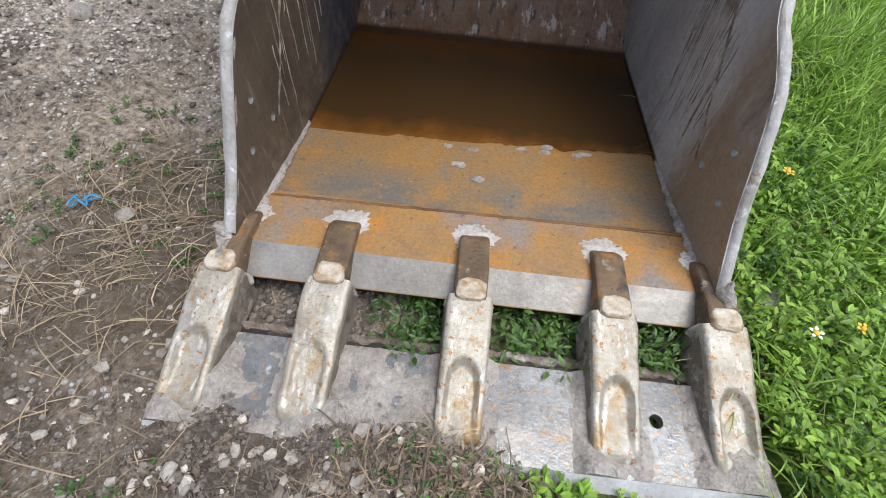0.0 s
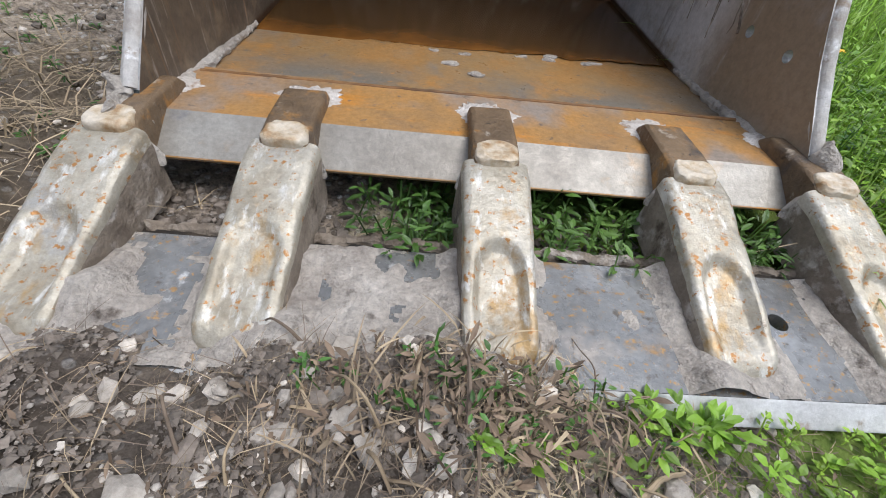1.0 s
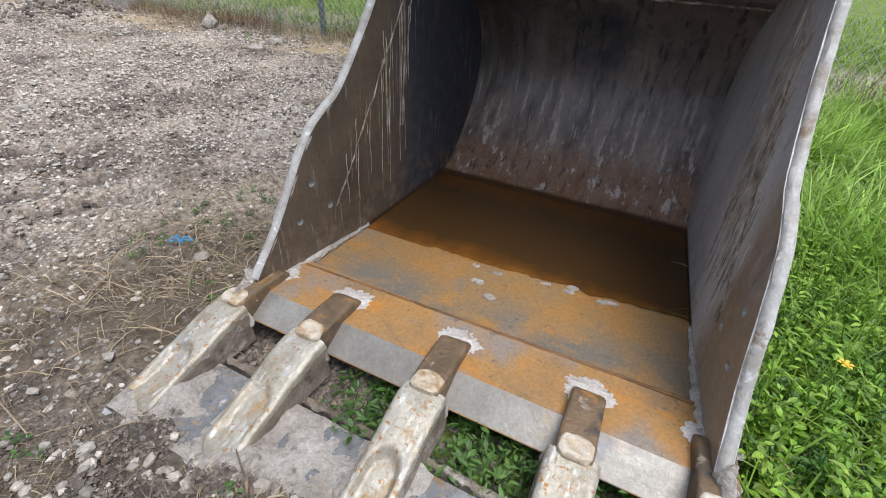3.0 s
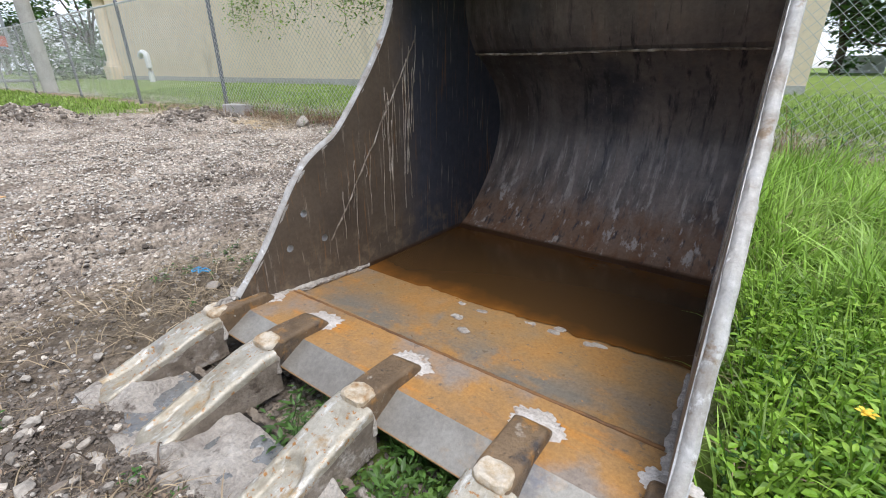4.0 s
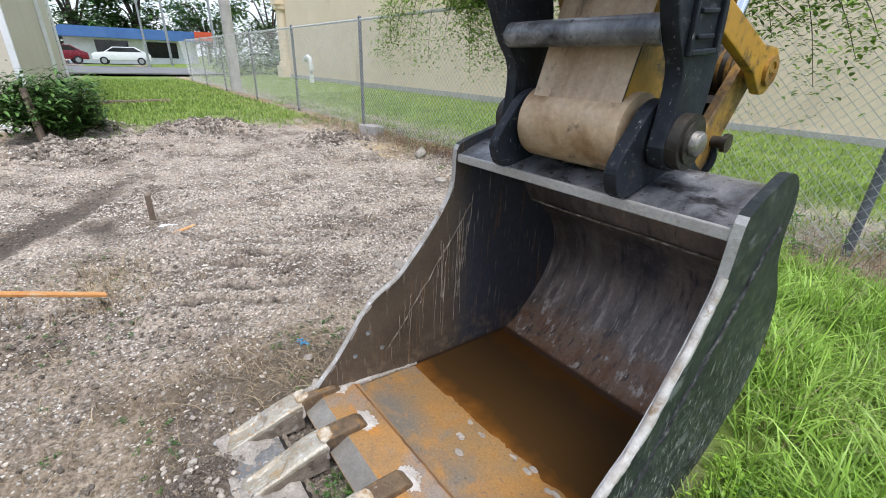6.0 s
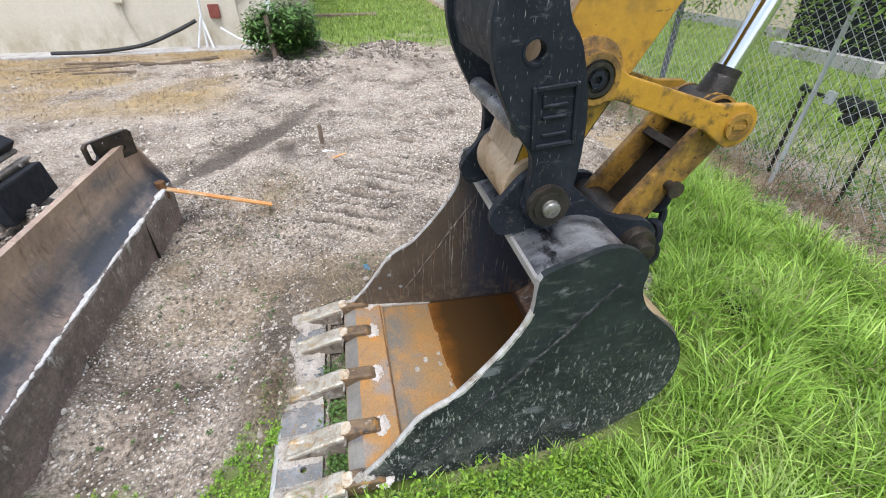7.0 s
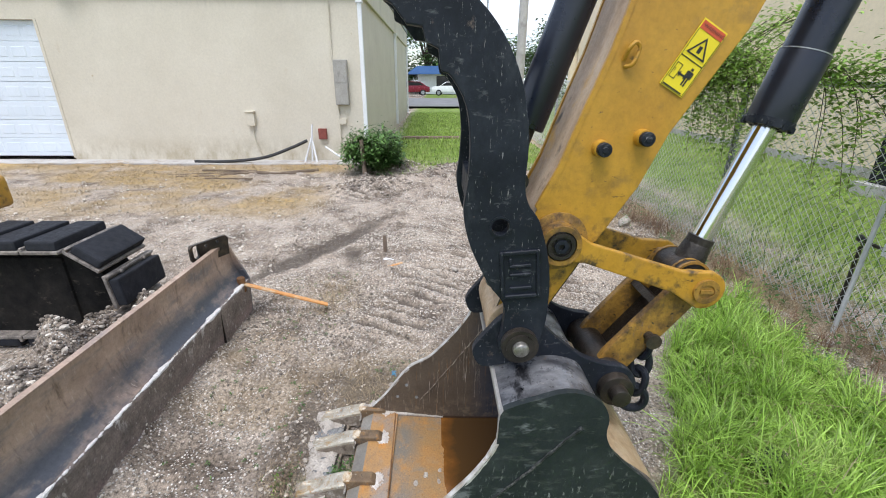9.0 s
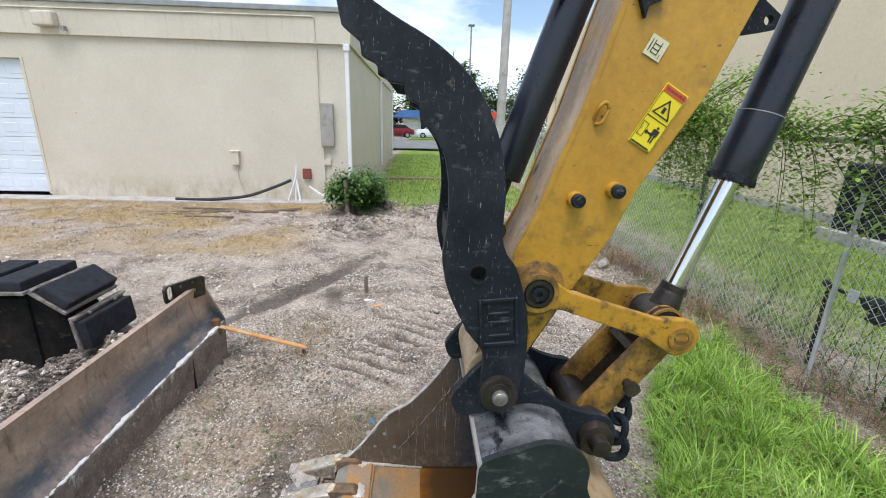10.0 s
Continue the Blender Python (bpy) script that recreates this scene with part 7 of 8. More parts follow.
def lawn_near(rnd):
    x, y = rnd.uniform(0.47, 2.4), rnd.uniform(-1.2, 1.1)
    if rnd.random() > turf(x, y) ** 1.5 or not clear_of_bucket(x, y) or (x < 0.9 and y < 0.4 and rnd.random() < 0.75) or rnd.random() < (x - 1.6) / 0.8 or rnd.random() < (-0.7 - y) / 0.5:
        return None
    return x, y, (0.35 + 0.55 * min(1, max(0, (y + 0.4) * 0.8)) + 0.15 * noise.noise((x * 3, y * 3, 0))) * min(1, max(0.2, (x - 0.46) * 2.4))


soup("grass", *tufts(4600, lawn, (0.14, 0.3), (0.0018, 0.0042), 1.25, 3), M_grass, "tall bright green grass behind the bucket", "grass")
soup("grass", *tufts(3000, lawn_near, (0.12, 0.3), (0.0016, 0.0038), 1.2, 4), M_grass, "bright green grass beside the bucket", "grass")


soup("dry_straw", *blades(2600, lawn, (0.12, 0.36), (0.0009, 0.002), 1.5, 13), M_straw, "pale dead stems in the grass", "straw")


def weed_right(rnd):
    x, y = 0.505 + abs(rnd.gauss(0, 0.5)), rnd.uniform(-1.15, 0.9)
    if rnd.random() > turf(x, y) or not clear_of_bucket(x, y):
        return None
    return x, y, rnd.uniform(0.7, 1.1)


def weed_front(rnd):
    x, y = rnd.uniform(0.0, 1.2), rnd.uniform(-1.15, -0.27)
    if rnd.random() > turf(x, y) * 0.9 or not clear_of_bucket(x, y) or (y > -0.36 and rnd.random() < (0.34 - x) / 0.2):
        return None
    return x, y, rnd.uniform(0.45, 0.75)


def weed_gap(rnd):
    x, y = rnd.uniform(-0.17, 0.42), rnd.uniform(-0.095, 0.02)
    if any(abs(x - t) < 0.05 for t in TOOTH_X) or (x < -0.08 and rnd.random() < 0.4):
        return None
    return x, y, rnd.uniform(0.55, 0.9)


soup("weeds", *weeds(3200, weed_right, (0.04, 0.14), (0.007, 0.023), seed=5), M_weed, "bright broadleaf weeds growing against the bucket", "weeds")
soup("weeds", *weeds(1700, weed_right, (0.05, 0.16), (0.008, 0.026), (6, 12), seed=15, slim=(0.3, 0.5)), M_weed_light, "yellow-green young weeds growing against the bucket", "weeds")
soup("weeds", *weeds(800, weed_right, (0.03, 0.12), (0.006, 0.018), (12, 20), seed=16), M_weed_dark, "fine dark-leaved weeds growing against the bucket", "weeds")
soup("grass", *tufts(700, weed_right, (0.07, 0.18), (0.001, 0.0026), 1.3, 17, 7), M_grass, "thin grass among the weeds", "grass")
soup("dry_straw", *blades(1300, weed_right, (0.05, 0.16), (0.0008, 0.002), 1.8, 18), M_straw, "dead stems among the weeds", "straw")
soup("weeds", *weeds(1500, weed_front, (0.025, 0.085), (0.011, 0.028), seed=6), M_weed, "low broadleaf weeds in front of the teeth", "weeds")
soup("weeds", *weeds(900, weed_front, (0.02, 0.07), (0.006, 0.018), (10, 20), seed=19), M_weed_light, "young weeds in front of the teeth", "weeds")
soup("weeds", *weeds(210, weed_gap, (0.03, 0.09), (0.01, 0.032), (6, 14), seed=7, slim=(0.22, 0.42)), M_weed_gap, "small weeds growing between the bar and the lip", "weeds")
soup("weeds", *weeds(60, lambda r: (r.uniform(-1.0, -0.5), r.uniform(0.0, 0.5), 0.5), (0.02, 0.06), (0.012, 0.025), seed=8), M_weed_dark, "sparse small weeds in the dirt", "weeds")
soup("weeds", *weeds(120, lambda r: (r.uniform(-2.6, 0.1), r.uniform(-0.95, -0.3), 0.5), (0.01, 0.05), (0.01, 0.025), seed=9), M_weed_dark, "sparse small weeds in the gravel", "weeds")


def flower(x, y, h, petals, white=False):
    t = thing("wild_flower", (x, y, height(x, y)), "small yellow wild flower among the weeds" if not white else "small white-petalled wild flower among the weeds", "flower", group="wild flowers")
    top = Vector((x + 0.01, y, height(x, y) + h))
    bm = bmesh.new()
    pipe(bm, spline([(x, y, height(x, y)), (x + 0.004, y, height(x, y) + h * 0.5), tuple(top)], 4), 0.0012, 5)
    part("stem", bm, M_weed, t)
    bm = bmesh.new()
    bmesh.ops.create_icosphere(bm, subdivisions=2, radius=0.0055, matrix=Matrix.Translation(top) @ Matrix.Diagonal((1, 1, 0.7, 1)))
    part("flower_head", bm, M_flower, t, smooth=True)
    for i in range(petals):
        a = 2 * math.pi * i / petals
        vs, fs = [], []
        leaf(vs, fs, top + Vector((math.cos(a) * 0.005, math.sin(a) * 0.005, 0)), Vector((math.cos(a), math.sin(a), 0.3)), UP, 0.0085, 0.0065)
        bm = bmesh.new()
        bv = [bm.verts.new(v) for v in vs]
        for f in fs:
            bm.faces.new([bv[i] for i in f])
        part("petal", bm, M_petal_white if white else M_flower, t)


for x, y, h, k, wh in ((0.66, 0.0, 0.13, 6, False), (0.57, -0.02, 0.13, 5, True), (0.62, 0.33, 0.16, 6, False), (0.85, 0.2, 0.15, 6, False)):
    flower(x, y, h, k, wh)


def back_lawn(rnd):
    x, y = rnd.uniform(-14, 6), 3.5 + abs(rnd.gauss(0, 2.2))
    if y > 8.1 or rnd.random() > turf(x, y):
        return None
    return x, y, 0.7 + 0.3 * rnd.random()


def lane_lawn(rnd):
    x, y = rnd.uniform(-26, -7.5), rnd.uniform(-1.1, 3.4)
    if rnd.random() > turf(x, y):
        return None
    return x, y, 1.0


soup("lawn", *blades(60000, back_lawn, (0.04, 0.16), (0.003, 0.007), 1.0, 11), M_grass_short, "rough mown grass behind the fence", "grass")
soup("lawn", *blades(16000, lane_lawn, (0.06, 0.14), (0.006, 0.012), 0.7, 12), M_grass_short, "patchy grass in the lane", "grass")


def straw_near(rnd):
    x, y = rnd.gauss(-0.72, 0.2), rnd.gauss(0.12, 0.2)
    return (x, y, 1.0) if clear_of_bucket(x, y) and x < -0.46 else None


def straw_front(rnd):
    x, y = rnd.gauss(-0.02, 0.26), rnd.gauss(-0.335, 0.06)
    return (x, y, 0.8) if y < -0.235 - 0.035 * (x > 0.08) else None


def straw_yard(rnd):
    x, y = rnd.uniform(-2.6, -0.4), rnd.uniform(-1.05, -0.25)
    n = noise.noise((x * 2.2, y * 2.2, 5.3)) + 0.5 * noise.noise((x * 6, y * 6, 2.3))
    return (x, y, 1.0) if rnd.random() < n * 2.5 else None


def straw_side(rnd):
    x, y = rnd.gauss(-0.8, 0.35), rnd.gauss(-0.15, 0.4)
    if not clear_of_bucket(x, y) or noise.noise((x * 4, y * 4, 6)) < -0.05:
        return None
    return x, y, 1.0


def straw_far(rnd):
    x, y = rnd.uniform(-9, -4.2), rnd.uniform(-9, -1.2)
    return (x, y, 1.0) if rnd.random() < strawy(x, y) else None


def straw_fence(rnd):
    x, y = rnd.uniform(-9, 3), rnd.gauss(3.35, 0.3)
    return (x, y, 1.0) if rnd.random() < 0.4 + strawy(x, y) and y > 2.7 else None


soup("dry_straw", *blades(2200, straw_side, (0.006, 0.04), (0.0006, 0.0016), 2.6, 26), M_straw, "matted dry grass and roots on the soil", "straw")
soup("fine_roots", *blades(3200, straw_front, (0.006, 0.035), (0.0003, 0.0008), 2.8, 28), M_wood, "dark root fibres in the heaped soil", "roots")
soup("fine_roots", *blades(2600, straw_side, (0.006, 0.03), (0.0006, 0.0014), 2.8, 29), M_wood, "dark root fibres on the soil", "roots")
soup("weeds", *weeds(11, lambda r: (r.uniform(-0.06, 0.12), r.uniform(-0.345, -0.28), 1.0), (0.015, 0.045), (0.007, 0.017), (4, 8), seed=30), M_weed, "small sprigs sprouting from the heaped soil", "weeds")
soup("dry_straw", *blades(2600, straw_yard, (0.012, 0.07), (0.0008, 0.002), 2.2, 31), M_straw, "dry yellow grass lying by the lath and the blade", "straw")
soup("dead_leaves", *weeds(130, straw_front, (0.004, 0.03), (0.006, 0.018), (1, 4), seed=27, slim=(0.2, 0.4)), M_deadleaf, "dead brown leaves in the heaped soil", "leaves")
soup("dry_straw", *blades(900, straw_near, (0.015, 0.1), (0.0008, 0.0018), 2.4, 21), M_straw, "dry flattened straw beside the bucket", "straw")
soup("dry_straw", *blades(2400, straw_front, (0.008, 0.045), (0.0002, 0.0006), 2.7, 22), M_straw, "dry roots and straw in the heaped soil", "straw")
soup("dry_straw", *blades(26000, straw_far, (0.05, 0.15), (0.002, 0.0045), 2.4, 23), M_straw, "dry yellow grass in front of the building", "straw")
soup("dry_straw", *blades(9000, straw_fence, (0.03, 0.18), (0.0015, 0.0032), 1.5, 24), M_straw, "dead grass along the fence foot", "straw")
def straw_lath(rnd):
    x, y = rnd.gauss(-1.9, 0.2), rnd.gauss(-0.5, 0.16)
    return x, y, rnd.uniform(0.4, 1.0)


def dead_strip(rnd):
    x, y = rnd.uniform(-6.5, 2.5), 3.42 - abs(rnd.gauss(0, 0.2))
    return (x, y, 0.4 + 0.6 * rnd.random()) if noise.noise((x * 1.7, y * 2, 5)) > -0.15 else None


soup("dry_straw", *tufts(120, straw_lath, (0.04, 0.14), (0.0009, 0.002), 1.6, 33, 9), M_straw, "dry grass tuft round the end of the lath", "straw")
soup("dead_weeds", *weeds(420, dead_strip, (0.08, 0.42), (0.012, 0.035), (8, 20), seed=34), M_deadweed, "red-brown dead weeds along the fence foot", "weeds")
soup("dead_weeds", *tufts(420, dead_strip, (0.1, 0.4), (0.001, 0.0022), 0.9, 35, 7), M_deadweed, "red-brown dead stalks along the fence foot", "weeds")
soup("weeds", *weeds(380, straw_fence, (0.05, 0.4), (0.015, 0.045), (8, 18), seed=25), M_weed_dark, "scrubby weeds along the fence foot", "weeds")


def litter_heap(rnd):
    x, y = rnd.gauss(-0.02, 0.075), rnd.gauss(-0.295, 0.035)
    return (x, y, rnd.uniform(0.5, 1.0)) if y < -0.245 - 0.02 * (x > 0.06) else None


def sprig_front(rnd):
    x, y = rnd.gauss(0.178, 0.02), rnd.gauss(-0.295, 0.01)
    return x, y, 1.0


soup("dead_weeds", *tufts(60, litter_heap, (0.012, 0.045), (0.0007, 0.0018), 2.4, 36, 9), M_straw, "torn-out dry grass lying on the heaped soil", "weeds")
soup("dead_weeds", *weeds(120, litter_heap, (0.01, 0.05), (0.008, 0.024), (3, 7), seed=37, slim=(0.15, 0.35)), M_deadleaf, "withered brown weeds lying on the heaped soil", "weeds")
soup("weeds", *weeds(46, litter_heap, (0.012, 0.05), (0.006, 0.016), (3, 7), seed=38, slim=(0.25, 0.45)), M_weed_dark, "wilted green sprigs on the heaped soil", "weeds")
soup("weeds", *weeds(14, sprig_front, (0.02, 0.045), (0.012, 0.026), (5, 9), seed=39, slim=(0.28, 0.42)), M_weed, "leafy green sprig growing before the bar edge", "weeds")
bm = bmesh.new()
STALK = [(0.085, -0.372), (0.1, -0.358), (0.115, -0.347), (0.132, -0.34), (0.155, -0.333)]
pipe(bm, spline([Vector((x, y, height(x, y) + 0.012 + 0.008 * math.sin(k * 0.8))) for k, (x, y) in enumerate(STALK)], 6), 0.0035, 8, 0.5)
jitter(bm, 0.0012, 90)
solo("dead_stalk", bm, M_straw, "thick pale dead stalk lying on the soil", "stalk", smooth=True)
rnd = random.Random(31)
for i in range(44):
    x, y = (rnd.uniform(-0.3, 0.3), rnd.uniform(-0.39, -0.3)) if i < 16 else (rnd.gauss(-0.05, 0.1), rnd.gauss(-0.315, 0.035))
    z = height(x, y)
    a = rnd.uniform(0, 6.28)
    L = rnd.uniform(0.03, 0.09)
    d = Vector((math.cos(a), math.sin(a), 0))
    p = Vector((x, y, z))
    bm = bmesh.new()
    pipe(bm, spline([p, p + d * L * 0.3 + UP * L * rnd.uniform(0.2, 0.5), p + d * L * 0.7 + UP * L * rnd.uniform(0.1, 0.6), p + d * L], 5), rnd.uniform(0.0008, 0.0026), 5, 0.4)
    solo("root", bm, M_wood if i % 3 else M_straw, "thin dry root curling out of the soil", "root", group="loose roots")


# ---- gravel ----
ICO = bmesh.new()
bmesh.ops.create_icosphere(ICO, subdivisions=1, radius=1)
ICO_V, ICO_F = [v.co.copy() for v in ICO.verts], [[v.index for v in f.verts] for f in ICO.faces]
ICO.free()


OCT_V = [Vector(v) for v in ((1, 0, 0), (0, 1, 0), (-1, 0, 0), (0, -1, 0), (0, 0, 1), (0, 0, -1))]
OCT_F = [(0, 1, 4), (1, 2, 4), (2, 3, 4), (3, 0, 4), (1, 0, 5), (2, 1, 5), (3, 2, 5), (0, 3, 5)]


def pebbles(n, where, size, seed, shape=None, power=4):
    base_v, base_f = shape or (ICO_V, ICO_F)
    rnd = random.Random(seed)
    verts, faces = [], []
    for _ in range(n):
        got = where(rnd)
        if got is None:
            continue
        x, y, s = got
        r = size[0] + (size[1] - size[0]) * rnd.random() ** power
        r *= s
        z = height(x, y) + r * rnd.uniform(0.0, 0.5)
        a, sx, sy, sz = rnd.uniform(0, 6.28), rnd.uniform(0.75, 1.25), rnd.uniform(0.65, 1.1), rnd.uniform(0.55, 0.9)
        ca, sa = math.cos(a), math.sin(a)
        k = len(verts)
        for v in base_v:
            j = 1 + rnd.uniform(-0.24, 0.24)
            px, py, pz = v.x * sx * r * j, v.y * sy * r * j, v.z * sz * r * j
            verts.append((x + px * ca - py * sa, y + px * sa + py * ca, z + pz))
        faces += [[k + i for i in f] for f in base_f]
    return verts, faces


def gravel_core(rnd):
    x, y = rnd.uniform(-2.2, 0.7), rnd.uniform(-1.15, 2.2)
    if not clear_of_bucket(x, y) or rnd.random() < turf(x, y) or rnd.random() > 0.42 + 0.7 * noise.noise((x * 2.3, y * 2.3, 4)) + 0.6 * noise.noise((x * 7, y * 7, 8)):
        return None
    return x, y, 1.0


def gravel_front(rnd):
    x, y = rnd.gauss(-0.17, 0.28), rnd.gauss(-0.315, 0.055)
    return (x, y, 1.0) if y < -0.225 - 0.045 * (x > 0.08) and x < 0.3 else None


def gravel_wide(rnd):
    x, y = -1.0 - abs(rnd.gauss(0, 2.9)), rnd.uniform(-1.5, 3.3)
    if x < -9:
        return None
    k, wave = rut(x, y)
    keep = 0.16 + 0.8 * noise.noise((x * 1.5, y * 1.5, 4)) + 0.7 * noise.noise((x * 5, y * 5, 8)) - 0.6 * damp_shaded(x, y)
    keep = (keep * (1 - k) + k * (0.03 + 1.1 * max(0, wave - 0.1))) * (1 - 0.85 * damp_shaded(x, y))
    return (x, y, 0.62 + 0.38 * min(1, max(0, (-x - 1.2) / 2.2))) if rnd.random() < keep * 1.2 else None


def soil_wide(rnd):
    x, y = -1.2 - abs(rnd.gauss(0, 2.6)), rnd.uniform(-1.4, 3.3)
    if x < -9:
        return None
    k, wave = rut(x, y)
    keep = 0.1 + 0.7 * noise.noise((x * 1.2, y * 1.2, 14)) + 0.5 * noise.noise((x * 6, y * 6, 18))
    # dark clods gathered in the tread troughs stand in for shade there
    keep = keep * (1 - k) + k * 1.0 * max(0, -wave - 0.35)
    return (x, y, 1.0) if rnd.random() < keep else None


def gravel_rear(rnd):
    x, y = rnd.uniform(-8.5, 1.0), rnd.uniform(-7, -1.3)
    return (x, y, 1.0) if rnd.random() > strawy(x, y) and rnd.random() < 0.6 else None


def gravel_heap(rnd):
    cx, cy, r = rnd.choice(((-7.4, 1.0, 0.6), (-6.3, -0.75, 0.5), (-5.6, 2.4, 0.5), (-8.3, -0.5, 0.5)))
    return rnd.gauss(cx, r * 0.6), rnd.gauss(cy, r * 0.6), 1.0


def gap_soil(rnd):
    return rnd.uniform(-0.43, 0.42), rnd.uniform(-0.1, 0.03), 1.0


def bar_crumbs(rnd):
    x, y = rnd.gauss(-0.13, 0.07), rnd.uniform(-0.26, -0.15)
    return (x, y, 0.6) if abs(x) > 0.05 and abs(x + 0.252) > 0.05 else None


soup("gravel", *pebbles(23000, gravel_core, (0.0013, 0.0105), 41, None, 4), M_stone, "crushed shell and stones strewn on the dirt", "gravel")
soup("soil_clods", *pebbles(24000, gravel_core, (0.0015, 0.011), 46, None, 5), M_soil, "dark crumbly soil clods on the dirt", "soil")
soup("gravel", *pebbles(700, gravel_front, (0.0015, 0.012), 42, None, 5), M_stone, "stones in the heaped soil", "gravel")
soup("soil_clods", *pebbles(20000, gravel_front, (0.0008, 0.006), 47, (OCT_V, OCT_F), 5), M_soil, "dark soil crumbs heaped against the bar", "soil")
soup("soil_clods", *pebbles(1500, gap_soil, (0.002, 0.009), 48), M_soil, "dark soil crumbs between the bar and the lip", "soil")
soup("gravel", *pebbles(105000, gravel_wide, (0.004, 0.017), 43, (OCT_V, OCT_F), 2.3), M_stone, "crushed shell strewn over the yard", "gravel")
soup("soil_clods", *pebbles(64000, soil_wide, (0.004, 0.018), 49, (OCT_V, OCT_F)), M_soil, "dark soil clods strewn over the yard", "soil")
soup("gravel", *pebbles(5000, gravel_rear, (0.008, 0.03), 44), M_stone, "crushed shell strewn over the yard", "gravel")
soup("soil_clods", *pebbles(6500, lambda r: (r.gauss(*r.choice(((-0.85, 0.3), (-0.1, 0.3), (-1.4, 0.16)))), r.gauss(-1.64, 0.19), 1.0), (0.003, 0.018), 52, None, 3), M_soil, "dark soil clods heaped behind the blade", "soil")
soup("gravel", *pebbles(900, lambda r: (r.gauss(-0.6, 0.6), r.gauss(-1.62, 0.2), 1.0), (0.004, 0.02), 53, None, 3), M_stone, "pale stones in the heap behind the blade", "gravel")
soup("soil_clods", *pebbles(3600, gravel_heap, (0.008, 0.04), 54), M_soil, "grey clods and broken roots in the heaps", "soil")
soup("gravel", *pebbles(1500, gravel_heap, (0.008, 0.03), 45), M_stone, "heaps of broken stone", "gravel")


# ---- shrubs, vines, trees ----
def crown(n, inside_pt, size, seed, flat_leaf=0.5):
    rnd = random.Random(seed)
    verts, faces = [], []
    for _ in range(n):
        p = inside_pt(rnd)
        a = rnd.uniform(0, 6.28)
        leaf(verts, faces, p, Vector((math.cos(a), math.sin(a), rnd.uniform(-0.6, 0.6))), UP, rnd.uniform(*size), rnd.uniform(*size) * flat_leaf)
    bm = bmesh.new()
    bv = [bm.verts.new(v) for v in verts]
    for f in faces:
        bm.faces.new([bv[i] for i in f])
    return bm


sh = thing("shrub", (-7.8, -0.9, 0), "dense dark green shrub at the building corner", "shrub")
cl = [(-7.8 + random.uniform(-0.45, 0.45), -0.9 + random.uniform(-0.5, 0.5), random.uniform(0.1, 0.72)) for _ in range(60)]
part("crown", crown(6500, lambda r: Vector(r.choice(cl)) + Vector((r.gauss(0, 0.1), r.gauss(0, 0.1), r.gauss(0, 0.09))), (0.07, 0.16), 51, 0.3), M_leaf, sh)
bm = bmesh.new()
for i in range(9):
    a = i * 0.7
    rod(bm, (-7.8, -0.9, -0.1), (-7.8 + 0.4 * math.cos(a), -0.9 + 0.45 * math.sin(a), 0.6), 0.015, 0.006, seg=6)
part("stem", bm, M_bark, sh)

vine = thing("climbing_vine", (-2.4, FY, 0), "light green vine sprawling over the fence top", "vine")
bm = bmesh.new()
runs = []
rnd = random.Random(61)
for i in range(44):
    x0 = rnd.uniform(-4.4, 0.6)
    L = rnd.uniform(0.4, 1.3)
    pts = spline([(x0, FY - 0.05, 1.72 + rnd.uniform(0, 0.1)), (x0 + L * 0.4, FY - 0.1 - rnd.uniform(0, 0.15), 1.86 + rnd.uniform(0, 0.22)), (x0 + L * 0.8, FY - 0.2, 1.72 + rnd.uniform(-0.15, 0.15)), (x0 + L, FY - 0.22, 1.5 - rnd.uniform(0, 0.55))], 5)
    runs += pts
    pipe(bm, pts, 0.005, 5, 0.4)
part("stem", bm, M_bark, vine)
part("leaves", crown(16000, lambda r: r.choice(runs) + Vector((r.gauss(0, 0.08), r.gauss(0, 0.07), r.gauss(0, 0.07))), (0.03, 0.07), 62, 0.5), M_vine, vine)
br = thing("overhanging_branch", (-4.4, 3.3, 0), "leafy branch hanging over the fence", "branch")
bm = bmesh.new()
runs2 = []
for i in range(16):
    x0 = rnd.uniform(-6.0, -3.0)
    pts = spline([(x0 + 0.5, 3.75, 2.35), (x0 + 0.2, 3.5, 2.05 + rnd.uniform(-0.1, 0.2)), (x0, 3.4, 1.75 + rnd.uniform(-0.15, 0.15)), (x0 - rnd.uniform(0, 0.2), 3.38, 1.5 - rnd.uniform(0, 0.42))], 5)
    runs2 += pts
    pipe(bm, pts, 0.006, 5, 0.3)
part("twigs", bm, M_bark, br)
part("leaves", crown(6500, lambda r: r.choice(runs2) + Vector((r.gauss(0, 0.1), r.gauss(0, 0.1), r.gauss(0, 0.08))), (0.03, 0.075), 63, 0.45), M_vine, br)
wispy = thing("wispy_shrub", (-1.9, 3.75, 0), "thin feathery weed growing through the fence", "shrub")
runs3 = []
bm = bmesh.new()
for i in range(30):
    x0 = rnd.uniform(-2.6, -0.7)
    pts = spline([(x0, 3.62, 0.05), (x0 + rnd.uniform(-0.1, 0.3), 3.6, 0.5), (x0 + rnd.uniform(-0.2, 0.6), 3.55, rnd.uniform(0.8, 1.35))], 6)
    runs3 += pts[4:]
    pipe(bm, pts, 0.003, 5, 0.4)
part("stem", bm, M_weed_dark, wispy)
part("leaves", crown(1700, lambda r: r.choice(runs3) + Vector((r.gauss(0, 0.05), r.gauss(0, 0.05), r.gauss(0, 0.05))), (0.02, 0.05), 64, 0.3), M_vine, wispy)


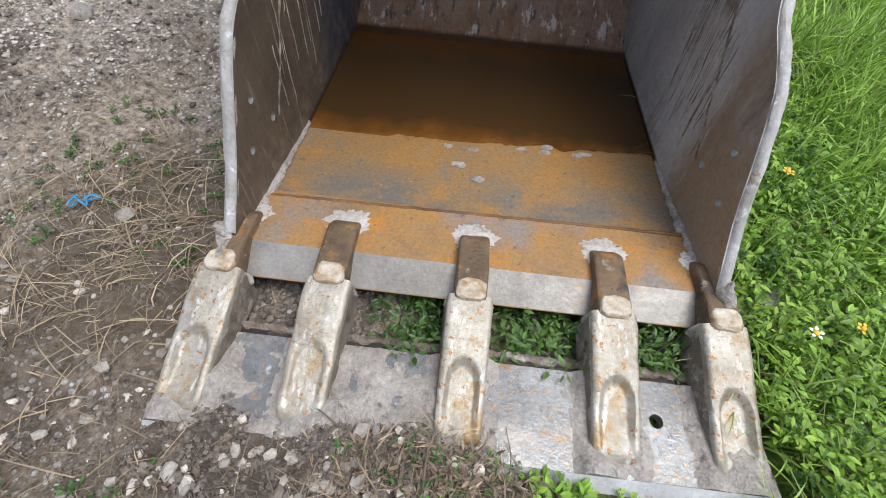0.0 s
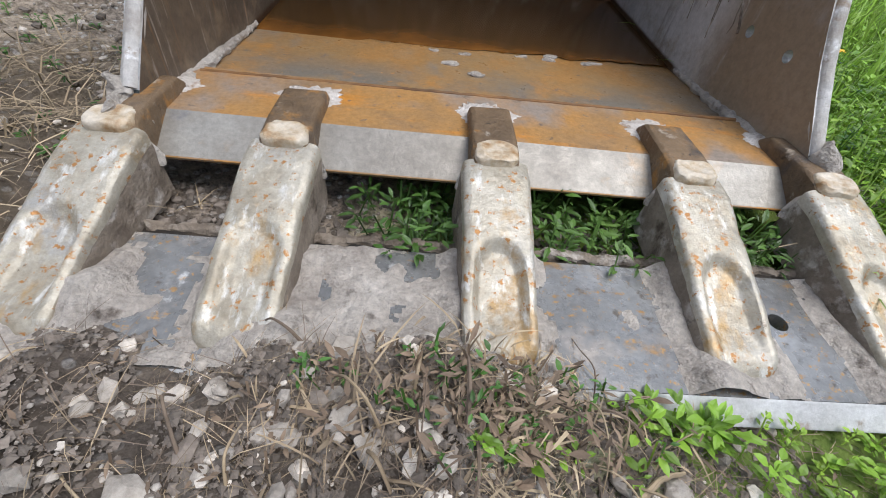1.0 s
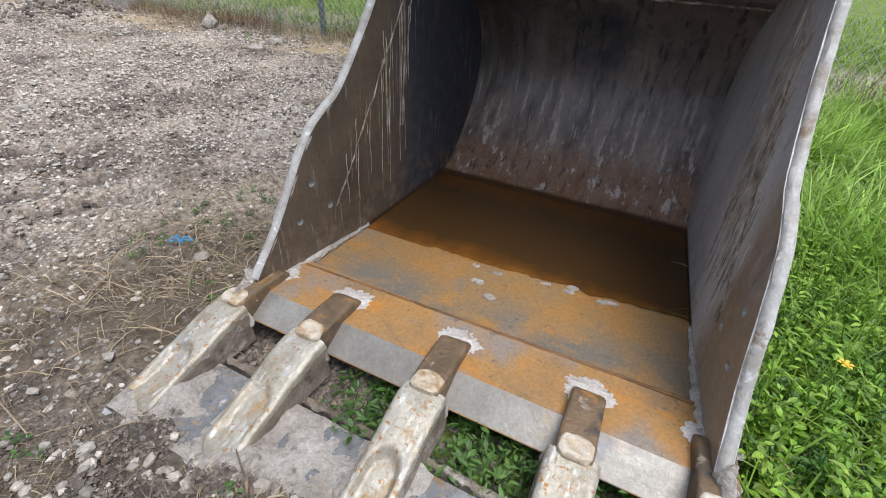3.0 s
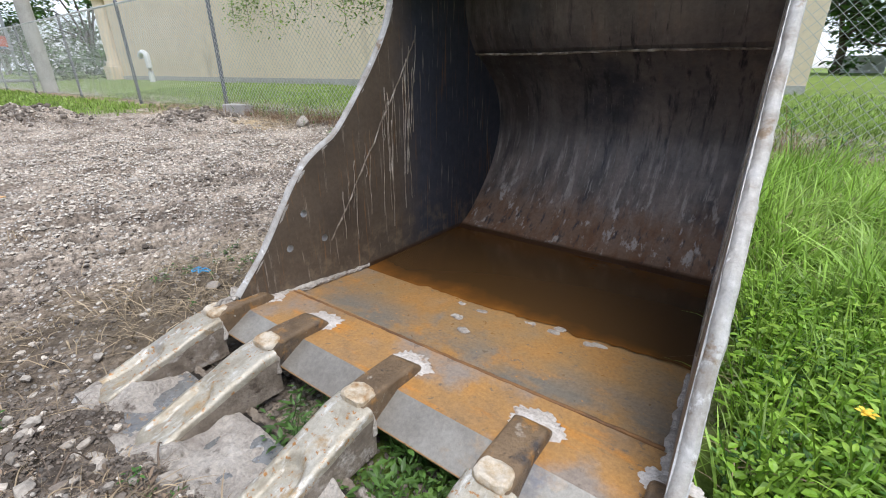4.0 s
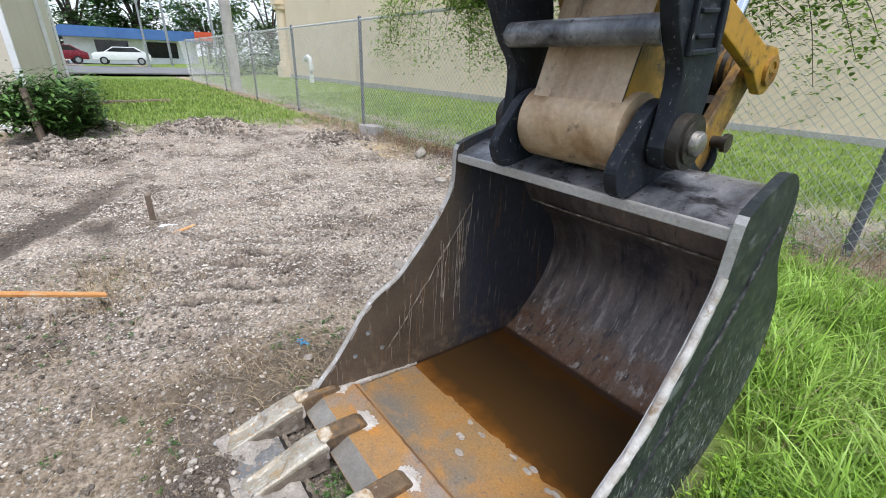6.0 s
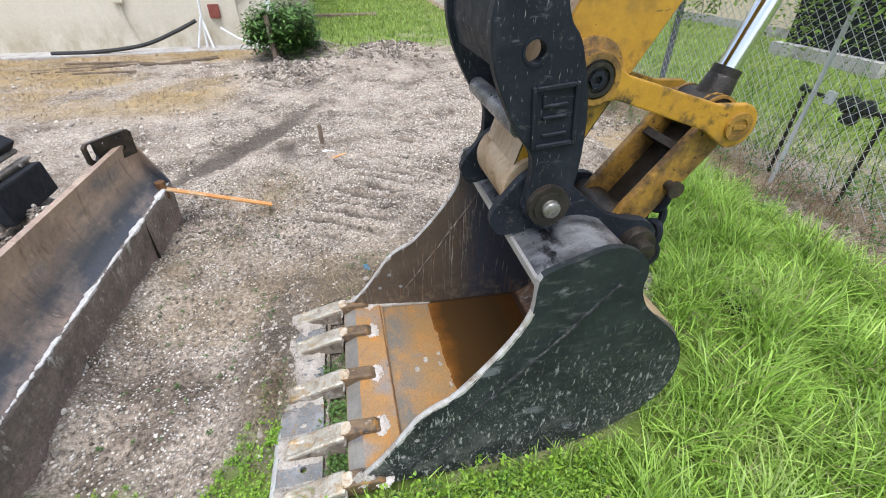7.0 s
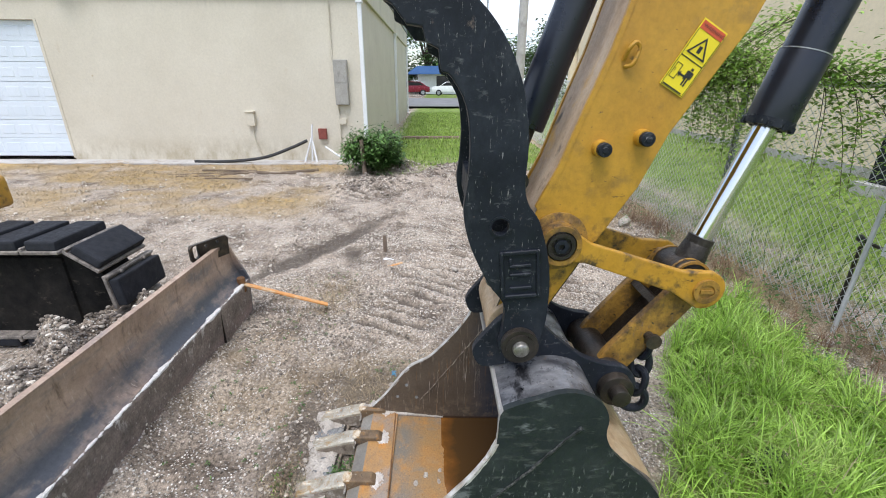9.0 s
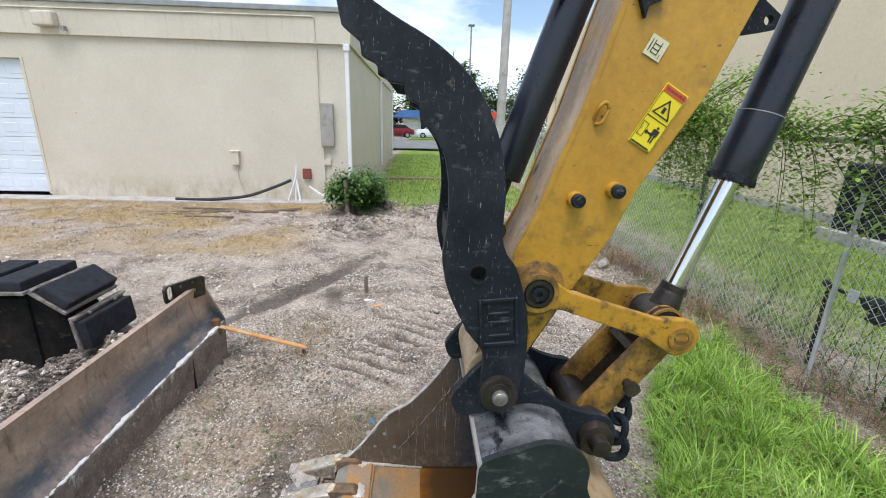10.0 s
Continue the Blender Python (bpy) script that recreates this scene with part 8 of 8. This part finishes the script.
def tree(x, y, h, r, seed, label, n=2600):
    rnd = random.Random(seed)
    t = thing("tree", (x, y, 0), label, "tree")
    bm = bmesh.new()
    pipe(bm, spline([(x, y, -0.3), (x + 0.1, y, h * 0.3), (x, y + 0.1, h * 0.6)], 4), h * 0.035, 8, 0.5)
    tips = []
    for i in range(13):
        a = i * 2.4
        e = Vector((x + math.cos(a) * r * rnd.uniform(0.4, 0.8), y + math.sin(a) * r * rnd.uniform(0.4, 0.8), h * rnd.uniform(0.22, 0.94)))
        pipe(bm, spline([(x, y, h * rnd.uniform(0.15, 0.5)), ((x + e.x) / 2, (y + e.y) / 2, e.z - h * 0.06), tuple(e)], 4), h * 0.014, 6, 0.35)
        tips.append(e)
    part("trunk", bm, M_bark, t)
    clumps = [e + Vector((rnd.gauss(0, r * 0.22), rnd.gauss(0, r * 0.22), rnd.gauss(0, h * 0.08))) for e in tips for _ in range(5)]
    s = 0.06 * h
    part("crown", crown(n, lambda q: q.choice(clumps) + Vector((q.gauss(0, r * 0.11), q.gauss(0, r * 0.11), q.gauss(0, r * 0.09))), (s * 0.6, s * 1.3), seed, 0.6), M_leaf, t)


for k, (x, y, h, r) in enumerate(((-68, -7, 11, 5), (-75, -1, 12, 6), (-60, -9, 9, 4), (-70, 13, 9, 5), (-72, 22, 10, 6), (-66, 30, 9, 5), (-60, 40, 10, 6), (-40, 26, 5.5, 3.2), (-46, 30, 6, 3.5), (-78, 6, 12, 5), (-55, 55, 11, 6),
                                  (5.5, 30, 7.5, 4), (9, 34, 8, 4.5), (13, 30, 7, 4), (17, 36, 9, 5), (3.0, 38, 8, 4), (22, 28, 8, 5), (-34, 19, 4, 2.4), (-37, 15.5, 3.6, 2.2))):
    tree(x, y, h, r, 70 + k, "broad green tree beyond the yard", 3600)
hedge = thing("hedge", (-30, 9, 0), "dark clipped hedge beyond the fence", "hedge")
hc = [(rnd.uniform(-31, -28), rnd.uniform(5.5, 13), rnd.uniform(0.1, 1.5)) for _ in range(160)]
part("crown", crown(4200, lambda r: Vector(r.choice(hc)) + Vector((r.gauss(0, 0.3), r.gauss(0, 0.3), r.gauss(0, 0.16))), (0.15, 0.3), 95, 0.5), M_leaf, hedge)
bm = bmesh.new()
box(bm, (3.4, 40, 0.2), (5.6, 43, 1.3))
solo("far_house", bm, M_white, "low white house far behind the trees", "building")
